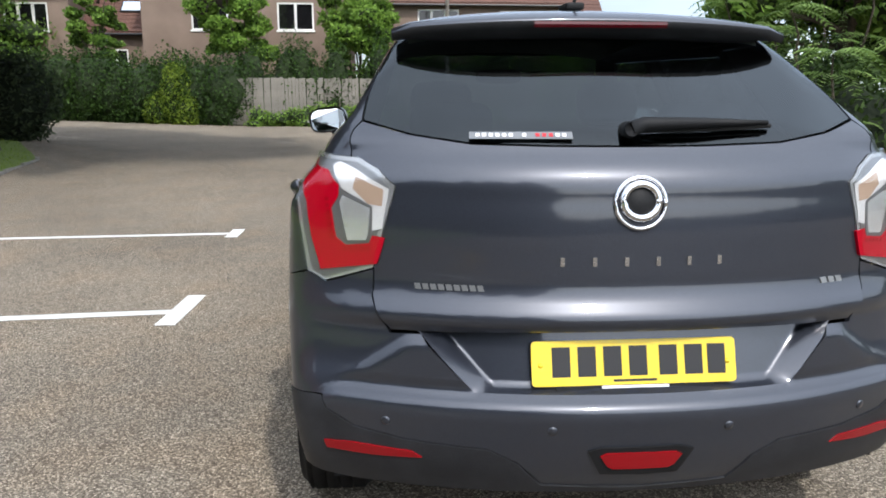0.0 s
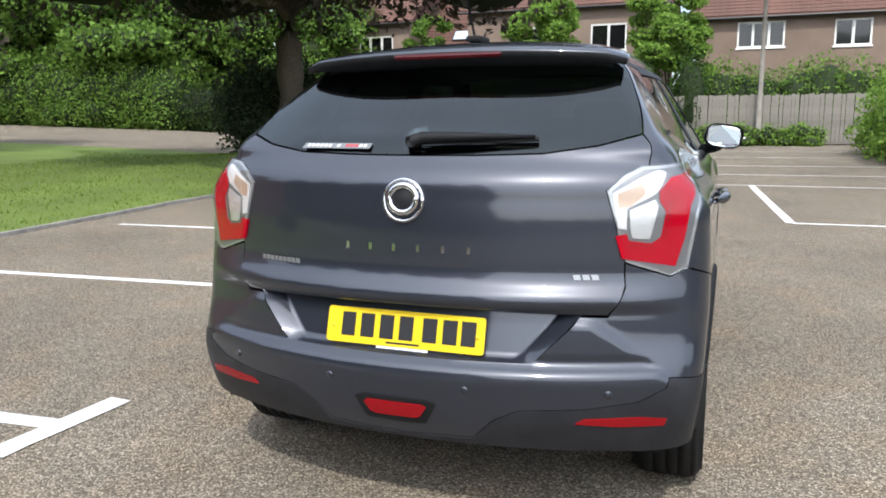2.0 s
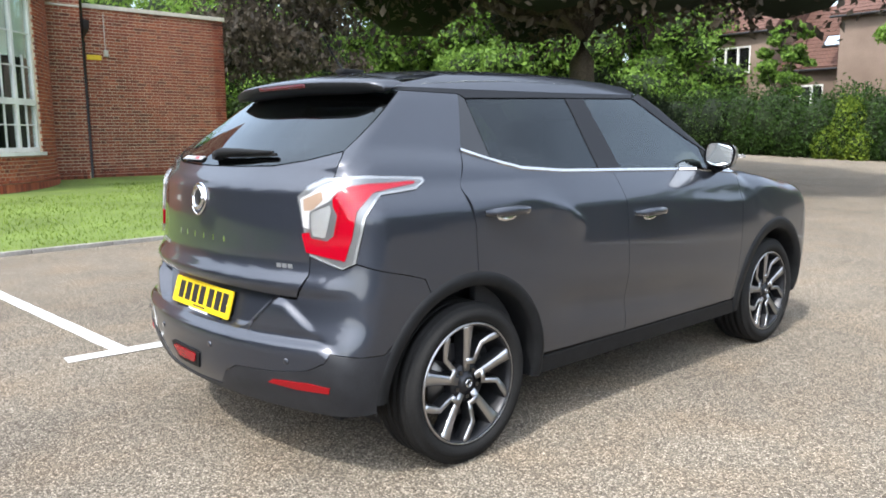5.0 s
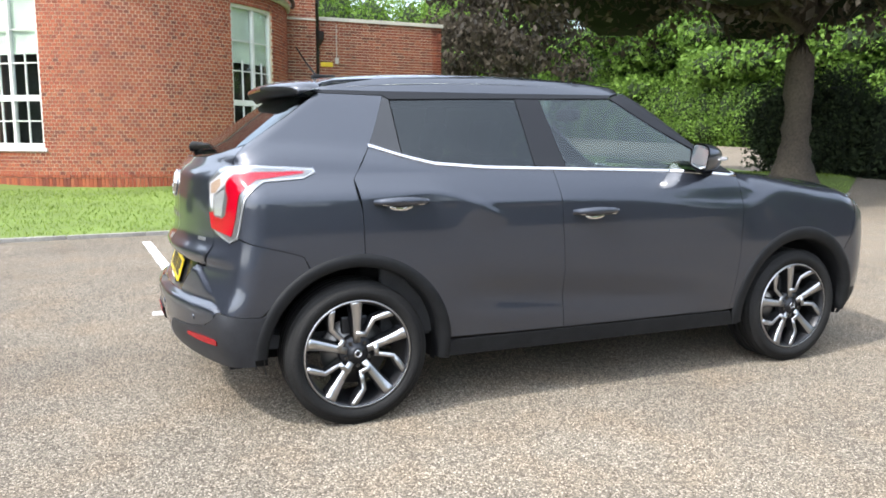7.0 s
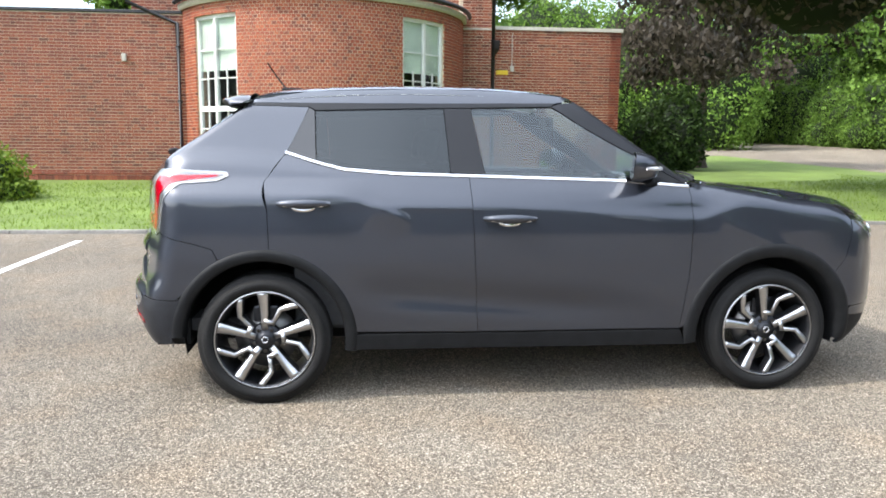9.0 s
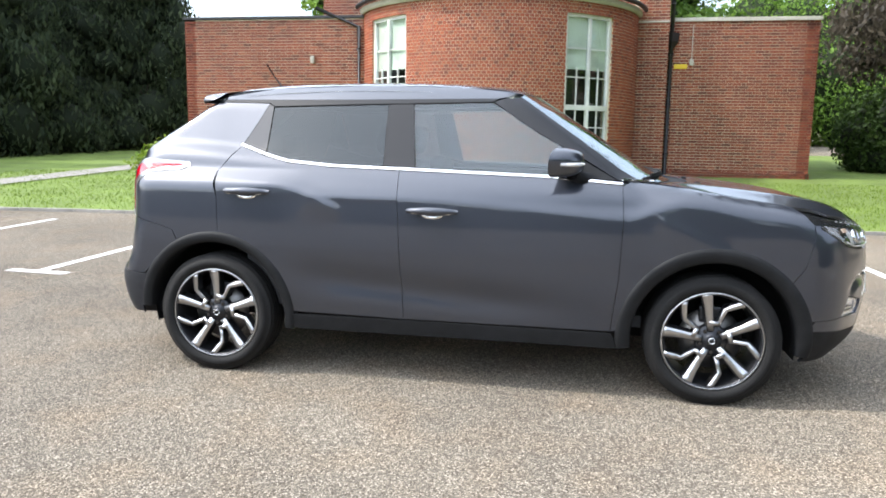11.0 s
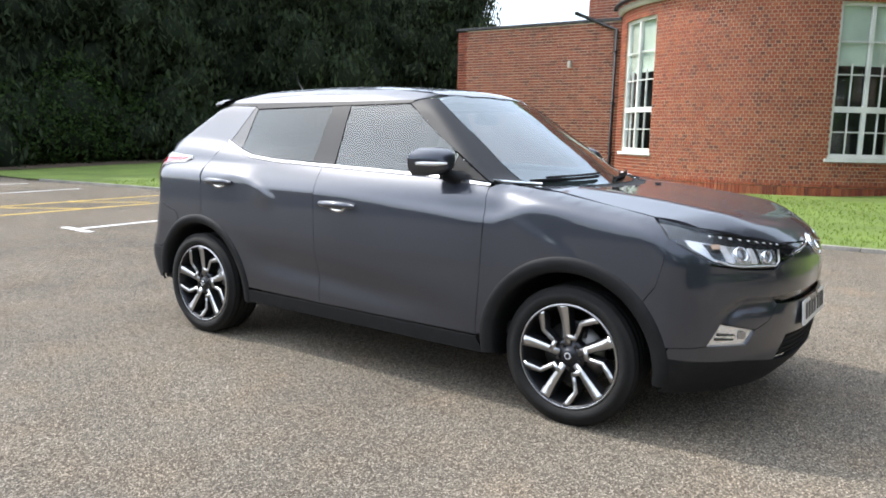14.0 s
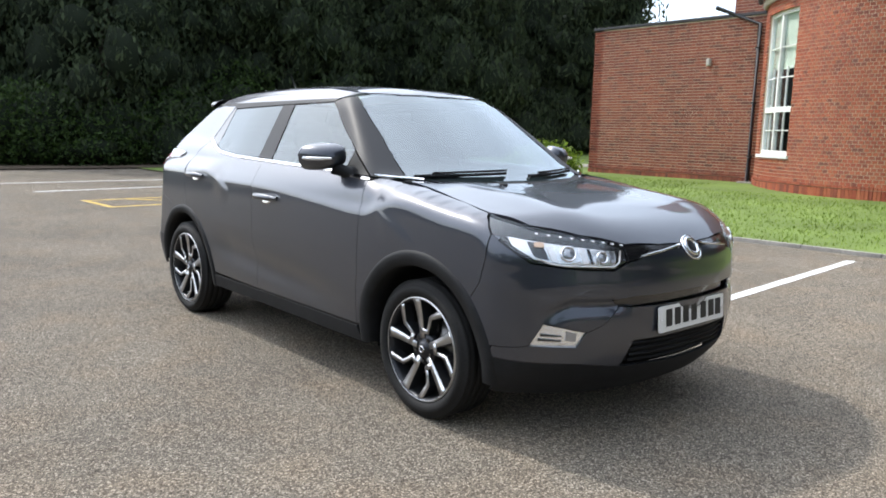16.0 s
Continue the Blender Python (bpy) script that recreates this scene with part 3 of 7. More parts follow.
def brick_building():
    left = solid_wall("wall_left_wing", (X_LEFT, Y_END), (X_LEFT, Y_BAY0 + 0.1), 0, 4.33, 0.3, "red brick wall of the single-storey wing")
    solid_wall("wall_wing_end", (X_LEFT - 9, Y_END), (X_LEFT - 0.004, Y_END), 0, 4.33, 0.3, "red brick end wall of the wing")
    mid = solid_wall("wall_link", (X_RIGHT, Y_BAY1 - 0.1), (X_RIGHT, 2.62), 0, 6.2, 0.3, "shaded red brick wall beside the round bay")
    right = solid_wall("wall_right_wing", (X_RIGHT - 0.35, 2.62), (X_RIGHT - 0.35, Y_RIGHT), 0, 4.36, 0.3, "red brick wall of the low right wing")
    end = solid_wall("wall_right_end", (X_RIGHT - 0.354, Y_RIGHT), (X_RIGHT - 9, Y_RIGHT), 0, 4.36, 0.3, "red brick end wall of the right wing")
    # the hall that stands higher behind the bay
    hall = solid_wall("wall_hall", (X_LEFT - 1.4, Y_BAY0 - 1.6), (X_LEFT - 1.4, 2.6), 4.3, 7.5, 0.3, "tall red brick wall of the hall behind the bay")
    solid_wall("wall_hall_side", (X_LEFT - 1.4, 2.6), (X_LEFT - 12, 2.6), 0, 7.5, 0.3, "red brick side wall of the tall hall")
    solid_wall("wall_hall_flank", (X_LEFT - 12, Y_BAY0 - 1.6), (X_LEFT - 1.404, Y_BAY0 - 1.6), 4.3, 7.5, 0.3, "red brick flank of the tall hall")
    # bay: curved mortar skin with the window openings left out
    segs, verts, faces = [], [], []
    edges = sorted({A_LEFT, A_RIGHT, *[a for w in WIN for a in w], *np.arange(A_LEFT, A_RIGHT, 3.0)})
    levels = (0.0, WZ0, WZ1, TOP)
    bm = bmesh.new()
    for a0, a1 in zip(edges, edges[1:]):
        for k, (z0, z1) in enumerate(zip(levels, levels[1:])):
            if k == 1 and any(l - 0.01 <= a0 and a1 <= r + 0.01 for l, r in WIN):
                continue
            q = []
            for r in (BAY_R - 0.004, BAY_R - 0.25):
                for a, z in ((a0, z0), (a1, z0), (a1, z1), (a0, z1)):
                    q.append(bm.verts.new((*bay_point(a, r), z)))
            for f in ((0, 1, 2, 3), (7, 6, 5, 4), (0, 4, 5, 1), (1, 5, 6, 2), (2, 6, 7, 3), (3, 7, 4, 0)):
                bm.faces.new([q[i] for i in f])
    bmesh.ops.recalc_face_normals(bm, faces=bm.faces)
    bay = tagged(part("wall_bay", bm, M_MORTAR, None), "round brick bay of the hall with two tall windows", "wall", kind="structure")
    # copings
    cope = empty("coping", "pale stone coping along the parapets", "coping", kind="structure")
    for (p, q, z, t) in (((X_LEFT + 0.04, Y_END - 0.04), (X_LEFT + 0.04, Y_BAY0), 4.335, 0.07), ((X_RIGHT - 0.31, 2.63), (X_RIGHT - 0.31, Y_RIGHT + 0.05), 4.365, 0.10),
                         ((X_RIGHT + 0.02, Y_BAY1), (X_RIGHT + 0.02, 2.62), 4.30, 0.05)):
        bm = bmesh.new()
        box(bm, p[0] - 0.36, p[0], p[1], q[1], z, z + t, bevel=0.01)
        part("coping_stone", bm, M_COPING if t > 0.08 or t < 0.06 else M_PIPE, cope)
    bm = bmesh.new()
    n = 40
    prof = ((BAY_R - 0.26, TOP), (BAY_R + 0.06, TOP), (BAY_R + 0.10, TOP + 0.05), (BAY_R + 0.10, TOP + 0.13), (BAY_R - 0.26, TOP + 0.15))
    rows = [[bm.verts.new((*bay_point(A_LEFT + (A_RIGHT - A_LEFT) * i / n, r), z)) for r, z in prof] for i in range(n + 1)]
    for r0, r1 in zip(rows, rows[1:]):
        for i in range(len(prof) - 1):
            bm.faces.new((r0[i], r1[i], r1[i + 1], r0[i + 1]))
    part("bay_cornice", bm, M_COPING, cope, "pale curved stone cornice")
    bm = bmesh.new()
    tube(bm, [(*bay_point(A_LEFT + (A_RIGHT - A_LEFT) * i / n, BAY_R + 0.17), TOP + 0.19) for i in range(n + 1)], 0.06, 8)
    tagged(part("gutter", bm, M_PIPE, None, "", True), "black curved gutter over the round bay", "gutter")
    # flat roofs close the wings
    bm = bmesh.new()
    box(bm, -24, X_LEFT - 0.3, Y_END + 0.3, Y_BAY0 - 1.6, 4.1, 4.2)
    tagged(part("roof_wing", bm, M_PIPE, None), "flat felt roof of the wing", "roof", kind="structure")
    bm = bmesh.new()
    box(bm, -25, X_RIGHT - 0.65, 2.9, Y_RIGHT - 0.3, 4.1, 4.2)
    tagged(part("roof_right_wing", bm, M_PIPE, None), "flat felt roof of the right wing", "roof", kind="structure")
    bm = bmesh.new()
    box(bm, -27, X_LEFT - 1.4, Y_BAY0 - 1.3, 2.3, 7.4, 7.5)
    tagged(part("roof_hall", bm, M_ROOF, None), "flat roof of the tall hall", "roof", kind="structure")
    bm = bmesh.new()
    vs = [bm.verts.new((*bay_point(A_LEFT + (A_RIGHT - A_LEFT) * i / n, BAY_R - 0.1), TOP + 0.1)) for i in range(n + 1)]
    bm.faces.new(vs)
    tagged(part("roof_bay", bm, M_PIPE, None), "flat lead roof of the round bay", "roof", kind="structure")
    return left, bay, right, mid, hall, end


def arc_piece(bm, a0, a1, r0, r1, z0, z1, n=3):
    """A curved bar between two angles, radii and heights of the bay."""
    rows = []
    for i in range(n + 1):
        a = a0 + (a1 - a0) * i / n
        rows.append([bm.verts.new((*bay_point(a, r), z)) for r, z in ((r0, z0), (r1, z0), (r1, z1), (r0, z1))])
    for p, q in zip(rows, rows[1:]):
        for i in range(4):
            bm.faces.new((p[i], q[i], q[(i + 1) % 4], p[(i + 1) % 4]))
    bm.faces.new(rows[0][::-1])
    bm.faces.new(rows[-1])


def bay_window(name, a0, a1):
    """Two lights wide: tall upper casements with blinds over shorter lower ones, white bars."""
    w = empty(name, "tall white-painted casement window in the round bay, blinds half down", "window", kind="structure")
    deg = 1 / BAY_R * 57.2958
    rf, rb = BAY_R - 0.06, BAY_R - 0.14

    def bar(nm, b0, b1, z0, z1, r0=rb, r1=rf, mat=M_WHITE):
        bm = bmesh.new()
        arc_piece(bm, b0, b1, r0, r1, z0, z1)
        bmesh.ops.recalc_face_normals(bm, faces=bm.faces)
        return part(nm, bm, mat, w)

    f = 0.07 * deg
    bar("frame_side", a0, a0 + f, WZ0, WZ1)
    bar("frame_side", a1 - f, a1, WZ0, WZ1)
    bar("frame_head", a0 + f, a1 - f, WZ1 - 0.08, WZ1)
    bar("frame_foot", a0 + f, a1 - f, WZ0, WZ0 + 0.09)
    bar("window_sill", a0 - f, a1 + f, WZ0 - 0.07, WZ0 - 0.002, rb, BAY_R + 0.05)
    am, t = (a0 + a1) / 2, 0.035 * deg
    zt = 2.02
    bar("mullion", am - t, am + t, WZ0 + 0.09, WZ1 - 0.08, rb, rf + 0.004)
    for s0, s1 in ((a0 + f, am - t), (am + t, a1 - f)):
        bar("transom", s0, s1, zt - 0.06, zt + 0.06, rb, rf + 0.002)
        sm, g = (s0 + s1) / 2, 0.010 * deg
        bar("glazing_bar", sm - g, sm + g, WZ0 + 0.09, zt - 0.06, rb + 0.02, rf - 0.02)
        bar("glazing_bar", sm - g, sm + g, zt + 0.06, 2.95, rb + 0.02, rf - 0.02)
        for z in (1.56,):
            bar("glazing_bar", s0, s1, z - 0.012, z + 0.012, rb + 0.024, rf - 0.024)
        for z in (2.72, 3.38):
            bar("glazing_bar", s0, s1, z - 0.012, z + 0.012, rb + 0.024, rf - 0.024)
        for z0, z1 in ((WZ0 + 0.09, zt - 0.06), (zt + 0.06, WZ1 - 0.08)):
            p = bar("pane", s0, s1, z0, z1, rb + 0.030, rb + 0.036, M_PANE)
            p.visible_shadow = False
        bar("blind", s0, s1, 2.90, WZ1 - 0.08, rb - 0.012, rb - 0.008, M_BLIND)
    return w


WALLS = brick_building()
# backing added to close the bay, coloured dark for the unlit room
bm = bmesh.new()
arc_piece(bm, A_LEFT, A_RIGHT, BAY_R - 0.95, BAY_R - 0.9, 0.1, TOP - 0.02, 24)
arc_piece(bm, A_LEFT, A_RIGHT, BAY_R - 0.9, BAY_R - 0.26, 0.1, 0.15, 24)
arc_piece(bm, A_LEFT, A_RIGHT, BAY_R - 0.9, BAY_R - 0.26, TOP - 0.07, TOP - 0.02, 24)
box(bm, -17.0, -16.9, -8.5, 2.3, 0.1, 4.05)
tagged(part("room_shade_backing", bm, M_ROOM, None), "backing added behind the bay windows, coloured dark as an unlit room", "wall", kind="structure")
bay_window("window_1", *WIN[0])
bay_window("window_2", *WIN[1])


def downpipe(x, y, z0, z1, hopper, bend=None):
    p = empty("downpipe", "black cast iron downpipe on the brick wall", "pipe", (x, y, 0))
    bm = bmesh.new()
    path = [(0, 0, z0), (0, 0, z1)] + ([bend] if bend else [])
    tube(bm, path, 0.05, 10)
    part("pipe", bm, M_PIPE, p, "", True)
    if hopper:
        bm = bmesh.new()
        tube(bm, [(0, 0, hopper - 0.28), (0, 0, hopper - 0.1), (0, 0, hopper + 0.12)], [0.055, 0.17, 0.19], 4)
        part("hopper", bm, M_PIPE, p)
    for z in np.arange(z0 + 0.6, z1, 1.3):
        bm = bmesh.new()
        tube(bm, [(0, 0, z), (0, 0, z + 0.06)], 0.066, 10)
        part("collar", bm, M_PIPE, p, "", True)
    bm = bmesh.new()
    box(bm, -0.14, 0.16, -0.2, 0.2, z0 - 0.12, z0 + 0.02, bevel=0.02)
    part("gully", bm, M_KERB, p, "concrete gully block")
    return p


downpipe(X_RIGHT - 0.27, 2.72, 0.30, 5.2, 3.95)
downpipe(X_LEFT + 0.07, Y_BAY0 - 0.12, 0.30, 4.1, None, (-0.05, -1.2, 4.6))


def wall_box(name, x, y, z, w, h, d, mat, label, category, conduit=0.0):
    t = empty(name, label, category, (x, y, z))
    bm = bmesh.new()
    box(bm, 0, d, -w / 2, w / 2, -h / 2, h / 2, bevel=0.012)
    part("case", bm, mat, t)
    bm = bmesh.new()
    box(bm, d, d + 0.012, -w * 0.32, w * 0.32, -h * 0.3, h * 0.3, bevel=0.004)
    part("cover", bm, mat, t)
    if conduit:
        bm = bmesh.new()
        tube(bm, [(0.015, 0, h / 2), (0.015, 0, conduit)], 0.012, 6)
        part("conduit", bm, M_COPING, t)
    return t


wall_box("sensor_box", X_RIGHT - 0.35, 3.26, 3.33, 0.10, 0.16, 0.09, M_COPING, "small pale sensor box with a conduit on brick", "wall fitting", 0.95)
wall_box("warning_sign", X_RIGHT - 0.35, 2.99, 3.22, 0.34, 0.12, 0.02, M_SIGN, "small yellow sign on the brick wall", "sign")
wall_box("sensor_box", X_LEFT, -6.62, 3.27, 0.10, 0.18, 0.10, M_COPING, "small pale sensor box on the brick wing", "wall fitting")


# ---- hedges, shrubs and trees ----
def leaf_cloud(rng, centres, normals, size, droop=0.0, aspect=0.55):
    """Leaves as bent pairs of triangles: one small quad each."""
    n = len(centres)
    a = rng.normal(size=(n, 3)) + normals * 0.8
    a /= np.linalg.norm(a, axis=1)[:, None]
    u = np.cross(a, rng.normal(size=(n, 3)))
    u /= np.linalg.norm(u, axis=1)[:, None]
    u[:, 2] -= droop
    w = np.cross(a, u)
    s = size * rng.uniform(0.6, 1.3, n)[:, None]
    v = np.empty((n, 4, 3))
    v[:, 0] = centres - u * s
    v[:, 1] = centres + w * s * aspect + a * s * 0.12
    v[:, 2] = centres + u * s
    v[:, 3] = centres - w * s * aspect + a * s * 0.12
    return v.reshape(-1, 3), np.arange(4 * n).reshape(-1, 4)


def lumpy(bm, centre, radii, seed, sub=3, rough=0.28):
    r = bmesh.ops.create_icosphere(bm, subdivisions=sub, radius=1)
    for v in r["verts"]:
        n = v.co.normalized()
        k = 1 + rough * noise.noise(n * 2.1 + Vector((seed * 7.3, seed, 0))) + 0.5 * rough * noise.noise(n * 5 + Vector((seed, 3, seed)))
        v.co = Vector((centre[0] + n.x * radii[0] * k, centre[1] + n.y * radii[1] * k, centre[2] + n.z * radii[2] * k))


def blob_points(rng, n, centre, radii, seed, lo=0.75, hi=1.12, rough=0.28):
    d = rng.normal(size=(n, 3))
    d /= np.linalg.norm(d, axis=1)[:, None]
    k = np.array([1 + rough * noise.noise(Vector(q) * 2.1 + Vector((seed * 7.3, seed, 0))) + 0.5 * rough * noise.noise(Vector(q) * 5 + Vector((seed, 3, seed))) for q in d])
    r = rng.uniform(lo, hi, n) * k
    return np.array(centre) + d * np.array(radii) * r[:, None], d


def foliage(name, blobs, leaves, size, mat, parent, seed, label="", core=0.86, droop=0.0, aspect=0.55):
    """A crown or bush: inner lumps coloured dark as the shade among leaves, and a shell of leaves over each blob
    (centre, radii).
    """
    rng = np.random.default_rng(seed)
    vs, fs, off = [], [], 0
    total = sum(r[0] * r[1] + r[1] * r[2] + r[0] * r[2] for c, r in blobs)
    for i, (c, r) in enumerate(blobs):
        n = int(leaves * (r[0] * r[1] + r[1] * r[2] + r[0] * r[2]) / total)
        p, d = blob_points(rng, n, c, r, seed + i, min(0.75, core or 0.5))
        keep = p[:, 2] > 0.02
        v, f = leaf_cloud(rng, p[keep], d[keep], size, droop, aspect)
        vs.append(v)
        fs.append(f + off)
        off += len(v)
    ob = link(name, raw(name, np.concatenate(vs), np.concatenate(fs)), mat, parent, label)
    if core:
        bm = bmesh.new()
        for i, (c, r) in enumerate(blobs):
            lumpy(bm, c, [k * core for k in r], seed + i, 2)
        part("shaded_core", bm, M_CORE if mat in (M_LEAF_DARK, M_LEAF_COPPER, M_LEAF_SHADE) else M_CORE_GREEN, parent, "", True)
    return ob


def hedge(label, p, q, width, height, seed, mat, leaves=9000, size=0.09, lumps=None, name="hedge", category="hedge", wild=0.12, droop=0.0, aspect=0.55, core=0.76):
    """A run of hedge from p to q: overlapping rounded masses, uneven on top."""
    rng = np.random.default_rng(seed)
    h = empty(name, label, category, (0, 0, 0))
    p, q = np.array(p, float), np.array(q, float)
    L = np.linalg.norm(q - p)
    n = lumps or max(2, int(L / (width * 0.55)))
    blobs = []
    for i in range(n):
        c = p + (q - p) * (i + 0.5) / n
        z0 = ground_z(c[0], c[1])
        hh = height * rng.uniform(1 - wild, 1 + wild)
        r = (max(width * 0.62, L / n * 0.75), max(width * 0.62, L / n * 0.75))
        blobs.append(((c[0] + rng.normal(0, 0.08), c[1] + rng.normal(0, 0.08), z0 + hh * 0.5), (r[0], r[1], hh * 0.54)))
        blobs.append(((c[0] + rng.normal(0, 0.3), c[1] + rng.normal(0, 0.3), z0 + hh * 0.22), (r[0] * 0.95, r[1] * 0.95, hh * 0.3)))
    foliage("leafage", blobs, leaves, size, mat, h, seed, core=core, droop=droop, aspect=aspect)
    return h


def limb(bm, a, b, ra, rb, seed, n=6, wob=0.12):
    pts, rad = [], []
    a, b = Vector(a), Vector(b)
    for i in range(n + 1):
        t = i / n
        w = wob * (b - a).length * math.sin(math.pi * t)
        pts.append(a.lerp(b, t) + Vector((noise.noise((seed, t * 2, 0)), noise.noise((seed, t * 2, 5)), noise.noise((seed, t * 2, 9)))) * w)
        rad.append(ra + (rb - ra) * t)
    tube(bm, pts, rad, 9)
    return pts


def tree(label, at, trunk_h, trunk_r, crown_z, crown_r, crown_h, seed, mat, leaves=16000, size=0.2, clumps=34, droop=0.0, name="tree", low=0.0, core=0.72):
    """Tapered trunk with root flare, limbs, and a crown of many separate clumps with gaps."""
    rng = np.random.default_rng(seed)
    z0 = ground_z(at[0], at[1])
    t = empty(name, label, "tree", (at[0], at[1], z0))
    bm = bmesh.new()
    prof = [(0.0, 1.85), (0.03, 1.60), (0.08, 1.34), (0.15, 1.16), (0.26, 1.06), (0.42, 1.0), (0.6, 0.95), (0.8, 0.87), (1.0, 0.72)]
    tube(bm, [(0.02 * noise.noise((seed, u * 2, 1)), 0.02 * noise.noise((seed, u * 2, 4)), trunk_h * u - 0.03 * (u == 0)) for u, k in prof], [trunk_r * k for u, k in prof], 16)
    for v in bm.verts:
        v.co += Vector((v.co.x, v.co.y, 0)) * 0.05 * noise.noise((v.co.x * 5, v.co.y * 5, v.co.z * 0.6 + seed))
    part("trunk", bm, M_BARK, t, "", True)
    blobs = []
    for i in range(clumps):
        a = 2.399963 * i + rng.uniform(-0.3, 0.3)
        u = (i + 0.5) / clumps
        zz = crown_z + crown_h * (u - 0.5) + rng.normal(0, 0.05 * crown_h)
        rr = crown_r * math.sqrt(max(0.05, 1 - (2 * u - 1) ** 2 * (0.75 if u > 0.5 else 0.35))) * rng.uniform(0.35, 0.95)
        s = crown_r * rng.uniform(0.22, 0.38)
        blobs.append(((rr * math.cos(a), rr * math.sin(a), zz - low * (rr / crown_r) ** 2), (s, s, s * rng.uniform(0.5, 0.75))))
    for i in range(min(9, clumps)):
        c = blobs[int((i + 0.5) * clumps / 9)][0]
        bm = bmesh.new()
        limb(bm, (0, 0, trunk_h * rng.uniform(0.7, 0.98)), c, trunk_r * 0.38, trunk_r * 0.08, seed * 3 + i)
        part("limb", bm, M_BARK, t, "", True)
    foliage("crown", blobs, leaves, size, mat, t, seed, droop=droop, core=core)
    return t


def conifer(label, at, height, radius, seed, mat, leaves=9000, size=0.28):
    """Trunk and tiers of drooping boughs, ragged in outline."""
    rng = np.random.default_rng(seed)
    z0 = ground_z(at[0], at[1])
    t = empty("conifer", label, "tree", (at[0], at[1], z0))
    bm = bmesh.new()
    tube(bm, [(0, 0, 0), (0.1, 0, height * 0.5), (0, 0.1, height)], [height * 0.022 + 0.08, height * 0.014, 0.03], 10)
    part("trunk", bm, M_BARK, t, "", True)
    blobs = []
    n = 110
    for i in range(n):
        u = (i + rng.uniform(0, 1)) / n
        a = 2.4 * i
        z = height * (0.05 + 0.95 * u)
        r = radius * (1 - u) ** 0.6 * math.sqrt(rng.uniform(0.1, 1.0))
        s = radius * (0.13 + 0.17 * (1 - u)) * rng.uniform(0.7, 1.3)
        blobs.append(((r * math.cos(a), r * math.sin(a), max(s * 0.5, z - 0.35 * r)), (s, s, s * rng.uniform(0.8, 1.5))))
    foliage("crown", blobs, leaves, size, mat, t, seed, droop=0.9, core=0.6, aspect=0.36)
    return t


def sumac(label, stems, seed, mat):
    """Leaning stems, each with a whorl of arching fronds of paired leaflets."""
    rng = np.random.default_rng(seed)
    t = empty("sumac", label, "shrub", (0, 0, 0))
    vs, fs = [], []
    for x, y, h in stems:
        z0 = ground_z(x, y)
        top = Vector((x + rng.normal(0, 0.35) - 0.3, y + rng.normal(0, 0.35), z0 + h))
        bm = bmesh.new()
        path = limb(bm, (x, y, z0 - 0.02), top, 0.035, 0.012, seed + x)
        part("stem", bm, M_BARK, t, "", True)
        for k in range(16):
            a = rng.uniform(0, 2 * math.pi)
            base = path[-1] if k < 9 else path[rng.integers(3, 6)]
            L = rng.uniform(0.45, 0.75)
            d = Vector((math.cos(a), math.sin(a), 0))
            side = Vector((-d.y, d.x, 0))
            lift = rng.uniform(0.15, 0.75)
            for i in range(2, 12):
                u = i / 11
                p = base + d * (L * u) + Vector((0, 0, L * (lift * u - 0.75 * u * u)))
                w = 0.17 * math.sin(math.pi * (0.15 + 0.8 * u)) + 0.02
                for s in (-1, 1):
                    tip = p + side * (s * w) + d * (0.35 * w) - Vector((0, 0, 0.35 * w))
                    m = p.lerp(tip, 0.45)
                    n = len(vs)
                    vs += [p, m + d * 0.022, tip, m - d * 0.022]
                    fs.append((n, n + 1, n + 2, n + 3))
    link("frond_mass", raw("frond_mass", np.array([tuple(v) for v in vs]), np.array(fs)), mat, t)
    return t


# ---- the car: one smooth outer skin, cut into panels ----
def lerp(v, xs, ys):
    return np.interp(v, xs, ys)
def smooth(v, xs, ys):
    """Smooth curve through knots (Catmull-Rom)."""
    xs = np.asarray(xs, float); ys = np.asarray(ys, float)
    m = np.gradient(ys, xs)
    v = np.clip(v, xs[0], xs[-1])
    i = np.clip(np.searchsorted(xs, v) - 1, 0, len(xs) - 2)
    h = xs[i + 1] - xs[i]; t = (v - xs[i]) / h
    return ((2*t**3 - 3*t**2 + 1) * ys[i] + (t**3 - 2*t**2 + t) * h * m[i]
            + (-2*t**3 + 3*t**2) * ys[i + 1] + (t**3 - t**2) * h * m[i + 1])
def step(v, a, b):
    t = np.clip((v - a) / (b - a), 0, 1)
    return t * t * (3 - 2 * t)
def smax(a, b, k):
    h = np.clip(0.5 + 0.5 * (a - b) / k, 0, 1)
    return b + (a - b) * h + k * h * (1 - h)
def shoulder(y):
    """Height of the fold along the flank: it lifts over both axles."""
    return smooth(y, (-2.2, -1.25, -1.05, -.96, -.90, -.82, -.755, -.71, -.60, -.24, .10, .50, .80, .88, .98, 1.10, 1.28, 1.45, 1.60, 1.80, 2.2),
                     (1.020, 1.020, 1.022, 1.022, 1.016, .998, .978, .971, .969, .967, .956, .931, .910, .912, .950, .985, 1.000, .988, .965, .935, .90))
def fold(y, z, y0, z0, dy, dz, rise, near, far):
    """A slanting fold that fades along (dy, dz) from the point (y0, z0): steep above, easing out below."""
    d = (y - y0) * abs(dz) + (z - z0) * abs(dy)
    along = (y - y0) * dy + (z - z0) * dz
    return rise * np.exp(-np.where(d > 0, d / .022, d / .080) ** 2) * step(along, *near) * (1 - step(along, *far))
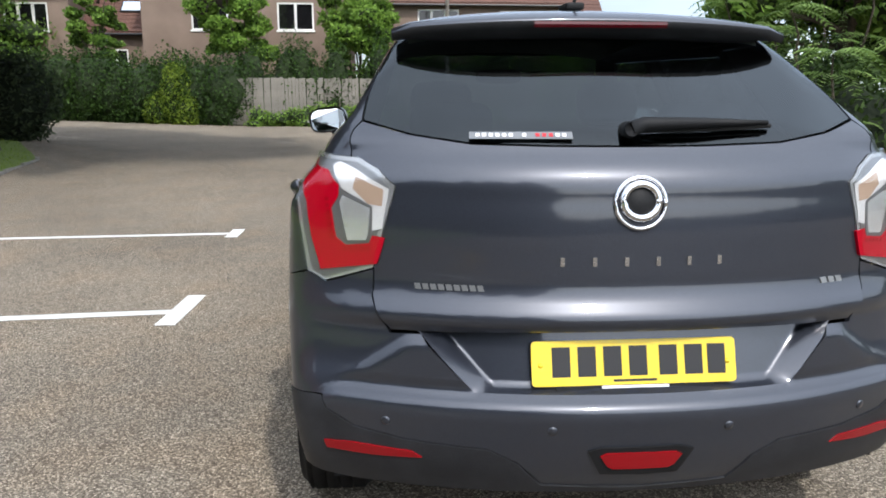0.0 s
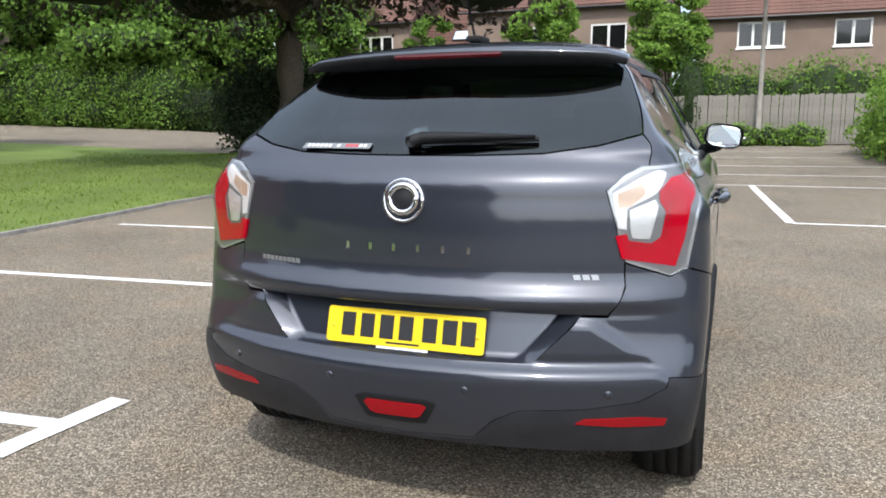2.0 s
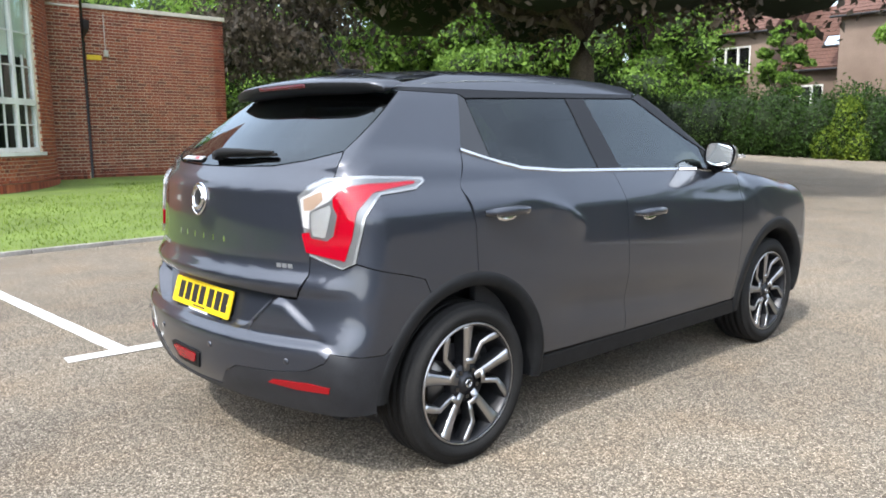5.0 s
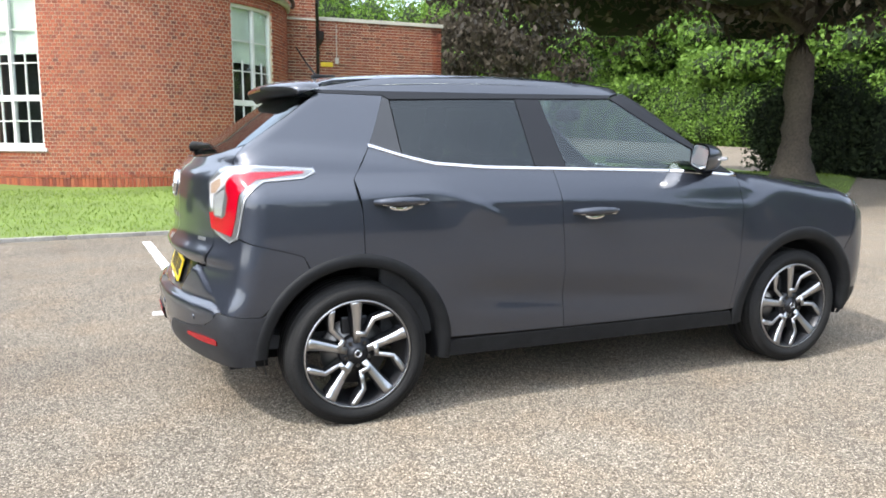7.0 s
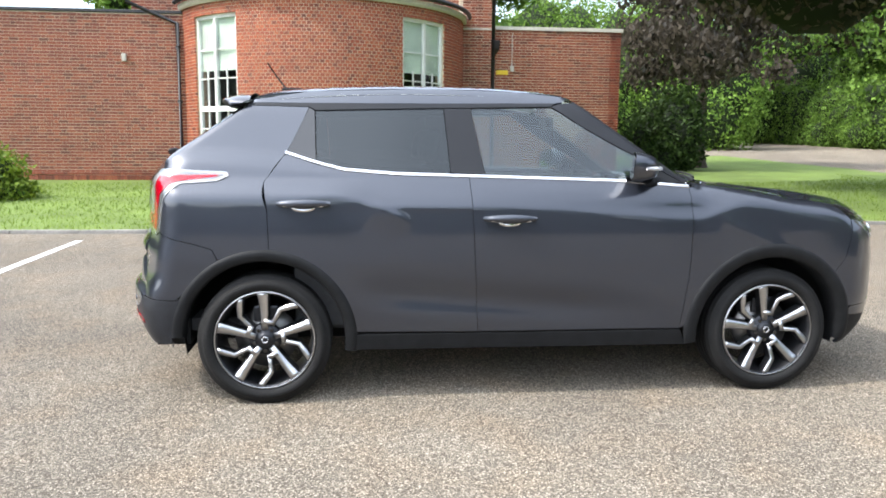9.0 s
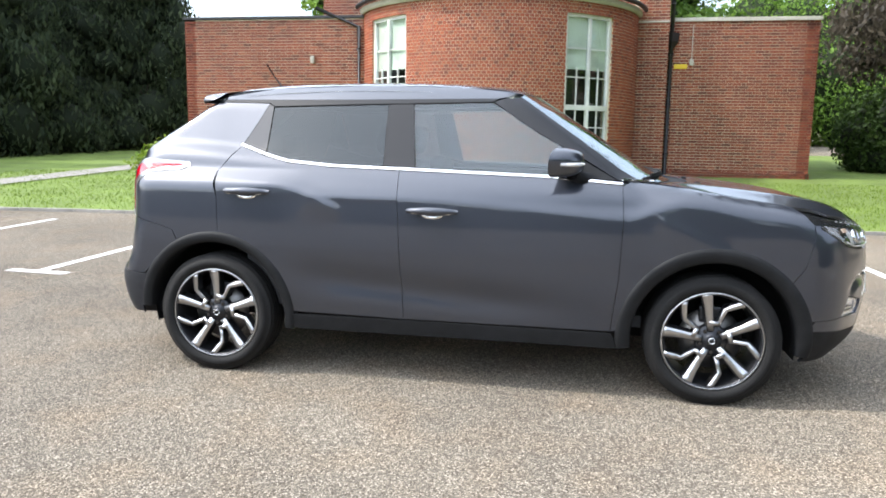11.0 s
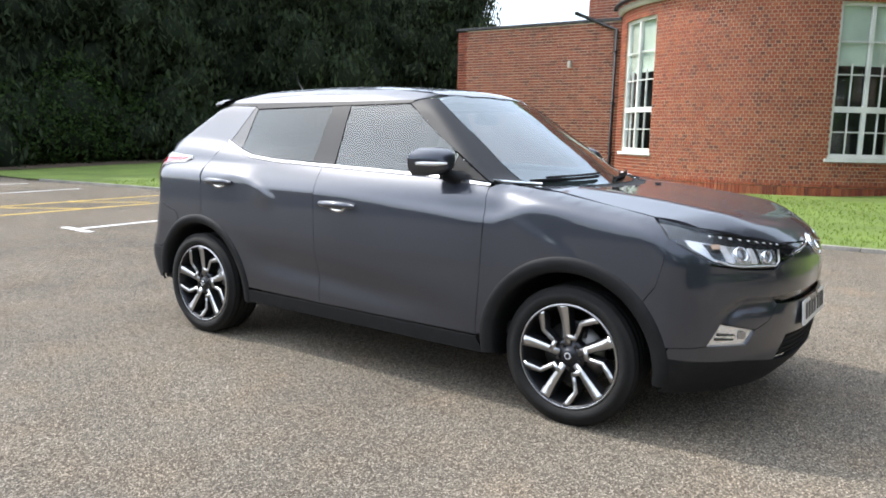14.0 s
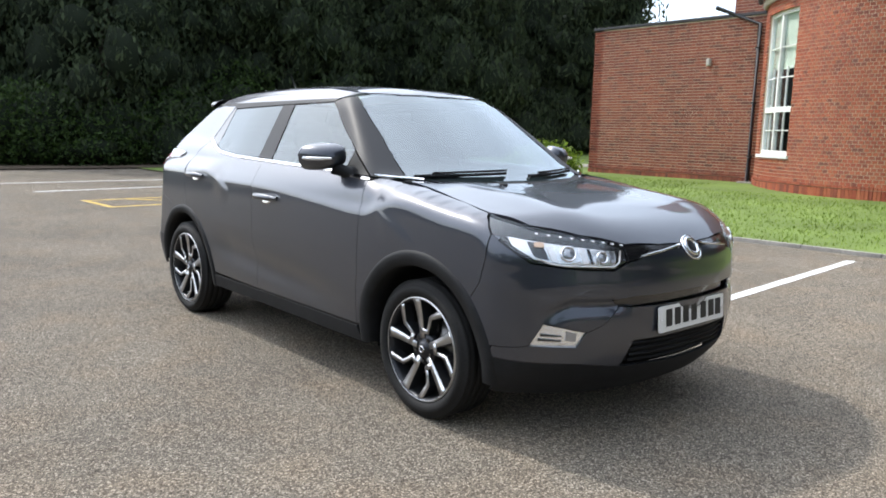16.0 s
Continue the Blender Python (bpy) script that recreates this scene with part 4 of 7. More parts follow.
def side_x(y, z):
    """Half width of the lower body."""
    low = smooth(z, (.15, .26, .36, .50, .70), (.80, .845, .862, .880, .889))
    flank = np.where(z < .70, low, .889 - .018 * (z - .70) - .09 * np.clip(z - .70, 0, 1) ** 2)
    zs = shoulder(y)
    at = .889 - .018 * (zs - .70) - .09 * (zs - .70) ** 2
    top = smooth(z, (1.10, 1.2, 1.4), (.796, .755, .66))
    deck = np.where(z < 1.10, .796 + (1.10 - z) * (at - .796) / (1.10 - zs), top)
    k = .006 + .022 * step(-y, .90, 1.3) + .022 * step(y, .95, 1.25)
    x = -smax(-flank, -deck, k)
    x = x - .06 * (np.clip(y - .8, 0, 9) / 1.3) ** 2 - .018 * (np.clip(-.9 - y, 0, 9) / 1.1) ** 2
    # the hollow along the foot of the doors
    x = x - .022 * np.exp(-((z - .545 + .075 * (y + .75)) / .078) ** 2) * step(y, -.98, -.55) * step(-y, -.80, -.15)
    # slanting folds that end on the rear door and on the front wing
    x = x + fold(y, z, -.575, .884, -.887, .462, .009, (-.01, .12), (.15, .27))
    x = x + fold(y, z, 1.00, .908, .912, .41, .003, (-.06, .02), (.10, .32)) * step(y, .93, 1.02)
    return x
def front_y(x, z):
    c = smooth(z, (.15, .22, .32, .46, .60, .75, .84, .90, 1.0, 1.1), (1.92, 2.0, 2.09, 2.13, 2.135, 2.125, 2.105, 2.05, 1.93, 1.8))
    a = np.abs(x)
    d = .648 - .045 * step(a, .62, .74) - z
    crease = .020 * step(d, -.006, .010) * (1 - step(d, .012, .085)) * step(a, .34, .46) * (1 - step(a, .66, .76))
    return c - .335 * (a / .85) ** 2.5 - crease
LIP = {"gate": 0.0}     # the tailgate's lower lip stands proud of the bumper
def rear_y(x, z):
    c = smooth(z, (.15, .25, .36, .48, .532, .549, .564, .60, .66, .684, .700, .715, .735, .750, .80, .82, .86, 1.03, 1.095, 1.115, 1.165, 1.19, 1.30),
                  (-1.90, -1.97, -2.03, -2.055, -2.057, -2.051, -2.026, -2.021, -2.014, -2.009, -1.994, -1.990, -2.004, -2.006, -1.978, -1.971, -1.968, -1.955, -1.943, -1.930, -1.872, -1.852, -1.72))
    base = smooth(z, (.15, .25, .36, .48, .55, .63, .72, .82, .86, 1.03, 1.095, 1.115, 1.165, 1.19, 1.30),
                     (-1.90, -1.97, -2.03, -2.050, -2.036, -2.006, -1.990, -1.973, -1.968, -1.955, -1.943, -1.930, -1.872, -1.852, -1.72))
    a = np.abs(x)
    pad = 1 - step((a - .575) * .588 + (z - .685) * .809, -.014, .014)
    gate = np.maximum(LIP["gate"], .6 * (1 - step(a, .70, .84)))
    u = step(z, .69, .71)
    return base + (c - base) * (pad * (1 - u) + gate * u) + .19 * (a / .8) ** 2.2
def top_z(x, y):
    c = smooth(y, (-2.0, -1.5, -1.0, -.3, .5, .95, 1.3, 1.6, 1.85, 2.0, 2.1, 2.2), (1.20, 1.21, 1.17, 1.11, 1.085, 1.07, 1.05, 1.02, .975, .925, .865, .78))
    a = np.abs(x)
    return c - .05 * (a / .8) ** 3 * step(y, .9, 1.5) + .012 * np.exp(-((a - .5) / .12) ** 2) * step(y, 1.0, 1.2)
def cabin_x(y, z):
    return .807 - .57 * (z - 1.08) - .02 * step(-y, .6, 1.3) - .10 * np.clip(z - 1.42, 0, 1)
def roof_z(x, y):
    c = smooth(y, (-1.9, -1.6, -1.4, -1.15, -.8, -.4, 0, .3, .6), (1.46, 1.505, 1.535, 1.562, 1.582, 1.588, 1.576, 1.545, 1.47))
    return c - .05 * (np.abs(x) / .6) ** 2.4
def screen_y(x, z):
    return .33 + (1.545 - z) * 1.56 - .22 * (np.abs(x) / .75) ** 2
def rear_glass_y(x, z):
    return -1.865 + (z - 1.18) * 1.45 + .13 * (np.abs(x) / .8) ** 2
def body(x, y, z):
    """Below zero inside the car's outer skin."""
    a = np.abs(x)
    low = smax(smax(a - side_x(y, z), y - front_y(x, z), .09), smax(rear_y(x, z) - y, z - top_z(x, y), .05), .07)
    cab = smax(smax(a - cabin_x(y, z), z - roof_z(x, y), .07), smax((y - screen_y(x, z)) * .55, (rear_glass_y(x, z) - y) * .6, .02), .03)
    cab = smax(cab, .98 + .17 * step(-y, 1.4, 1.7) - z, .06)
    return -smax(-low, -cab, .04)


def skin(o, d, far=3.0):
    """Where rays from inside (o, along unit d, arrays) leave the skin."""
    lo, hi = np.zeros(len(o)), np.full(len(o), far)
    for _ in range(34):
        mid = (lo + hi) / 2
        p = o + d * mid[:, None]
        out = body(p[:, 0], p[:, 1], p[:, 2]) > 0
        hi = np.where(out, mid, hi)
        lo = np.where(out, lo, mid)
    return o + d * lo[:, None]


def skin_normal(p):
    e = 0.004
    g = np.stack([body(*(p + e * k).T) - body(*(p - e * k).T) for k in np.eye(3)], 1)
    return g / np.linalg.norm(g, axis=1)[:, None]


AXIS = {"rear": (-0.9, -1), "front": (0.95, 1), "screen": (-0.5, 1)}


def flatten(p, way):
    """The two numbers by which a panel's outline is laid out."""
    x, y, z = p
    if way == "side":
        return y, z
    if way == "top":
        return x, y
    c, s = AXIS[way]
    return math.atan2(x, s * (y - c)) * 0.85, z


def unflatten(q, way, sign=1):
    """Rays for points of the flat layout."""
    q = np.asarray(q, float)
    n = len(q)
    if way == "side":
        return np.stack((np.zeros(n), q[:, 0], q[:, 1]), 1), np.tile((float(sign), 0, 0), (n, 1))
    if way == "top":
        return np.stack((q[:, 0], q[:, 1], np.full(n, 0.7)), 1), np.tile((0.0, 0, 1), (n, 1))
    c, s = AXIS[way]
    a = q[:, 0] / 0.85
    return np.stack((np.zeros(n), np.full(n, c), q[:, 1]), 1), np.stack((np.sin(a), s * np.cos(a), np.zeros(n)), 1)


def resample(poly, step_len):
    out = []
    for i, a in enumerate(poly):
        b = poly[(i + 1) % len(poly)]
        n = max(1, int(math.hypot(b[0] - a[0], b[1] - a[1]) / step_len))
        out += [(a[0] + (b[0] - a[0]) * k / n, a[1] + (b[1] - a[1]) * k / n) for k in range(n)]
    return out


def inside_poly(pt, poly):
    x, y, c = pt[0], pt[1], False
    for i, (ax, ay) in enumerate(poly):
        bx, by = poly[i - 1]
        if (ay > y) != (by > y) and x < (bx - ax) * (y - ay) / (by - ay) + ax:
            c = not c
    return c


def shrink(poly, gap):
    """Pull an outline in by gap, for the shut lines."""
    n = len(poly)
    area = sum(poly[i - 1][0] * poly[i][1] - poly[i][0] * poly[i - 1][1] for i in range(n))
    s = 1 if area > 0 else -1
    out = []
    for i in range(n):
        a, b, c = (Vector(poly[k % n]) for k in (i - 1, i, i + 1))
        d0, d1 = (b - a), (c - b)
        if d0.length < 1e-6 or d1.length < 1e-6:
            out.append(tuple(b))
            continue
        n0, n1 = Vector((-d0.y, d0.x)).normalized() * s, Vector((-d1.y, d1.x)).normalized() * s
        m = n0 + n1
        m = m / max(0.5, m.length_squared / 2) if m.length > 1e-6 else n0
        out.append(tuple(b + m * gap))
    return out


from mathutils.geometry import delaunay_2d_cdt


def panel(name, pts, way, mat, parent, label="", gap=0.0014, lift=0.0, thick=0.014, cell=0.035, mirror=False, rounds=0):
    """A piece of the skin inside the outline pts (3D points near the skin), raised by lift, with turned-in edges.
    mirror: the outline is given for one half and closed by its mirror image."""
    poly = [flatten(p, way) for p in pts]
    if mirror:
        poly = poly + [(-a, b) for a, b in poly[::-1] if abs(a) > 1e-6]
    for _ in range(rounds):
        poly = [q for i in range(len(poly)) for q in (
            tuple(0.75 * poly[i][k] + 0.25 * poly[(i + 1) % len(poly)][k] for k in (0, 1)),
            tuple(0.25 * poly[i][k] + 0.75 * poly[(i + 1) % len(poly)][k] for k in (0, 1)))]
    poly = shrink(poly, gap) if gap else poly
    rim = resample(poly, cell)
    xs, ys = [p[0] for p in rim], [p[1] for p in rim]
    inner = []
    rim_a = np.array(rim)
    for i in range(int((max(xs) - min(xs)) / cell) + 1):
        for j in range(int((max(ys) - min(ys)) / cell) + 1):
            p = (min(xs) + (i + 0.5 * (j % 2)) * cell, min(ys) + j * cell)
            if inside_poly(p, rim) and np.min(np.hypot(rim_a[:, 0] - p[0], rim_a[:, 1] - p[1])) > cell * 0.5:
                inner.append(p)
    n = len(rim)
    flat, _, tris, *_ = delaunay_2d_cdt([Vector(p) for p in rim + inner], [(i, (i + 1) % n) for i in range(n)], [], 1, 1e-6)
    sign = 1 if np.mean([p[0] for p in pts]) >= 0 else -1
    o, d = unflatten([tuple(p) for p in flat], way, sign)
    pos = skin(o, d)
    nrm = skin_normal(pos)
    pos = pos + nrm * (lift(pos)[:, None] if callable(lift) else lift)
    bm = bmesh.new()
    vs = [bm.verts.new(p) for p in pos]
    back = {}
    for t in tris:
        f = bm.faces.new([vs[i] for i in t])
        f.smooth = True
        f.normal_update()
        if f.normal.dot(Vector(nrm[t[0]])) < 0:
            f.normal_flip()
    edge = [e for e in bm.edges if len(e.link_faces) == 1]
    for e in edge:
        e.smooth = False
        for v in e.verts:
            if v not in back:
                back[v] = bm.verts.new(v.co - Vector(nrm[vs.index(v)]) * thick)
    for e in edge:
        l = e.link_loops[0]
        a, b = l.vert, l.link_loop_next.vert
        f = bm.faces.new((b, a, back[a], back[b]))
        f.smooth = False
    me = bpy.data.meshes.new(name)
    bm.to_mesh(me)
    bm.free()
    return link(name, me, mat, parent, label)


def both(name, pts, way, mat, parent, label="", **k):
    """A panel on the right-hand flank and its twin on the other."""
    a = panel(name, pts, way, mat, parent, label, **k)
    b = panel(name, [(-x, y, z) for x, y, z in pts], way, mat, parent, label, **k)
    return a, b


def arc(cy, cz, r, a0, a1, n=10, x=0.87):
    """Points of a wheel arch, angles from +y over +z."""
    return [(x, cy + r * math.cos(radians(a0 + (a1 - a0) * i / n)), cz + r * math.sin(radians(a0 + (a1 - a0) * i / n))) for i in range(n + 1)]


def on_skin(x, z, way="rear", lift=0.0):
    """The skin's point behind or in front at cross place x and height z, and its normal."""
    c, s = AXIS[way]
    y = s * 2.4
    o, d = np.array([[x, c, z]]), np.array([[0.0, s, 0]])
    p = skin(o, d)
    nn = skin_normal(p)[0]
    return Vector(p[0] + nn * lift), Vector(nn)


def badge_bar(bm, way, x, z, w, h, t=0.004, slant=0.0):
    """A small raised plate lying on the skin."""
    p, nn = on_skin(x, z, way)
    side = Vector((nn.y, -nn.x, 0)).normalized()
    up = nn.cross(side)
    if up.z < 0:
        up = -up
    m = Matrix.Translation(p) @ Matrix((side, up, nn)).transposed().to_4x4()
    prism(bm, ((-w / 2 - slant, -h / 2), (w / 2 - slant, -h / 2), (w / 2 + slant, h / 2), (-w / 2 + slant, h / 2)), m, t)


def side_snap(pts):
    """Points given by y and z alone, laid on the flank."""
    o, d = unflatten([(y, z) for x, y, z in pts], "side")
    return [tuple(p) for p in skin(o, d)]


def build_car():
    car = empty("car", "dark metallic grey compact sport utility car parked on asphalt", "car")
    RW, FW = (-1.287, 0.320), (1.28, 0.322)
    RR, RF = 0.438, 0.452
    # shared curves
    belt = [(.71, -1.187, 1.214), (.755, -1.036, 1.166), (.78, -.90, 1.134), (.79, -.65, 1.115), (.79, -.29, 1.106), (.80, .48, 1.086), (.79, .825, 1.060)]
    hood_edge = [(.762, .865, 1.0), (.722, .93, 1.0), (.690, 1.00, 1.0), (.70, 1.15, 1.0), (.722, 1.35, 1.0), (.745, 1.52, 1.0), (.757, 1.61, 1.0)]
    o, d = unflatten([(x, y) for x, y, z in hood_edge], "top")
    hood_edge = [tuple(p) for p in skin(o, d)]
    o, d = unflatten([(.70, 1.785), (.55, 1.93), (.391, 2.03), (.2, 2.07), (0, 2.085)], "top")
    hood_nose = [tuple(p) for p in skin(o, d)]
    hood_side = hood_edge[2:]
    light_r = [(.580, -1.845, 1.066), (.618, -1.815, 1.104), (.668, -1.780, 1.130), (.768, -1.685, 1.138), (.783, -1.453, 1.125), (.793, -1.447, 1.108),
               (.804, -1.502, 1.083), (.806, -1.665, 1.071), (.820, -1.742, 1.0), (.815, -1.775, .843), (.775, -1.808, .820), (.648, -1.856, .862)]
    light_r[4:9] = side_snap(light_r[4:9])
    seam_f = side_snap([(.80, 1.655, .948), (.82, 1.70, .90), (.83, 1.695, .80), (.84, 1.67, .70)])
    arch_f = side_snap(arc(*FW, RF, 42, -6, 9))
    seam_r = side_snap([(.85, -1.70, .815), (.875, -1.60, .79), (.88, -1.52, .765)])
    arch_r = side_snap(arc(*RW, RR, 118, 184, 12))
    door_r = side_snap([(.87, -1.262, .95), (.83, -1.283, 1.08), (.71, -1.187, 1.214)])
    # doors
    a0 = math.degrees(math.asin((.36 - RW[1]) / RR))
    rear_door = belt[:5] + [(.85, -.246, .345), (.86, -.84, .352)] + arc(*RW, RR, a0, 86, 12) + [(.87, -1.262, .95), (.83, -1.283, 1.08)]
    both("rear_door", rear_door, "side", M_PAINT, car, cell=0.009)
    front_door = belt[4:] + [(.88, .835, .90), (.88, .825, .62), (.86, .795, .345), (.85, -.246, .345)]
    both("front_door", front_door, "side", M_PAINT, car, cell=0.014)
    wing = [(.79, .825, 1.056)] + hood_edge + seam_f + arc(*FW, RF, 42, 176, 15) + [(.86, .795, .345), (.88, .825, .62), (.88, .835, .90)]
    both("front_wing", wing, "side", M_PAINT, car, cell=0.016)
    quarter = [(.58, -1.078, 1.447), (.565, -1.38, 1.452), (.655, -1.695, 1.225), (.690, -1.738, 1.200), (.692, -1.770, 1.134)] + light_r[3:10] + seam_r + side_snap(arc(*RW, RR, 118, 86, 5)) + door_r
    both("rear_quarter", quarter, "rear", M_PAINT, car, cell=0.016)
    # tailgate, glass, bumper
    gate = [(0, -1.9, 1.162), (.20, -1.89, 1.163), (.40, -1.85, 1.168), (.55, -1.79, 1.19), (.655, -1.70, 1.222), (.690, -1.738, 1.200), (.692, -1.77, 1.134), (.668, -1.78, 1.130), (.618, -1.815, 1.104),
            (.580, -1.845, 1.066), (.648, -1.856, .862), (.655, -1.87, .795), (.60, -1.88, .709), (.44, -1.9, .712), (.24, -1.94, .718), (0, -1.96, .721)]
    LIP["gate"] = 1.0
    panel("tailgate", gate, "rear", M_PAINT, car, mirror=True, cell=0.011)
    LIP["gate"] = 0.0
    glass = [(0, -1.9, 1.168), (.20, -1.89, 1.169), (.40, -1.85, 1.174), (.55, -1.79, 1.196), (.654, -1.70, 1.228), (.567, -1.39, 1.452), (.5, -1.42, 1.468), (.3, -1.45, 1.478), (0, -1.46, 1.482)]
    panel("rear_window", glass, "rear", M_TINT, car, "dark tinted rear window", mirror=True, lift=-0.001, thick=0.006, gap=-0.002)
    low_seam = side_snap([(.86, -1.70, .520), (.83, -1.78, .524)])
    bumper = [(0, -1.99, .572), (.39, -1.95, .572), (.515, -1.89, .705), (.60, -1.88, .703), (.655, -1.87, .79), (.648, -1.856, .858), (.775, -1.808, .817), (.815, -1.775, .840)] + \
             seam_r + arch_r[:6] + low_seam + [(.775, -1.86, .535), (.765, -1.875, .505), (.70, -1.91, .468), (.56, -1.96, .447), (.37, -2.015, .437), (.30, -2.03, .40), (.24, -2.02, .335), (0, -2.02, .325)]
    panel("rear_bumper", bumper, "rear", M_PAINT, car, mirror=True, cell=0.010)
    # the number plate's recess: a shallow hollow easing out to its slanted ends
    zs, us = np.linspace(.560, .730, 16), np.linspace(-1, 1, 121)
    gz, gu = np.meshgrid(zs, us, indexing="ij")
    half = .404 + .128 * np.clip((gz - .572) / .135, 0, 1.1)
    gx = gu * half
    o = np.stack((gx.ravel(), np.full(gx.size, -.9), gz.ravel()), 1)
    edge_y = skin(o, np.tile((0.0, -1, 0), (gx.size, 1)))[:, 1].reshape(gx.shape) + .0008
    floor_y = -1.979 + .298 * (gz - .584) + .04 * np.abs(gx / .4) ** 2.2
    t = np.clip((half - np.abs(gx)) / .060, 0, 1) * step(gz, .562, .580)
    gy = np.maximum(edge_y * (1 - t) + floor_y * t, edge_y)
    n = len(us)
    quads = [(r * n + k, r * n + k + 1, (r + 1) * n + k + 1, (r + 1) * n + k) for r in range(len(zs) - 1) for k in range(n - 1)]
    link("plate_recess", raw("plate_recess", np.stack((gx, gy, gz), -1).reshape(-1, 3), quads, True), M_PAINT, car)
    lower = [(0, -2.02, .325), (.24, -2.02, .335), (.30, -2.03, .40), (.37, -2.015, .437), (.56, -1.96, .447), (.70, -1.91, .468), (.765, -1.875, .505), (.775, -1.86, .535)] + low_seam[::-1] + \
            arch_r[6:] + [(.82, -1.70, .305), (.70, -1.84, .297), (.4, -1.95, .306), (0, -1.98, .310)]
    panel("lower_bumper", lower, "rear", M_GREYPLASTIC, car, "dark grey plastic lower bumper", mirror=True, lift=0.004, cell=0.025)
    # roof, bonnet, front
    roof = [(0, .375, 0), (.25, .352, 0), (.42, .30, 0), (.475, .272, 0), (.49, 0, 0), (.495, -.5, 0), (.49, -1.08, 0), (.475, -1.39, 0), (.3, -1.44, 0), (0, -1.46, 0)]
    panel("roof", roof, "top", M_PAINT, car, mirror=True, cell=0.05, gap=0)
    o, d = unflatten([(.475, .272), (.49, 0), (.495, -.5), (.49, -1.08), (.475, -1.39)], "top")
    rail = [tuple(p) for p in skin(o, d)]
    both("roof_side", rail + [(.565, -1.39, 1.468), (.566, -1.078, 1.468), (.566, -.5, 1.472), (.562, .185, 1.482), (.53, .225, 1.49)], "side", M_PAINT, car, gap=0, cell=0.03)
    hood = [(0, 1.215, 0), (.20, 1.20, 0), (.44, 1.12, 0), (.58, 1.02, 0), (.67, .985, 0)] + [(x, y, 0) for x, y, z in hood_side] + [(.70, 1.785, 0), (.55, 1.93, 0), (.391, 2.03, 0), (.2, 2.07, 0), (0, 2.085, 0)]
    panel("bonnet", hood, "top", M_PAINT, car, mirror=True, cell=0.03, gap=0.0008)
    lamp = [hood_edge[-1], hood_nose[0], hood_nose[1], hood_nose[2], (.40, 2.06, .80), (.466, 2.045, .768), (.645, 1.945, .779), (.761, 1.855, .80), seam_f[1], seam_f[0]]
    slot = [(0, 2.13, .655), (.37, 2.09, .655), (.465, 2.045, .646), (.43, 2.06, .618), (.38, 2.08, .612), (0, 2.13, .612)]
    grille = [hood_nose[4], hood_nose[3], hood_nose[2], (.40, 2.06, .80), (.33, 2.08, .815), (.28, 2.09, .845), (0, 2.10, .835)]
    intake = [(0, 2.12, .475), (.36, 2.08, .470), (.41, 2.05, .365), (0, 2.10, .350)]
    upper = [(0, 2.10, .832), (.28, 2.09, .842), (.33, 2.08, .812), (.40, 2.06, .797), (.466, 2.045, .765), (.645, 1.945, .776), (.761, 1.855, .797)] + seam_f[1:] + \
            arch_f[:6] + [(.84, 1.735, .446), (.803, 1.825, .452), (.77, 1.87, .462), (.727, 1.909, .556), (.575, 2.01, .517), (.50, 2.035, .55), (.452, 2.055, .600), (.440, 2.06, .618), (.472, 2.042, .648), (.37, 2.09, .658), (0, 2.13, .658)]
    panel("front_bumper", upper, "front", M_PAINT, car, mirror=True, cell=0.015)
    chin = [(0, 2.13, .609), (.38, 2.08, .609), (.432, 2.06, .614), (.450, 2.055, .598), (.50, 2.035, .547), (.575, 2.01, .514), (.605, 1.985, .452), (.767, 1.869, .459), (.803, 1.825, .449), (.84, 1.735, .443), (.845, 1.72, .40), (.6, 1.97, .385), (.415, 2.06, .362), (.365, 2.08, .473), (0, 2.12, .478)]
    panel("front_lip", chin, "front", M_PAINT, car, mirror=True, cell=0.02, gap=-0.0016)
    skirt = [(0, 2.10, .347), (.41, 2.05, .359), (.6, 1.97, .382), (.845, 1.72, .397)] + arch_f[6:] + [(.80, 1.68, .235), (.5, 1.9, .225), (0, 2.0, .225)]
    panel("lower_front_bumper", skirt, "front", M_BLACK, car, "dark grey plastic front skirt", mirror=True, cell=0.04)
    panel("grille", grille, "front", M_GLOSSBLACK, car, "gloss black upper grille", mirror=True, lift=-0.006, gap=0.001, cell=0.02)
    panel("lower_slot", slot, "front", M_GLOSSBLACK, car, "black slot over the number plate", mirror=True, lift=-0.028, gap=-0.004, cell=0.03)
    panel("air_intake", intake, "front", M_BLACK, car, "black mesh air intake", mirror=True, lift=-0.03, gap=-0.02, cell=0.03)
    for k in range(4):
        bm = bmesh.new()
        z = .375 + .026 * k
        pts = [tuple(on_skin(x, z, "front", -0.012)[0]) for x in np.linspace(-.37, .37, 13)]
        tube(bm, pts, 0.006, 6)
        part("intake_bar", bm, M_BLACK, car)
    for sgn in (-1, 1):
        bm = bmesh.new()
        tube(bm, [tuple(on_skin(sgn * x, .848 - .004 * i, "front", 0.002)[0]) for i, x in enumerate(np.linspace(.07, .34, 8))], [0.006] * 7 + [0.002], 6)
        part("grille_trim", bm, M_CHROME, car, "thin chrome grille bar", True)
    # fog lamps
    fog = [(.727, 1.909, .553), (.575, 2.008, .514), (.605, 1.985, .452), (.767, 1.869, .459)]
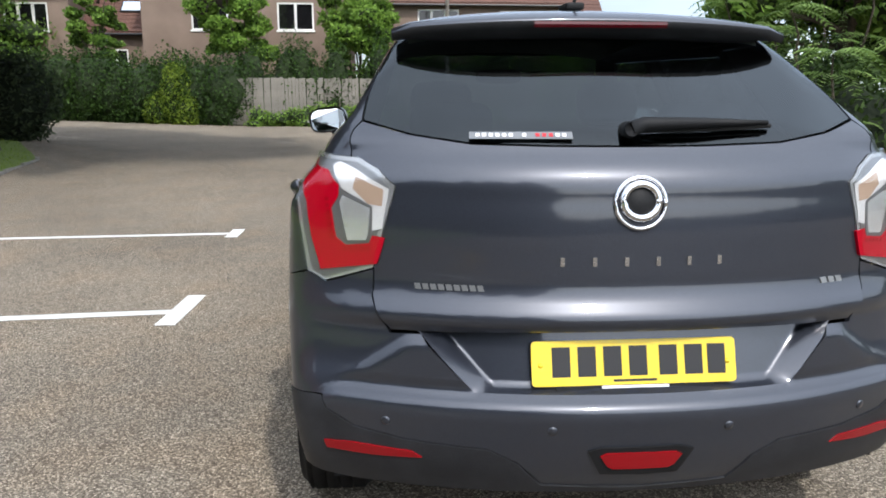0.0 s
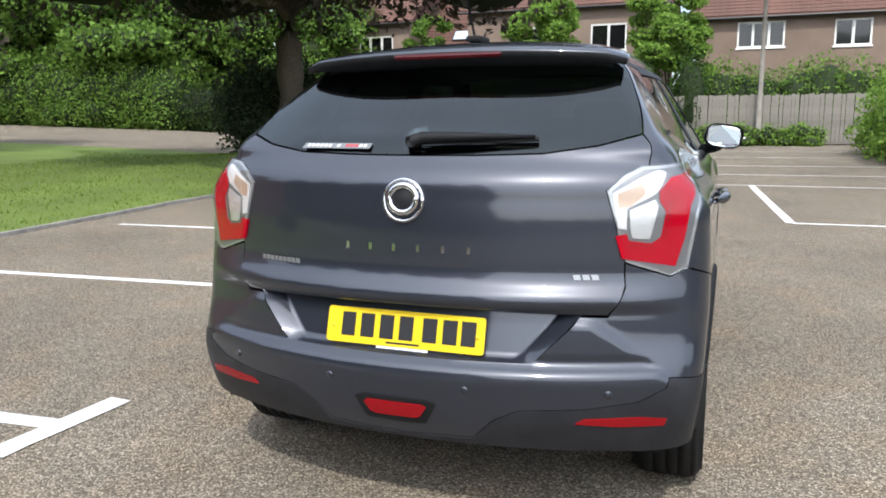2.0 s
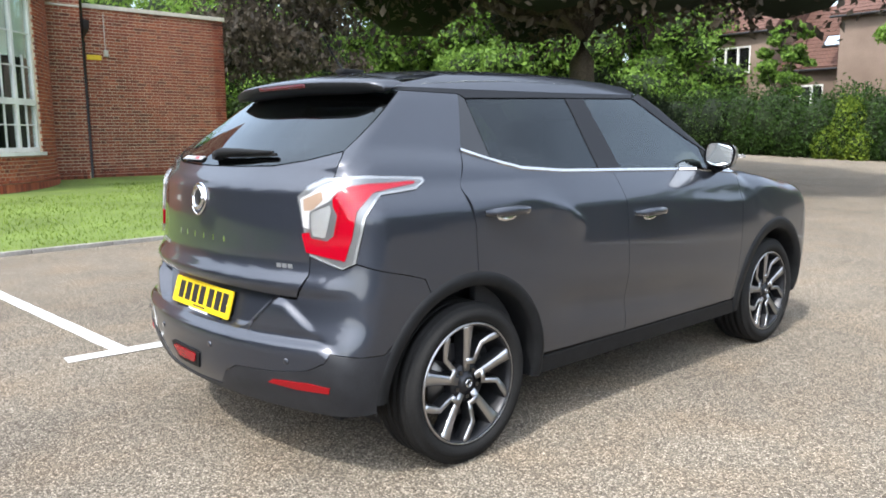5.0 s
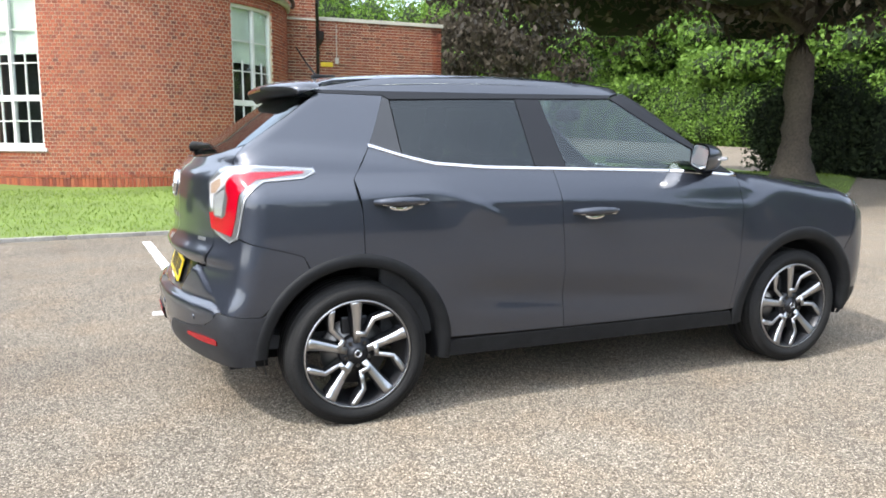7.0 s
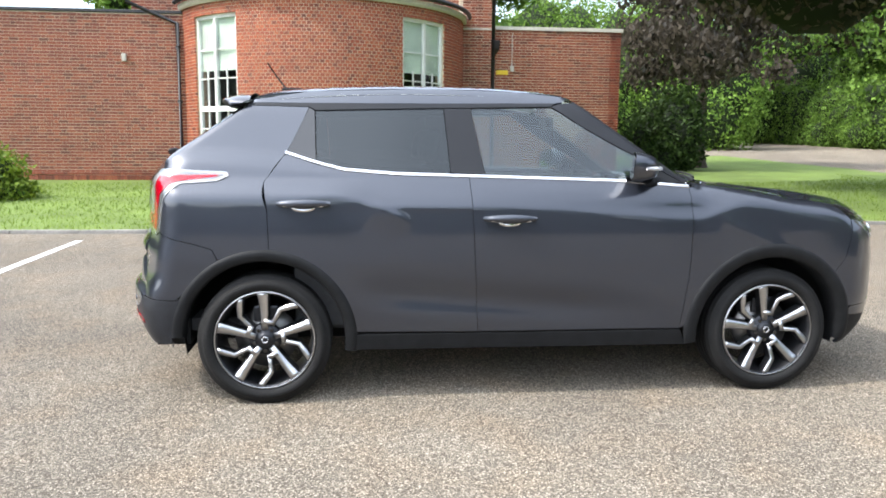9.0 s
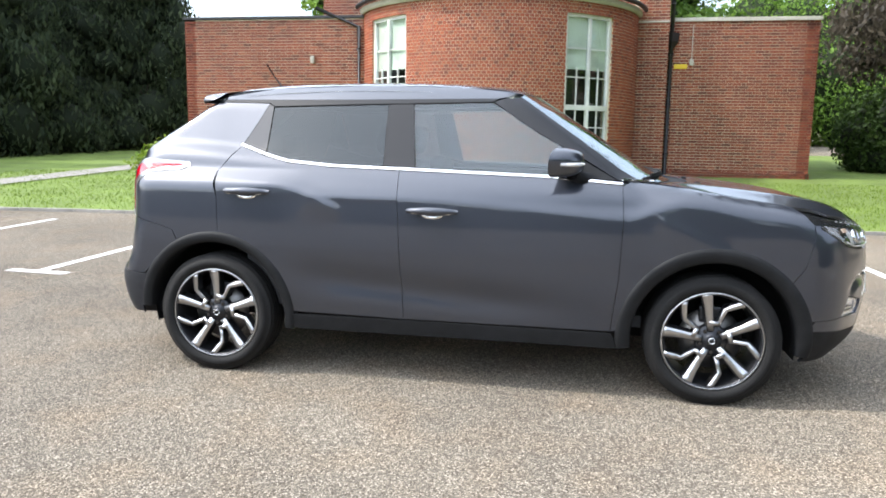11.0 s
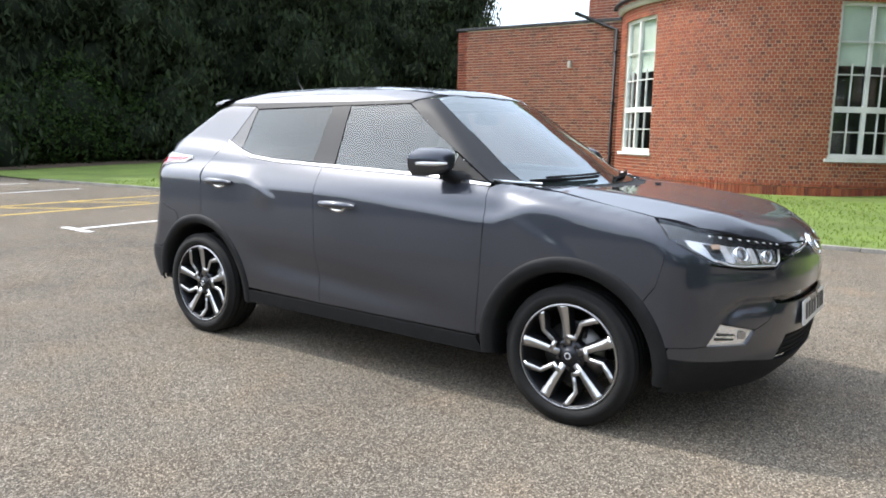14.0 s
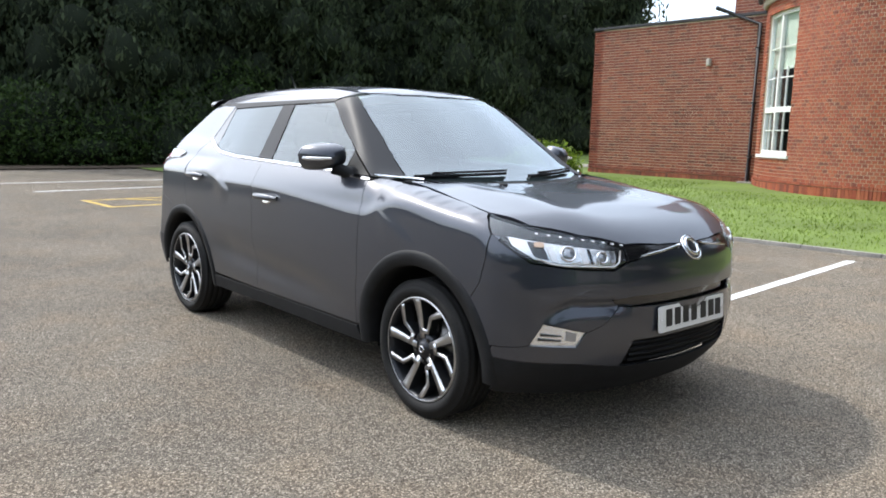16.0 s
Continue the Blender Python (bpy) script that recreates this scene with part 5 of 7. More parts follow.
    for fl, sgn in zip(both("fog_lamp", fog, "front", M_REFLECT, car, "silver fog lamp panel", lift=-0.010, cell=0.02), (1, -1)):
        for x0, x1, z0, z1, mat, nm in ((.612, .650, .478, .512, M_PROJ, "fog_lens"), (.664, .735, .498, .504, M_SMOKE, "fog_bar"), (.664, .742, .478, .484, M_SMOKE, "fog_bar")):
            q = [(sgn * x, float(front_y(x, z)), z) for x, z in ((x0, z0), (x1, z0 + .004), (x1, z1 + .010), (x0, z1))]
            panel(nm, q, "front", mat, fl, "clear fog lamp lens" if nm == "fog_lens" else "", lift=-0.006, gap=0, thick=0.006, cell=0.02)
    # flanges behind the wing and bumper joint
    both("wing_flange", side_snap([(.8, y - .035, z) for x, y, z in seam_f[1:]] + [(.8, y + .035, z) for x, y, z in seam_f[:0:-1]]), "side", M_PAINT, car, lift=-0.005, gap=0, cell=0.025)
    # headlamps
    for sgn in (1, -1):
        pts = [(sgn * x, y, z) for x, y, z in lamp]
        h = panel("headlamp", pts, "front", M_SMOKE, car, "projector headlamp with a row of daytime lights", lift=-0.018, gap=0.001, cell=0.02)
        inner = [(.775, 1.73, .902), (.70, 1.82, .885), (.60, 1.91, .868), (.44, 2.02, .848), (.455, 2.04, .785), (.645, 1.95, .793), (.745, 1.865, .812), (.79, 1.775, .865)]
        panel("reflector", [(sgn * x, y, z) for x, y, z in inner], "front", M_REFLECT, h, "silver lamp reflector", lift=-0.008, cell=0.02)
        # facets of the reflector round two projectors
        for x0, x1, mat, up in ((.752, .705, M_SMOKE, .003), (.700, .676, M_LENS, .005), (.590, .568, M_LENS, .006), (.562, .548, M_SMOKE, .003), (.480, .462, M_PROJ, .005)):
            feet = [.796 + max(0, x - .66) * .30 for x in (x0, x1)]
            tops = [max(t, f + .03) - .004 for t, f in zip([.846 + (x - .44) * .135 for x in (x0, x1)], feet)]
            q = [(x0, 0, tops[0]), (x1, 0, tops[1]), (x1, 0, feet[1]), (x0, 0, feet[0])]
            q = [(sgn * x, float(front_y(x, z)), z) for x, _, z in q]
            panel("reflector_facet", q, "front", mat, h, "", lift=-0.008 + up, gap=0.001, thick=0.006, cell=0.02)
        for x, z, r in ((.636, .838, .033), (.514, .822, .025)):
            p, nn = on_skin(sgn * x, z, "front", -0.006)
            turn = Matrix.Translation(p) @ nn.to_track_quat("X", "Z").to_matrix().to_4x4()
            bm = bmesh.new()
            lathe(bm, ((r * .80, .006), (r * .92, .010), (r, .007), (r * 1.06, -.002)), 28)
            bmesh.ops.transform(bm, matrix=turn, verts=bm.verts)
            ring = part("projector_ring", bm, M_CHROME, h, "", True)
            bm = bmesh.new()
            lathe(bm, [(r * .84 * math.sin(radians(a)), -.006 + .014 * math.cos(radians(a))) for a in (0, 15, 30, 45, 60, 75, 90)], 28)
            bmesh.ops.transform(bm, matrix=turn, verts=bm.verts)
            part("projector_lens", bm, M_PROJ, ring, "smoked glass projector lens", True)
        for k in range(9):
            bm = bmesh.new()
            x = .705 - .037 * k
            badge_bar(bm, "front", sgn * x, .908 - .0054 * k, .012, .008, .002, .002)
            part("daytime_light", bm, M_LENS, h)
        bm = bmesh.new()
        pts2 = [tuple(on_skin(sgn * x, z, "front", 0.0)[0]) for x, z in ((.745, .815), (.70, .797), (.645, .789), (.55, .786), (.47, .782), (.447, .80), (.43, .845))]
        tube(bm, pts2, .004, 6)
        part("light_guide", bm, M_LENS, h, "", True)
        bm = bmesh.new()
        badge_bar(bm, "front", sgn * .722, .868, .04, .022, .004)
        part("indicator", bm, M_AMBER, h, "pale amber indicator")
        c = panel("lens_cover", pts, "front", M_COVER, h, "clear lamp cover", lift=0.0015, gap=0.004, thick=0.004, cell=0.03)
        c.visible_shadow = False
    # tail lamps
    def turned(pts):
        """Points given by the rear layout's two numbers."""
        return [(math.sin(a / .85), -.9 - math.cos(a / .85), z) for a, z in pts]

    red = turned(((.514, .924), (.560, .916), (.579, .934), (.590, 1.006), (.577, 1.036), (.577, 1.065), (.604, 1.098))) + \
        [(.775, -1.69, 1.110), (.785, -1.60, 1.111), (.787, -1.495, 1.113), (.796, -1.50, 1.102), (.802, -1.60, 1.090), (.800, -1.684, 1.078)] + \
        turned(((.642, 1.02), (.630, .93), (.610, .848), (.498, .872), (.484, .938), (.508, .944)))
    clear_in = turned(((.600, 1.112), (.585, 1.120), (.549, 1.104), (.478, 1.060), (.489, .960), (.509, .954), (.510, 1.014), (.571, 1.055)))
    bulb = turned(((.569, 1.041), (.513, 1.011), (.514, .958), (.519, .930), (.557, .926), (.575, 1.021)))
    amber = turned(((.546, 1.088), (.488, 1.058), (.490, 1.015), (.519, 1.020), (.550, 1.057)))
    for sgn in (1, -1):
        f = lambda L: [(sgn * x, y, z) for x, y, z in L]
        t = panel("tail_lamp", f(light_r), "rear", M_RIM, car, "boomerang tail lamp, red and clear in a silver rim", lift=0.004, gap=0.0002, cell=0.02)
        panel("lamp_housing", f(light_r), "rear", M_HOUSING, t, "grey lamp housing", lift=0.0055, gap=0.009, cell=0.016)
        panel("red_lens", f(red), "rear", M_RED, t, "glossy red lens", lift=0.0085, gap=0.0005, cell=0.010)
        panel("reverse_lens", f(clear_in), "rear", M_LENS, t, "clear reversing lens", lift=0.007, gap=0.001, cell=0.012)
        panel("bulb_rim", f(bulb), "rear", M_HOUSING, t, "", lift=0.0075, gap=-0.004, cell=0.012)
        panel("inner_bulb", f(bulb), "rear", M_REFLECT, t, "silver bulb recess", lift=0.009, gap=0.001, cell=0.012)
        panel("amber_lens", f(amber), "rear", M_AMBER, t, "pale amber indicator", lift=0.008, gap=0.001, cell=0.012)
        c = panel("lens_cover", f(light_r), "rear", M_COVER, t, "clear outer cover", lift=0.0125, gap=0.001, thick=0.006, cell=0.02)
        c.visible_shadow = False
        # dark dotted strip along the inner edge of the red lens
        dots = [(.600 - .013 * k / 6, 1.029 - .095 * k / 6) for k in range(7)] + [(.560 - .011 * k, .907 + .001 * k) for k in range(5)]
        for a, z in dots:
            bm = bmesh.new()
            o, d = unflatten([(a, z)], "rear")
            badge_bar(bm, "rear", sgn * float(skin(o, d)[0][0]), z, .0085, .0085, .0098)
            part("lamp_dot", bm, M_RED_DEEP, t)
    # reflectors, rear fog lamp, sensors
    refl = [(.525, -1.965, .402), (.55, -1.955, .420), (.70, -1.9, .424), (.775, -1.862, .416), (.768, -1.862, .392), (.65, -1.92, .392)]
    both("rear_reflector", refl, "rear", M_RED_DEEP, car, "dark red rear reflector", lift=0.008, cell=0.03)
    fogr = [(0, -2.05, .437), (.088, -2.05, .437), (.105, -2.05, .428), (.085, -2.05, .398), (.07, -2.05, .39), (0, -2.05, .389)]
    panel("fog_recess", [(0, -2.05, .450), (.10, -2.05, .450), (.135, -2.05, .44), (.10, -2.05, .372), (0, -2.05, .368)], "rear", M_BLACK, car, "", mirror=True, lift=0.006, cell=0.02)
    panel("rear_fog_lamp", fogr, "rear", M_RED_DEEP, car, "red rear fog lamp", mirror=True, lift=0.010, cell=0.02)
    for x in (-.62, -.22, .22, .62):
        bm = bmesh.new()
        p, nn = on_skin(x, .492, "rear", 0.001)
        lathe(bm, ((0, .003), (.010, .003), (.0125, .0), (.0125, -.003)), 16)
        bmesh.ops.transform(bm, matrix=Matrix.Translation(p) @ nn.to_track_quat("X", "Z").to_matrix().to_4x4(), verts=bm.verts)
        part("parking_sensor", bm, M_PAINT, car, "", True)
    # side glass and frames
    both("rear_side_window", [(.59, -1.047, 1.428), (.59, -.40, 1.447), (.78, -.38, 1.128), (.79, -.65, 1.128), (.78, -.89, 1.146), (.75, -1.036, 1.18)], "side", M_TINT, car, "dark tinted rear side window", lift=-0.004, thick=0.004, cell=0.06)
    both("window_corner", [(.58, -1.078, 1.447), (.585, -1.05, 1.43), (.75, -1.038, 1.179), (.71, -1.183, 1.222)], "side", M_GLOSSBLACK, car, "black window corner", lift=-0.002)
    both("front_side_window", [(.59, -.26, 1.449), (.585, .161, 1.461), (.735, .587, 1.205), (.79, .58, 1.095), (.79, -.207, 1.115)], "side", M_CLEAR, car, "clear front side window", lift=-0.004, thick=0.004, cell=0.06)
    both("door_pillar", [(.59, -.40, 1.447), (.59, -.26, 1.449), (.79, -.207, 1.115), (.78, -.38, 1.128)], "side", M_FRAME, car, "black door pillar")
    both("window_frame_top", [(.565, -1.385, 1.452), (.57, -1.39, 1.468), (.566, -1.078, 1.468), (.566, -.5, 1.472), (.562, .185, 1.482), (.585, .161, 1.463), (.59, -.26, 1.451), (.59, -.4, 1.449), (.59, -1.047, 1.431), (.58, -1.078, 1.448)], "side", M_FRAME, car, "")
    both("mirror_corner", [(.735, .587, 1.203), (.79, .80, 1.083), (.79, .582, 1.094)], "side", M_BLACK, car, "")
    pillar = [(.497, .266, 1.494), (.572, .58, 1.288), (.643, .905, 1.074), (.745, .885, 1.070), (.798, .815, 1.083), (.738, .595, 1.208), (.588, .168, 1.464), (.556, .20, 1.482)]
    both("windscreen_pillar", pillar, "screen", M_FRAME, car, "dark windscreen pillar", cell=0.025)
    screen = [(0, .36, 1.53), (.25, .34, 1.522), (.42, .30, 1.512), (.495, .264, 1.496), (.57, .58, 1.29), (.64, .90, 1.078), (.45, 1.03, 1.066), (.2, 1.10, 1.064), (0, 1.12, 1.064)]
    panel("windscreen", screen, "screen", M_SCREEN, car, "curved clear windscreen", mirror=True, lift=-0.003, thick=0.005, cell=0.05)
    cowl = [(0, 1.125, 0), (.2, 1.108, 0), (.45, 1.035, 0), (.64, .915, 0), (.70, .94, 0), (.67, .982, 0), (.58, 1.017, 0), (.44, 1.117, 0), (.2, 1.197, 0), (0, 1.212, 0)]
    panel("cowl", cowl, "top", M_BLACK, car, "black plastic cowl below the windscreen", mirror=True, lift=-0.008, cell=0.04)
    # chrome belt line
    for sgn in (1, -1):
        bm = bmesh.new()
        ys = np.linspace(0, 1, 36)
        by, bz = [p[1] for p in belt], [p[2] for p in belt]
        yy = by[0] + (by[-1] - by[0]) * ys
        o, d = unflatten([(y, np.interp(y, by, bz) + 0.006) for y in yy], "side", sgn)
        pos = skin(o, d)
        nn = skin_normal(pos)
        rows = []
        for p, k in zip(pos, nn):
            k = Vector(k)
            up = Vector((-k.z * np.sign(k.x), 0, abs(k.x)))
            rows.append([bm.verts.new(Vector(p) + up * a + k * b) for a, b in ((-.009, 0), (-.007, .006), (.007, .006), (.009, 0))])
        for r0, r1 in zip(rows, rows[1:]):
            for i in range(3):
                bm.faces.new((r0[i], r1[i], r1[i + 1], r0[i + 1]))
        bmesh.ops.recalc_face_normals(bm, faces=bm.faces)
        bt = part("belt_trim", bm, M_CHROME, car, "thin chrome strip under the windows")
        bm = bmesh.new()
        o, d = unflatten([(sgn * x, y) for x, y in ((.785, .825), (.745, .868), (.70, .912), (.655, .945), (.60, .985))], "top")
        tube(bm, [tuple(q + np.array((0, 0, .004))) for q in skin(o, d)], .008, 8)
        part("belt_trim_end", bm, M_CHROME, bt, "", True)
    # sills and arch trims
    sill = [(.86, -.842, .340), (.86, .80, .338), (.84, .84, .258), (.84, -.89, .262)]
    both("sill", sill, "side", M_BLACK, car, "black plastic sill", lift=0.006, cell=0.05)
    for (cy, cz), a0, a1, ro in ((RW, -9, 178, RR), (FW, -8, 188, RF)):
        for sgn in (1, -1):
            bm = bmesh.new()
            n = 44
            rows = []
            for i in range(n + 1):
                a = radians(a0 + (a1 - a0) * i / n)
                row = []
                q = [(cy + r * math.cos(a), cz + r * math.sin(a)) for r in (ro + .008, ro + .001, ro - .012, .396, .386)]
                o, d = unflatten(q, "side", sgn)
                pos = skin(o, d)
                for p, lift in zip(pos, (-.002, .007, .010, .007, -.010)):
                    row.append(bm.verts.new((p[0] + sgn * lift, p[1], p[2])))
                row.append(bm.verts.new((pos[-1][0] - sgn * .10, pos[-1][1], pos[-1][2])))
                rows.append(row)
            for r0, r1 in zip(rows, rows[1:]):
                for i in range(5):
                    bm.faces.new((r0[i], r1[i], r1[i + 1], r0[i + 1]))
            bmesh.ops.recalc_face_normals(bm, faces=bm.faces)
            part("wheel_arch_trim", bm, M_BLACK, car, "black plastic wheel arch trim", True)
            bm = bmesh.new()
            rows = []
            for i in range(25):
                a = radians(-12 + 204 * i / 24)
                rows.append([bm.verts.new((sgn * x, cy + .392 * math.cos(a), cz + .392 * math.sin(a))) for x in (.80, .50)])
            for r0, r1 in zip(rows, rows[1:]):
                bm.faces.new((r0[0], r1[0], r1[1], r0[1]))
            bm.faces.new([r[1] for r in rows])
            part("wheel_housing", bm, M_BLACK, car, "", True)
    # underbody that keeps the light out
    bm = bmesh.new()
    box(bm, -.74, .74, -.88, .88, .22, .36, bevel=.03)
    box(bm, -.49, .49, -1.80, 1.86, .24, .80, bevel=.04)
    box(bm, -.72, .72, -1.78, -1.70, .35, .80)
    box(bm, -.76, .76, -1.82, -1.66, .28, .56)
    box(bm, -.70, .70, 1.70, 1.78, .30, .85)
    part("underbody", bm, M_BLACK, car)
    # spoiler
    spoiler(car)
    # cabin
    cabin(car)
    fittings(car, belt)
    for x, (cy, cz) in ((.852, RW), (.828, FW), (-.852, RW), (-.828, FW)):
        wheel(car, x, cy, cz)
    return car


def spoiler(car):
    bm = bmesh.new()
    rows = []
    for i in range(21):
        x = -.585 + 1.17 * i / 20
        e = (abs(x) / .585)
        yt, zt = -1.568 + .095 * e ** 3, 1.500 - .020 * e ** 2
        yb, zb = -1.40 + .03 * e, roof_z(x, -1.40) + .002
        if e > .97:
            zb, zt = zb - .01, zt - .012
        k = max(0.0, 1 - e ** 5)
        y0, z0 = yt + .02 + .085 * k, zt - .022 - .018 * k
        rows.append([bm.verts.new(p) for p in ((x, yb, zb), (x, (yb + yt) / 2, (zb + zt) / 2 + .006), (x, yt + .012, zt + .004), (x, yt, zt - .006), (x, yt + .01, zt - .026), (x, yt * .55 + y0 * .45, zt - .026 - .020 * k), (x, y0, z0 - .012 * k))])
    for r0, r1 in zip(rows, rows[1:]):
        for k in range(6):
            bm.faces.new((r0[k], r0[k + 1], r1[k + 1], r1[k]))
    bm.faces.new(rows[0])
    bm.faces.new(rows[-1][::-1])
    bmesh.ops.recalc_face_normals(bm, faces=bm.faces)
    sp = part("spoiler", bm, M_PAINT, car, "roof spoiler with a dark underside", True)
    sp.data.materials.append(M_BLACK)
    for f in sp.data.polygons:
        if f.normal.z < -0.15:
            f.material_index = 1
    bm = bmesh.new()
    rows = [[bm.verts.new((x, -1.566 + .095 * (abs(x) / .585) ** 3 - d, z)) for d, z in ((.004, 1.490), (.006, 1.482), (.002, 1.474))] for x in np.linspace(-.19, .19, 9)]
    for r0, r1 in zip(rows, rows[1:]):
        for k in range(2):
            bm.faces.new((r0[k], r0[k + 1], r1[k + 1], r1[k]))
    part("brake_light", bm, M_RED_DARK, sp, "thin dark red high brake light")


def soft_box(name, parent, mat, x0, x1, y0, y1, z0, z1, bevel, label="", m=None):
    bm = bmesh.new()
    r = bmesh.ops.create_cube(bm, size=1)
    bmesh.ops.subdivide_edges(bm, edges=bm.edges, cuts=3, use_grid_fill=True)
    c = Vector(((x0 + x1) / 2, (y0 + y1) / 2, (z0 + z1) / 2))
    s = Vector(((x1 - x0) / 2, (y1 - y0) / 2, (z1 - z0) / 2))
    for v in bm.verts:
        p = Vector((v.co.x * 2, v.co.y * 2, v.co.z * 2))
        k = (abs(p.x) ** bevel + abs(p.y) ** bevel + abs(p.z) ** bevel) ** (1 / bevel)
        p = p / max(k, 1e-6) if k > 0 else p
        v.co = Vector((p.x * s.x, p.y * s.y, p.z * s.z))
        if m is not None:
            v.co = m @ v.co
        v.co += c
    return part(name, bm, mat, parent, label, True)


def cabin(car):
    for sgn in (1, -1):
        lean = pose(0, 0, 0, -14)
        s = soft_box("front_seat", car, M_SEAT, sgn * .36 - .25, sgn * .36 + .25, -.32, .22, .50, .66, 5, "dark cloth front seat")
        soft_box("backrest", s, M_SEAT, sgn * .36 - .24, sgn * .36 + .24, -.42, -.28, .60, 1.16, 4, "", lean)
        soft_box("headrest", s, M_SEAT, sgn * .36 - .13, sgn * .36 + .13, -.50, -.40, 1.17, 1.35, 4, "", lean)
    b = soft_box("rear_bench", car, M_SEAT, -.62, .62, -1.22, -.72, .50, .66, 5, "dark cloth rear bench")
    soft_box("backrest", b, M_SEAT, -.62, .62, -1.30, -1.16, .60, 1.14, 5, "", pose(0, 0, 0, -16))
    for x in (-.40, .40):
        soft_box("headrest", b, M_SEAT, x - .13, x + .13, -1.38, -1.28, 1.14, 1.27, 4)
    # door linings and floor
    for sgn in (1, -1):
        bm = bmesh.new()
        box(bm, sgn * .74 - .02, sgn * .74 + .02, -1.15, .80, .36, 1.07, bevel=.01)
        part("door_lining", bm, M_TRIM, car, "grey plastic door lining")
    bm = bmesh.new()
    box(bm, -.72, .72, -1.75, .95, .34, .40)
    part("cabin_floor", bm, M_TRIM, car)
    bm = bmesh.new()
    box(bm, -.60, .60, -1.72, -1.33, 1.00, 1.03, bevel=.008)
    part("parcel_shelf", bm, M_TRIM, car)
    bm = bmesh.new()
    rows = []
    for x in np.linspace(-.70, .70, 13):
        rows.append([bm.verts.new((x, y - .10 * (abs(x) / .7) ** 2, z)) for y, z in ((1.04, 1.035), (.80, 1.05), (.62, 1.045), (.53, .99), (.55, .70), (.60, .45))])
    for r0, r1 in zip(rows, rows[1:]):
        for k in range(5):
            bm.faces.new((r0[k], r0[k + 1], r1[k + 1], r1[k]))
    dash = part("dashboard", bm, M_TRIM, car, "dark grey dashboard", True)
    # steering wheel on the right-hand side
    w = []
    m = pose(.36, .42, .93, 62)
    bm = bmesh.new()
    tube(bm, [m @ Vector((.185 * math.cos(2 * math.pi * k / 28), .185 * math.sin(2 * math.pi * k / 28), 0)) for k in range(29)], .016, 8)
    st = part("steering_wheel", bm, M_TRIM, car, "black steering wheel", True)
    bm = bmesh.new()
    for a in (0, 180, 270):
        tube(bm, [m @ Vector((0, 0, -.02)), m @ Vector((.18 * math.cos(radians(a)), .18 * math.sin(radians(a)), 0))], .018, 6)
    part("spokes", bm, M_TRIM, st, "", True)
    soft_box("airbag_cover", st, M_TRIM, .29, .43, .40, .46, .87, .99, 3)
    soft_box("interior_mirror", car, M_TRIM, -.12, .12, .26, .30, 1.36, 1.43, 5, "interior rear-view mirror")
    # headlining
    bm = bmesh.new()
    pts = [(x, y, float(roof_z(x, y)) - .03) for y in np.linspace(-1.42, .30, 9) for x in np.linspace(-.54, .54, 9)]
    vs = [bm.verts.new(p) for p in pts]
    for j in range(8):
        for i in range(8):
            bm.faces.new((vs[9 * j + i], vs[9 * j + i + 1], vs[9 * j + i + 10], vs[9 * j + i + 9]))
    part("headlining", bm, M_BLIND, car, "pale headlining", True)


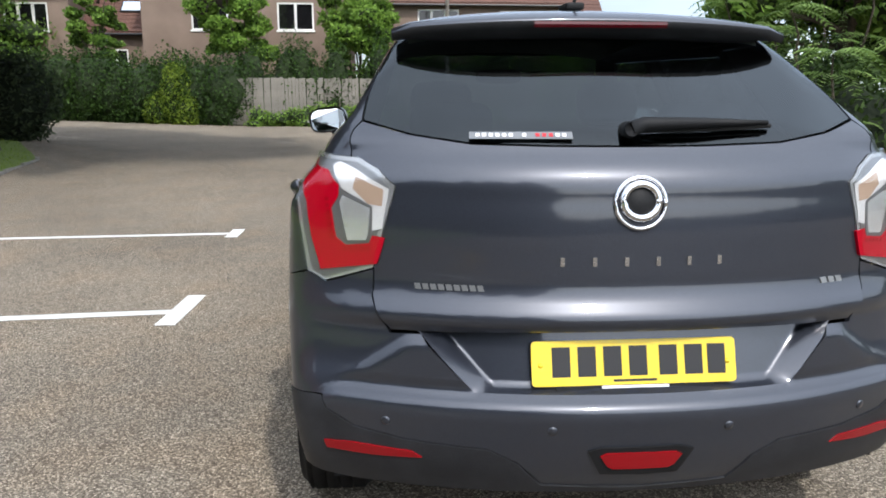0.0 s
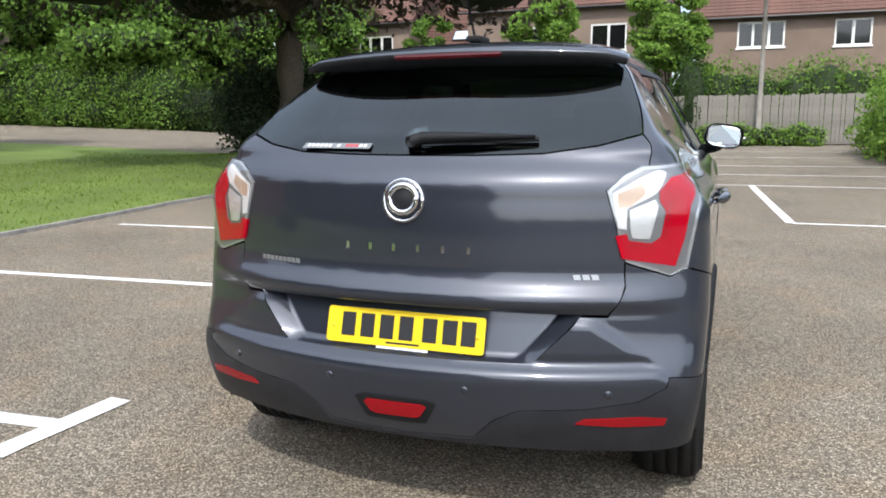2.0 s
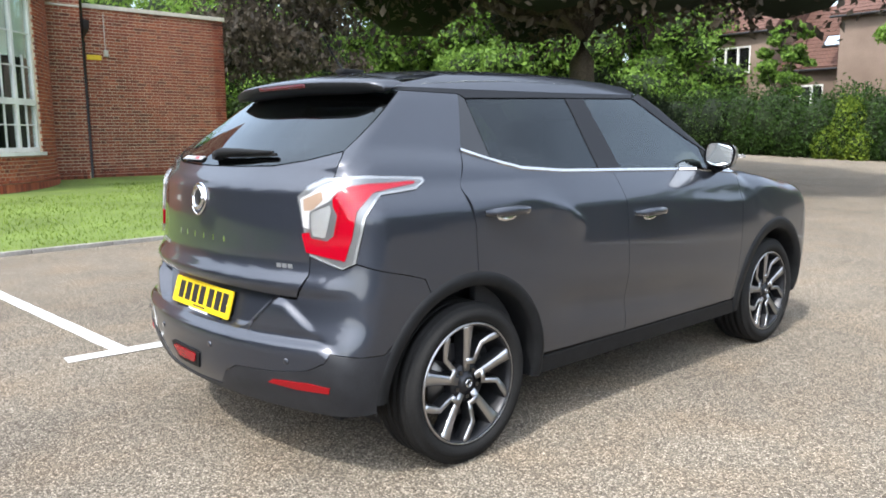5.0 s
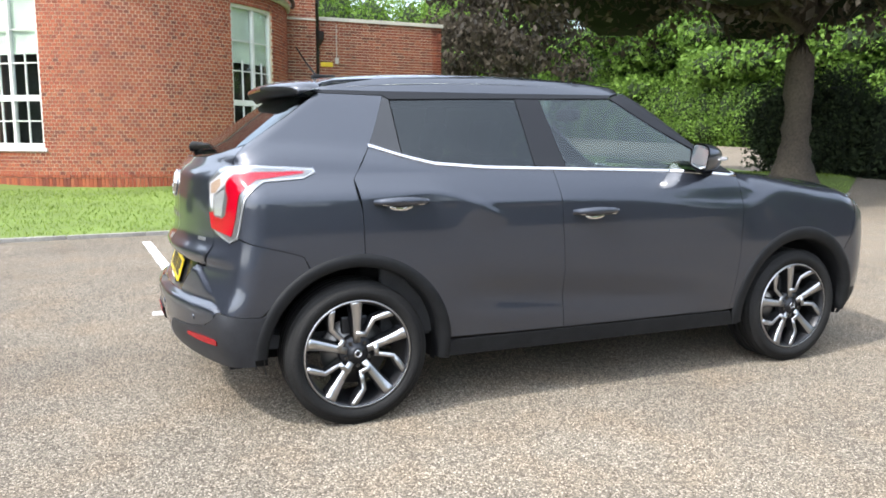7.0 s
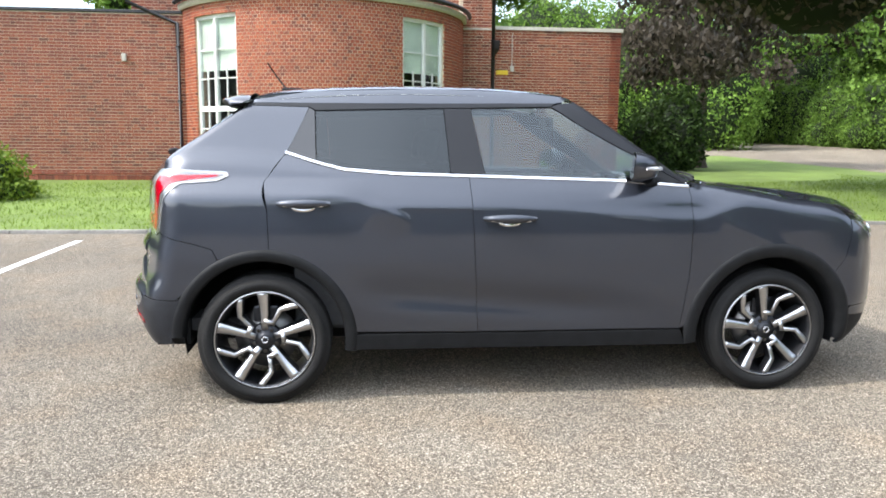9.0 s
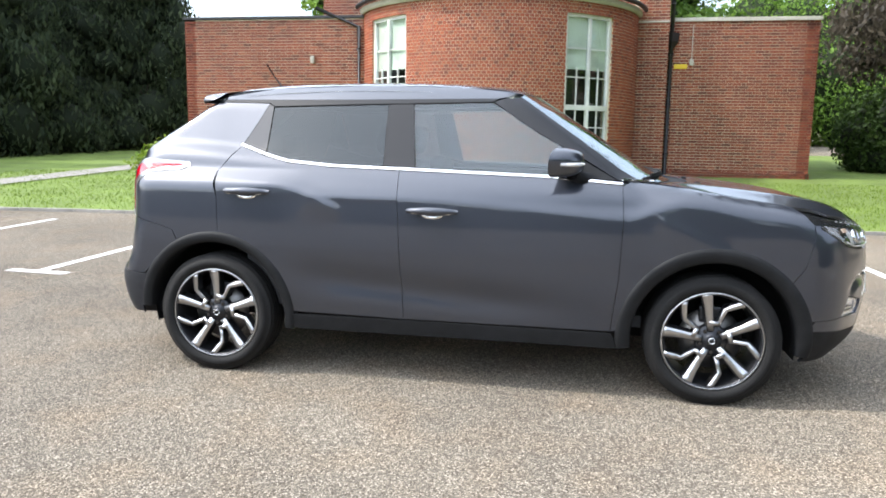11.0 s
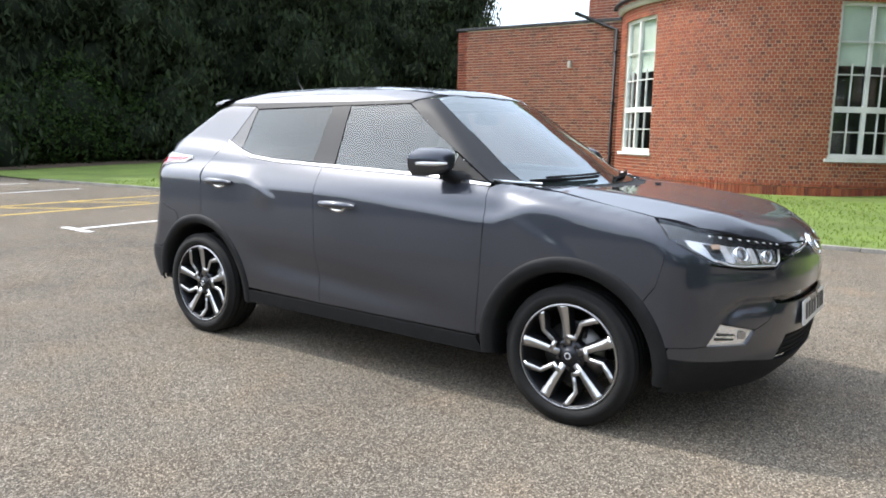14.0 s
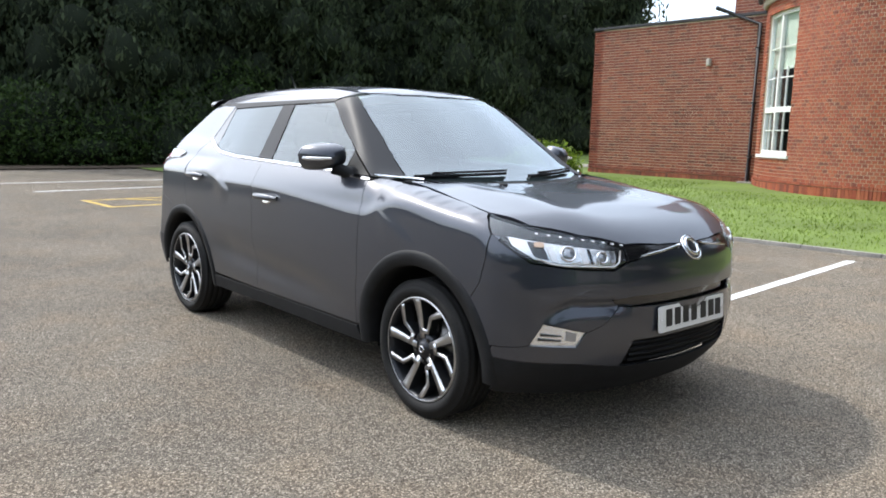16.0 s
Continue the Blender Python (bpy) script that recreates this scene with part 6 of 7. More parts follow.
def fittings(car, belt):
    # door handles
    for sgn in (1, -1):
        for y0, y1, z in ((-1.215, -.968, .982), (-.228, .030, .910)):
            bm = bmesh.new()
            o, d = unflatten([(y, z) for y in np.linspace(y0, y1, 9)], "side", sgn)
            pos = skin(o, d)
            pts, rad = [], []
            for i, p in enumerate(pos):
                u = i / 8
                pts.append((p[0] + sgn * (.006 + .030 * math.sin(math.pi * u) ** .5), p[1], p[2] + .004 * math.sin(math.pi * u)))
                rad.append(.010 + .010 * math.sin(math.pi * u) ** .6)
            tube(bm, pts, rad, 10)
            h = part("door_handle", bm, M_PAINT, car, "body-coloured door handle with a bright lip", True)
            bm = bmesh.new()
            tube(bm, [(a + sgn * .006, b, c - .010) for a, b, c in pts[1:-1]], .006, 6)
            part("handle_lip", bm, M_CHROME, h, "", True)
            # chrome disc tilted up, standing in for the sky's glint in the cup
            bm = bmesh.new()
            m = (pos[3] + pos[5]) / 2
            lathe(bm, ((0, .0035), (.030, .0035), (.046, .002), (.050, -.004)), 24)
            bmesh.ops.transform(bm, matrix=Matrix.Translation(m - np.array((0, 0, .019))) @ pose(0, 0, 0, 0, -16 * sgn) @ Matrix.Scale(sgn, 4, (1, 0, 0)) @ Matrix.Diagonal((1, 1.15, .40, 1)), verts=bm.verts)
            bmesh.ops.recalc_face_normals(bm, faces=bm.faces)
            part("handle_cup_glint", bm, M_CHROME, h, "", True)
    # mirrors
    for sgn in (1, -1):
        f = lambda p: (sgn * p[0], p[1], p[2])
        bm = bmesh.new()
        rows = []
        for u in np.linspace(0, 1, 9):
            y = .502 + .135 * u
            k = math.sqrt(max(0.02, 1 - (u * .97) ** 2.6))
            ring = []
            for a in np.linspace(0, 2 * math.pi, 21)[:-1]:
                c, s = math.cos(a), math.sin(a)
                sx = math.copysign(abs(c) ** .66, c) * .098 * k
                sz = math.copysign(abs(s) ** .66, s) * .066 * k
                ring.append(bm.verts.new(f((.902 + sx + .02 * (sz / .066) - .03 * u, y - .030 * c * (1 - u), 1.168 + sz + .022 * c * (-1)))))
            rows.append(ring)
        for r0, r1 in zip(rows, rows[1:]):
            for i in range(20):
                bm.faces.new((r0[i], r0[(i + 1) % 20], r1[(i + 1) % 20], r1[i]))
        bm.faces.new(rows[-1])
        bmesh.ops.recalc_face_normals(bm, faces=bm.faces)
        mr = part("door_mirror", bm, M_PAINT, car, "dark grey folding door mirror", True)
        bm = bmesh.new()
        ring = []
        for a in np.linspace(0, 2 * math.pi, 25)[:-1]:
            c, s = math.cos(a), math.sin(a)
            ring.append(bm.verts.new(f((.902 + math.copysign(abs(c) ** .62, c) * .087 + .02 * s, .501 - .028 * c, 1.168 + math.copysign(abs(s) ** .62, s) * .055 - .022 * c))))
        bm.faces.new(ring)
        bmesh.ops.recalc_face_normals(bm, faces=bm.faces)
        bm.normal_update()
        for fa in bm.faces:
            if fa.normal.y > 0:
                fa.normal_flip()
        part("mirror_glass", bm, M_MIRROR, mr, "silvered mirror glass")
        bm = bmesh.new()
        tube(bm, [f(p) for p in ((.78, .66, 1.085), (.82, .62, 1.095), (.87, .585, 1.115))], [.035, .03, .035], 10)
        part("mirror_foot", bm, M_BLACK, mr, "", True)
        bm = bmesh.new()
        tube(bm, [f(p) for p in ((1.010, .530, 1.160), (1.003, .570, 1.160), (.965, .618, 1.160), (.91, .638, 1.162))], [.007, .009, .009, .005], 8)
        part("mirror_indicator", bm, M_LENS, mr, "clear indicator strip", True)
    # emblems: plain bright rings
    for way, z, r in (("rear", 1.032, .062), ("front", .832, .056)):
        p, nn = on_skin(0, z, way, .004)
        m = Matrix.Translation(p) @ nn.to_track_quat("X", "Z").to_matrix().to_4x4()
        bm = bmesh.new()
        tube(bm, [(0, r * math.cos(2 * math.pi * k / 40), r * math.sin(2 * math.pi * k / 40)) for k in range(41)], .0055, 8)
        tube(bm, [(.003, r * .70 * math.cos(2 * math.pi * k / 40), r * .66 * math.sin(2 * math.pi * k / 40) + .004) for k in range(41)], .0105, 8)
        bmesh.ops.transform(bm, matrix=m, verts=bm.verts)
        e = part("emblem", bm, M_CHROME, car, "chrome ring emblem", True)
        bm = bmesh.new()
        lathe(bm, ((0, .004), (r * .55, .004), (r * .6, .0), (r * .6, -.006)), 24)
        bmesh.ops.transform(bm, matrix=m, verts=bm.verts)
        part("emblem_centre", bm, M_BLACK, e, "", True)
    # badges drawn as plain bars
    for i in range(6):
        bm = bmesh.new()
        x = -.187 + .0785 * i
        badge_bar(bm, "rear", x, .890, .010, .022)
        part("badge_bar", bm, M_CHROME, car)
    for x0, n, z, w, h in ((-.535, 9, .822, .014, .017), (.515, 3, .818, .020, .018)):
        for i in range(n):
            bm = bmesh.new()
            badge_bar(bm, "rear", x0 + (w + .005) * i, z, w, h * .85, .003, .002)
            part("badge_bar", bm, M_SILVER, car)
    # number plates with plain bars for the characters
    for way, z, mat, tilt in (("rear", .636, M_PLATE_Y, 1), ("front", .548, M_PLATE_W, 1)):
        s = -1 if way == "rear" else 1
        yb, yt = (-1.986, -1.955) if way == "rear" else (2.139, 2.131)
        bm = bmesh.new()
        up = Vector((0, yt - yb, .104)).normalized()
        side = Vector((s * -1, 0, 0))
        nn = side.cross(up)
        base = Vector((0, (yb + yt) / 2, z))
        m = Matrix.Translation(base) @ Matrix((side, up, nn)).transposed().to_4x4()
        poly = []
        for cx, cy, a0 in ((.25, .0455, 0), (-.25, .0455, 90), (-.25, -.0455, 180), (.25, -.0455, 270)):
            poly += [(cx + .010 * math.cos(radians(a0 + k * 30)), cy + .010 * math.sin(radians(a0 + k * 30))) for k in range(4)]
        prism(bm, poly, m @ pose(0, 0, -.004), .006)
        pl = part("number_plate", bm, mat, car, ("yellow" if way == "rear" else "white") + " number plate with dark bars")
        for x in (-.186, -.121, -.056, .009, .086, .151, .210):
            bm = bmesh.new()
            prism(bm, ((x - .023, -.034), (x + .023, -.034), (x + .023, .040), (x - .023, .040)), m @ pose(0, 0, .002), .0012)
            part("plate_bar", bm, M_INK, pl)
        for x in (-.238, .238):
            bm = bmesh.new()
            lathe(bm, ((0, .004), (.006, .003), (.0065, .0)), 12)
            bmesh.ops.transform(bm, matrix=m @ pose(x, -.004, .002) @ pose(0, 0, 0, 0, -90), verts=bm.verts)
            part("screw_cap", bm, mat, pl, "", True)
        if way == "rear":
            bm = bmesh.new()
            prism(bm, ((-.20, -.0665), (.20, -.0665), (.20, -.0557), (-.20, -.0557)), m @ pose(0, 0, -.004), .006)
            part("plate_surround", bm, M_BLACK, pl)
            bm = bmesh.new()
            prism(bm, ((-.085, -.064), (.085, -.064), (.085, -.057), (-.085, -.057)), m @ pose(0, 0, .002), .001)
            part("surround_bar", bm, M_WHITEINK, pl)
            bm = bmesh.new()
            prism(bm, ((-.055, -.048), (.055, -.048), (.055, -.042), (-.055, -.042)), m @ pose(0, 0, .002), .001)
            part("surround_bar", bm, M_INK, pl)
    # window sticker with bars
    p, nn = on_skin(-.275, 1.188, "rear", .0015)
    nn = on_skin(-.275, 1.25, "rear")[1]
    side = Vector((nn.y, -nn.x, 0)).normalized()
    side = -side if side.x < 0 else side
    up = nn.cross(side)
    up = -up if up.z < 0 else up
    m = Matrix.Translation(p) @ Matrix((side, up, nn)).transposed().to_4x4()
    bm = bmesh.new()
    prism(bm, ((-.128, -.014), (.128, -.014), (.128, .014), (-.128, .014)), m, .0008)
    st = part("window_sticker", bm, M_STICKER, car, "grey window sticker with pale bars")
    for i in range(14):
        if i in (6, 8):
            continue
        x = -.112 + .0165 * i
        bm = bmesh.new()
        prism(bm, ((x, -.0065), (x + .010, -.0065), (x + .010, .0065), (x, .0065)), m @ pose(0, 0, .0015), .0008)
        part("sticker_bar", bm, M_REDINK if 8 < i < 12 else M_WHITEINK, st)
    # rear wiper
    bm = bmesh.new()
    tube(bm, [(-.005, -1.872, 1.205), (.03, -1.868, 1.216), (.18, -1.858, 1.219), (.37, -1.825, 1.218)], [.020, .019, .013, .006], 8)
    wp = part("rear_wiper", bm, M_BLACK, car, "black rear wiper at rest", True)
    bm = bmesh.new()
    tube(bm, [(.02, -1.862, 1.200), (.2, -1.848, 1.203), (.38, -1.818, 1.210)], .007, 6)
    part("wiper_blade", bm, M_RUBBER, wp)
    bm = bmesh.new()
    tube(bm, [(-.005, -1.845, 1.20), (-.005, -1.885, 1.205)], [.024, .018], 12)
    part("wiper_pivot", bm, M_BLACK, wp, "", True)
    # front wipers
    for x0, x1, y1 in ((.62, .10, .98), (-.05, -.55, .86)):
        bm = bmesh.new()
        pts = []
        for u in np.linspace(0, 1, 7):
            x = x0 + (x1 - x0) * u
            z = 1.072 + .016 * u
            pts.append((x, float(screen_y(x, z)) + .02, z + .012))
        tube(bm, pts, [.011] * 3 + [.008] * 4, 6)
        w = part("front_wiper", bm, M_BLACK, car, "black windscreen wiper at rest", True)
        bm = bmesh.new()
        tube(bm, [(a, b + .002, c + .016) for a, b, c in pts[1:]], .006, 6)
        part("wiper_blade", bm, M_RUBBER, w)
    # roof aerial
    bm = bmesh.new()
    box(bm, -.03, .03, -1.27, -1.15, 1.555, 1.578, bevel=.008)
    ae = part("aerial", bm, M_BLACK, car, "short black roof aerial")
    bm = bmesh.new()
    tube(bm, [(0, -1.245, 1.57), (0, -1.30, 1.64), (0, -1.35, 1.715)], [.006, .004, .004], 8)
    part("aerial_rod", bm, M_BLACK, ae, "", True)
    # washer jets
    for x in (-.30, .30):
        bm = bmesh.new()
        p = (x, 1.24, float(top_z(x, 1.24)))
        box(bm, x - .015, x + .015, 1.225, 1.255, p[2] - .003, p[2] + .008, bevel=.003)
        part("washer_jet", bm, M_BLACK, car)


def wheel(car, x, cy, cz):
    """A tyre with grooved tread and a ten-spoke two-tone rim; local x points outwards."""
    sgn = 1 if x > 0 else -1
    w = empty("wheel", "", "")
    w.parent = car
    w.matrix_basis = pose(x, cy, cz, 0, 0, 0 if sgn > 0 else 180)
    RT = cz
    bm = bmesh.new()
    prof = [(.236, -.185), (.275, -.20), (.30, -.198), (RT - .012, -.175)]
    for g in (-.145, -.105, -.065, -.025):
        prof += [(RT, g - .018), (RT, g + .016), (RT - .008, g + .018), (RT - .008, g + .021)]
    prof += [(RT, .005), (RT - .012, .012), (RT - .030, .024), (.288, .031), (.268, .030), (.252, .024), (.243, .012)]
    lathe(bm, prof, 72)
    tyre = part("tyre", bm, M_RUBBER, w, "", True)
    bm = bmesh.new()
    lathe(bm, [(.243, .012), (.240, .018), (.234, .020), (.227, .012), (.223, -.01), (.216, -.03), (.210, -.16)], 72)
    part("rim_barrel", bm, M_ALLOY_DARK, w, "", True)
    bm = bmesh.new()
    lathe(bm, [(.2432, .014), (.2402, .0200), (.2350, .0205), (.2320, .013)], 72)
    part("rim_lip", bm, M_ALLOY, w, "", True)
    # brake disc
    bm = bmesh.new()
    lathe(bm, [(.03, -.06), (.15, -.06), (.15, -.075), (.03, -.075)], 48)
    part("brake_disc", bm, M_STEEL, w, "", True)
    bm = bmesh.new()
    box(bm, -.10, -.04, -.06, .06, .08, .16, bevel=.012)
    part("brake_caliper", bm, M_ALLOY_DARK, w)
    for k in range(5):
        for kind in (0, 1, 2):
            a = 72 * k + (98 if cy > 0 else 91)
            if kind == 0:
                line = [(.050, 0, .017), (.10, 0, .018), (.17, 0, .022), (.225, .5, .027), (.2465, 1, .032)]
            elif kind == 1:
                line = [(.082, -26, .0100), (.13, -27, .0105), (.172, -27.5, .0120), (.203, -36, .0150), (.228, -41, .0150), (.2430, -44, .0150)]
            else:
                line = [(.094, 2, .0115), (.090, -13, .0125), (.094, -29, .0115)]
            line = [(r * .962, t, hw) for r, t, hw in line]
            pts = [(r * math.cos(radians(a + t)), r * math.sin(radians(a + t)), hw) for r, t, hw in line]
            left, right = [], []
            for i, (py, pz, hw) in enumerate(pts):
                q, s = pts[min(i + 1, len(pts) - 1)], pts[max(i - 1, 0)]
                d = Vector((q[0] - s[0], q[1] - s[1])).normalized()
                left.append((py - d.y * hw, pz + d.x * hw))
                right.append((py + d.y * hw, pz - d.x * hw))
            n = len(pts)
            dx = [0.0] * n if kind == 2 else [-.003 + .019 * max(0, (r - .09) / .158) ** 1.4 for r, t, hw in line]
            for nm, mat, grow, f0, f1 in (("spoke", M_ALLOY_DARK, 1.0, -.045, 0.0), ("spoke_face", M_ALLOY, .86, 0.0, .0035)):
                bm = bmesh.new()
                rows = []
                for i in range(n):
                    c = Vector(((left[i][0] + right[i][0]) / 2, (left[i][1] + right[i][1]) / 2))
                    l, r = c + (Vector(left[i]) - c) * grow, c + (Vector(right[i]) - c) * grow
                    wd = 1.25 if nm == "spoke" else 1.0
                    l2, r2 = c + (Vector(left[i]) - c) * grow * wd, c + (Vector(right[i]) - c) * grow * wd
                    rows.append([bm.verts.new(p) for p in ((dx[i] + f1, *l), (dx[i] + f1, *r), (dx[i] + f0, *r2), (dx[i] + f0, *l2))])
                for r0, r1 in zip(rows, rows[1:]):
                    for i in range(4):
                        bm.faces.new((r0[i], r0[(i + 1) % 4], r1[(i + 1) % 4], r1[i]))
                bm.faces.new(rows[0])
                bm.faces.new(rows[-1][::-1])
                bmesh.ops.recalc_face_normals(bm, faces=bm.faces)
                part(nm, bm, mat, w, "", nm == "spoke_face")
    bm = bmesh.new()
    lathe(bm, [(0, .008), (.024, .008), (.030, .004), (.036, -.004), (.072, -.008), (.078, -.016), (.078, -.05)], 40)
    part("hub", bm, M_ALLOY_DARK, w, "", True)
    bm = bmesh.new()
    tube(bm, [(.010, .014 * math.cos(2 * math.pi * k / 20), .014 * math.sin(2 * math.pi * k / 20)) for k in range(21)], .0028, 6)
    part("hub_ring", bm, M_CHROME, w, "", True)
    for k in range(5):
        a = radians(72 * k + 54)
        bm = bmesh.new()
        tube(bm, [(-.012, .055 * math.cos(a), .055 * math.sin(a)), (.002, .055 * math.cos(a), .055 * math.sin(a))], .010, 6)
        part("wheel_bolt", bm, M_GLOSSBLACK, w)


build_car()


# ---- planting ----
# boundary hedge behind the drive, with the weathered fence, then the shrubs on the far side of the bays
# sun and shade along this hedge are put into its leaf tones
hedge("long clipped green hedge behind the drive", (-46, 30.5), (-27, 30.8), 2.6, 4.0, 11, M_LEAF_MIX, 60000, 0.092)
hedge("long clipped green hedge behind the drive", (-64, 24), (-46, 30.5), 2.6, 4.4, 23, M_LEAF_BRIGHT, 46000, 0.095)
hedge("clipped green hedge behind the drive", (-27, 30.8), (-14.5, 30.6), 2.2, 2.6, 12, M_LEAF_SHADE, 29700, 0.075)
hedge("dense green hedge with yellowish shoots", (-14.5, 30.6), (-6.5, 30.2), 2.0, 2.7, 13, M_LEAF, 29700, 0.070)
hedge("yellow-green shrub in the hedge", (-9.3, 29.6), (-8.8, 29.6), 0.7, 2.3, 14, M_LEAF_YELLOW, 5400, 0.066, 2, "shrub", "shrub")
hedge("ivy bank over the fence", (-6.5, 30.4), (0.0, 30.2), 1.2, 3.0, 15, M_LEAF, 18900, 0.070, None, "ivy", "climber", 0.3)
hedge("low leafy ground cover below the fence", (-6.0, 29.2), (4.5, 28.9), 0.7, 0.75, 16, M_LEAF_BRIGHT, 10800, 0.062, None, "ground_cover", "plant", 0.3)
hedge("rounded clipped hedge beside the parking bays", (6.4, 17.5), (7.0, 24.5), 2.6, 2.9, 17, M_LEAF_BRIGHT, 27000, 0.066)
hedge("overgrown leafy shrubs beside the parking bays", (6.6, 11.0), (6.8, 17.0), 2.2, 2.3, 18, M_LEAF_SHADE, 21600, 0.062, None, "shrub", "shrub", 0.25)
hedge("dark leafy shrubs beside the parking bays", (6.2, 6.6), (6.6, 11.0), 1.5, 1.7, 19, M_LEAF_SHADE, 21600, 0.053, None, "shrub", "shrub", 0.3)
sumac("tall sumac with drooping feathery fronds", [(5.9, 6.3, 1.9), (6.3, 7.4, 2.6), (5.7, 8.2, 1.6), (6.4, 8.9, 2.5), (5.9, 10.0, 2.0), (6.6, 11.2, 2.6), (6.2, 12.3, 2.0), (5.6, 6.9, 1.3), (6.8, 7.9, 3.1), (7.2, 9.6, 3.3), (5.5, 9.2, 1.4), (7.0, 12.0, 3.2), (5.8, 11.0, 1.5), (6.9, 6.6, 3.0)], 91, M_LEAF_SUMAC)
hedge("variegated round shrub beside the brick wing", (-10.9, -8.2), (-10.2, -8.0), 1.2, 1.05, 20, M_LEAF_YELLOW, 6075, 0.053, 2, "shrub", "shrub")
hedge("dark holly shrub below the tree", (-11.6, 13.6), (-8.8, 15.6), 1.6, 2.2, 21, M_LEAF_DARK, 16200, 0.066, None, "shrub", "shrub")
hedge("dark laurel shrub at the wing's end", (-20.6, 8.9), (-19.8, 9.6), 1.5, 2.3, 22, M_LEAF_SHADE, 8500, 0.079, 2, "shrub", "shrub")

tree("large copper beech with low spreading boughs on the lawn", (-8.25, 11.1), 4.3, 0.30, 8.0, 7.0, 7.0, 31, M_LEAF_COPPER, 52000, 0.096, 74, 0.3, low=1.1)
tree("drooping copper-leaved tree behind the low wing", (-21.5, 11.0), 4.2, 0.20, 6.3, 3.4, 5.6, 32, M_LEAF_COPPER, 17000, 0.090, 52, 0.6, low=1.4, core=0.2)
tree("green broadleaf tree behind the hedge", (-30, 34), 3.5, 0.3, 6.0, 5.5, 7.0, 33, M_LEAF_MIX, 25500, 0.158, 34)
tree("green broadleaf tree behind the hedge", (-40, 34), 3.5, 0.3, 6.5, 6.0, 8.0, 34, M_LEAF_MIX, 25500, 0.172, 34)
tree("green broadleaf tree behind the hall", (-36, 38), 4, 0.3, 7.0, 6.0, 8.5, 35, M_LEAF_MIX, 25500, 0.172, 34)
tree("small bright green tree in front of the houses", (-7.0, 32.5), 2.4, 0.12, 4.9, 1.9, 3.6, 36, M_LEAF_BRIGHT, 11900, 0.099, 22)
tree("slender green tree in front of the houses", (-13.2, 32.6), 2.4, 0.12, 4.4, 1.25, 3.0, 37, M_LEAF_MIX, 5200, 0.099, 20)
tree("yellowish green tree in front of the houses", (-1.5, 32.5), 2.4, 0.14, 4.6, 2.2, 3.2, 38, M_LEAF_BRIGHT, 11900, 0.099, 22)
tree("tall green tree behind the brick building", (-38, 2), 5, 0.35, 8.0, 6.0, 8.5, 39, M_LEAF_MIX, 22100, 0.185, 30)
tree("tall green tree behind the brick wing", (-30, -9), 5, 0.35, 7.2, 4.5, 7.0, 40, M_LEAF_BRIGHT, 18700, 0.172, 28)
tree("dark green tree at the car park's corner", (9.5, 12.5), 3, 0.22, 4.6, 3.0, 4.5, 41, M_LEAF_MIX, 17000, 0.106, 26)

hedge("leafy green hedge behind the fence", (-1.0, 31.6), (8.5, 31.4), 1.8, 3.3, 24, M_LEAF_MIX, 21600, 0.079)
tree("bright green broadleaf tree past the low wing", (-31, 36), 2.6, 0.25, 5.8, 4.8, 7.4, 42, M_LEAF_MIX, 30600, 0.112, 36)
tree("green broadleaf tree behind the hedge", (-21, 34), 3.2, 0.28, 5.6, 4.6, 6.4, 44, M_LEAF_MIX, 23800, 0.119, 34)

hedge("tall sunlit bank of trees behind the hedge", (-64, 30), (-44, 36), 5.0, 8.5, 92, M_LEAF_BRIGHT, 32000, 0.115, None, "thicket", "thicket", 0.25)
hedge("tall sunlit bank of trees behind the hedge", (-44, 36), (-27, 37), 4.0, 7.5, 93, M_LEAF_MIX, 32000, 0.115, None, "thicket", "thicket", 0.25)
hedge("tall bank of bright green trees past the low wing", (-46, 9), (-38, 21), 4.5, 10.0, 95, M_LEAF_BRIGHT, 38000, 0.125, None, "thicket", "thicket", 0.25)
hedge("dense dark depth of the evergreen wood", (-36, -24), (-16, -30), 5.0, 12.0, 96, M_LEAF_DARK, 44000, 0.115, None, "thicket", "thicket", 0.2, 0.9, 0.34, 0.55)
hedge("dense dark depth of the evergreen wood", (-16, -30), (-2, -30.6), 5.0, 12.0, 97, M_LEAF_DARK, 40000, 0.115, None, "thicket", "thicket", 0.2, 0.9, 0.34, 0.55)
tree("green broadleaf tree past the low wing", (-48, 24), 3.0, 0.3, 7.5, 5.5, 10.0, 94, M_LEAF_BRIGHT, 37400, 0.119, 44)

# the dark wood beyond the verge
rng = np.random.default_rng(77)
wood = [(-27, -19, 12.5), (-23.5, -24, 14.5), (-19.5, -21, 12), (-16, -25, 14.5), (-12.5, -23.5, 13), (-9.5, -26, 15), (-6, -24.5, 14), (-2.5, -26.5, 15)]
for i, (x, y, h) in enumerate(wood):
    conifer("tall dark evergreen with drooping boughs", (x, y), h, 3.4 + 0.8 * rng.random(), 50 + i, M_LEAF_DARK, 42000, 0.090)
hedge("dark undergrowth along the edge of the wood", (-20, -21.8), (3, -22.4), 2.4, 2.6, 70, M_LEAF_SHADE, 67500, 0.066, None, "undergrowth", "undergrowth", 0.3, core=0.6)
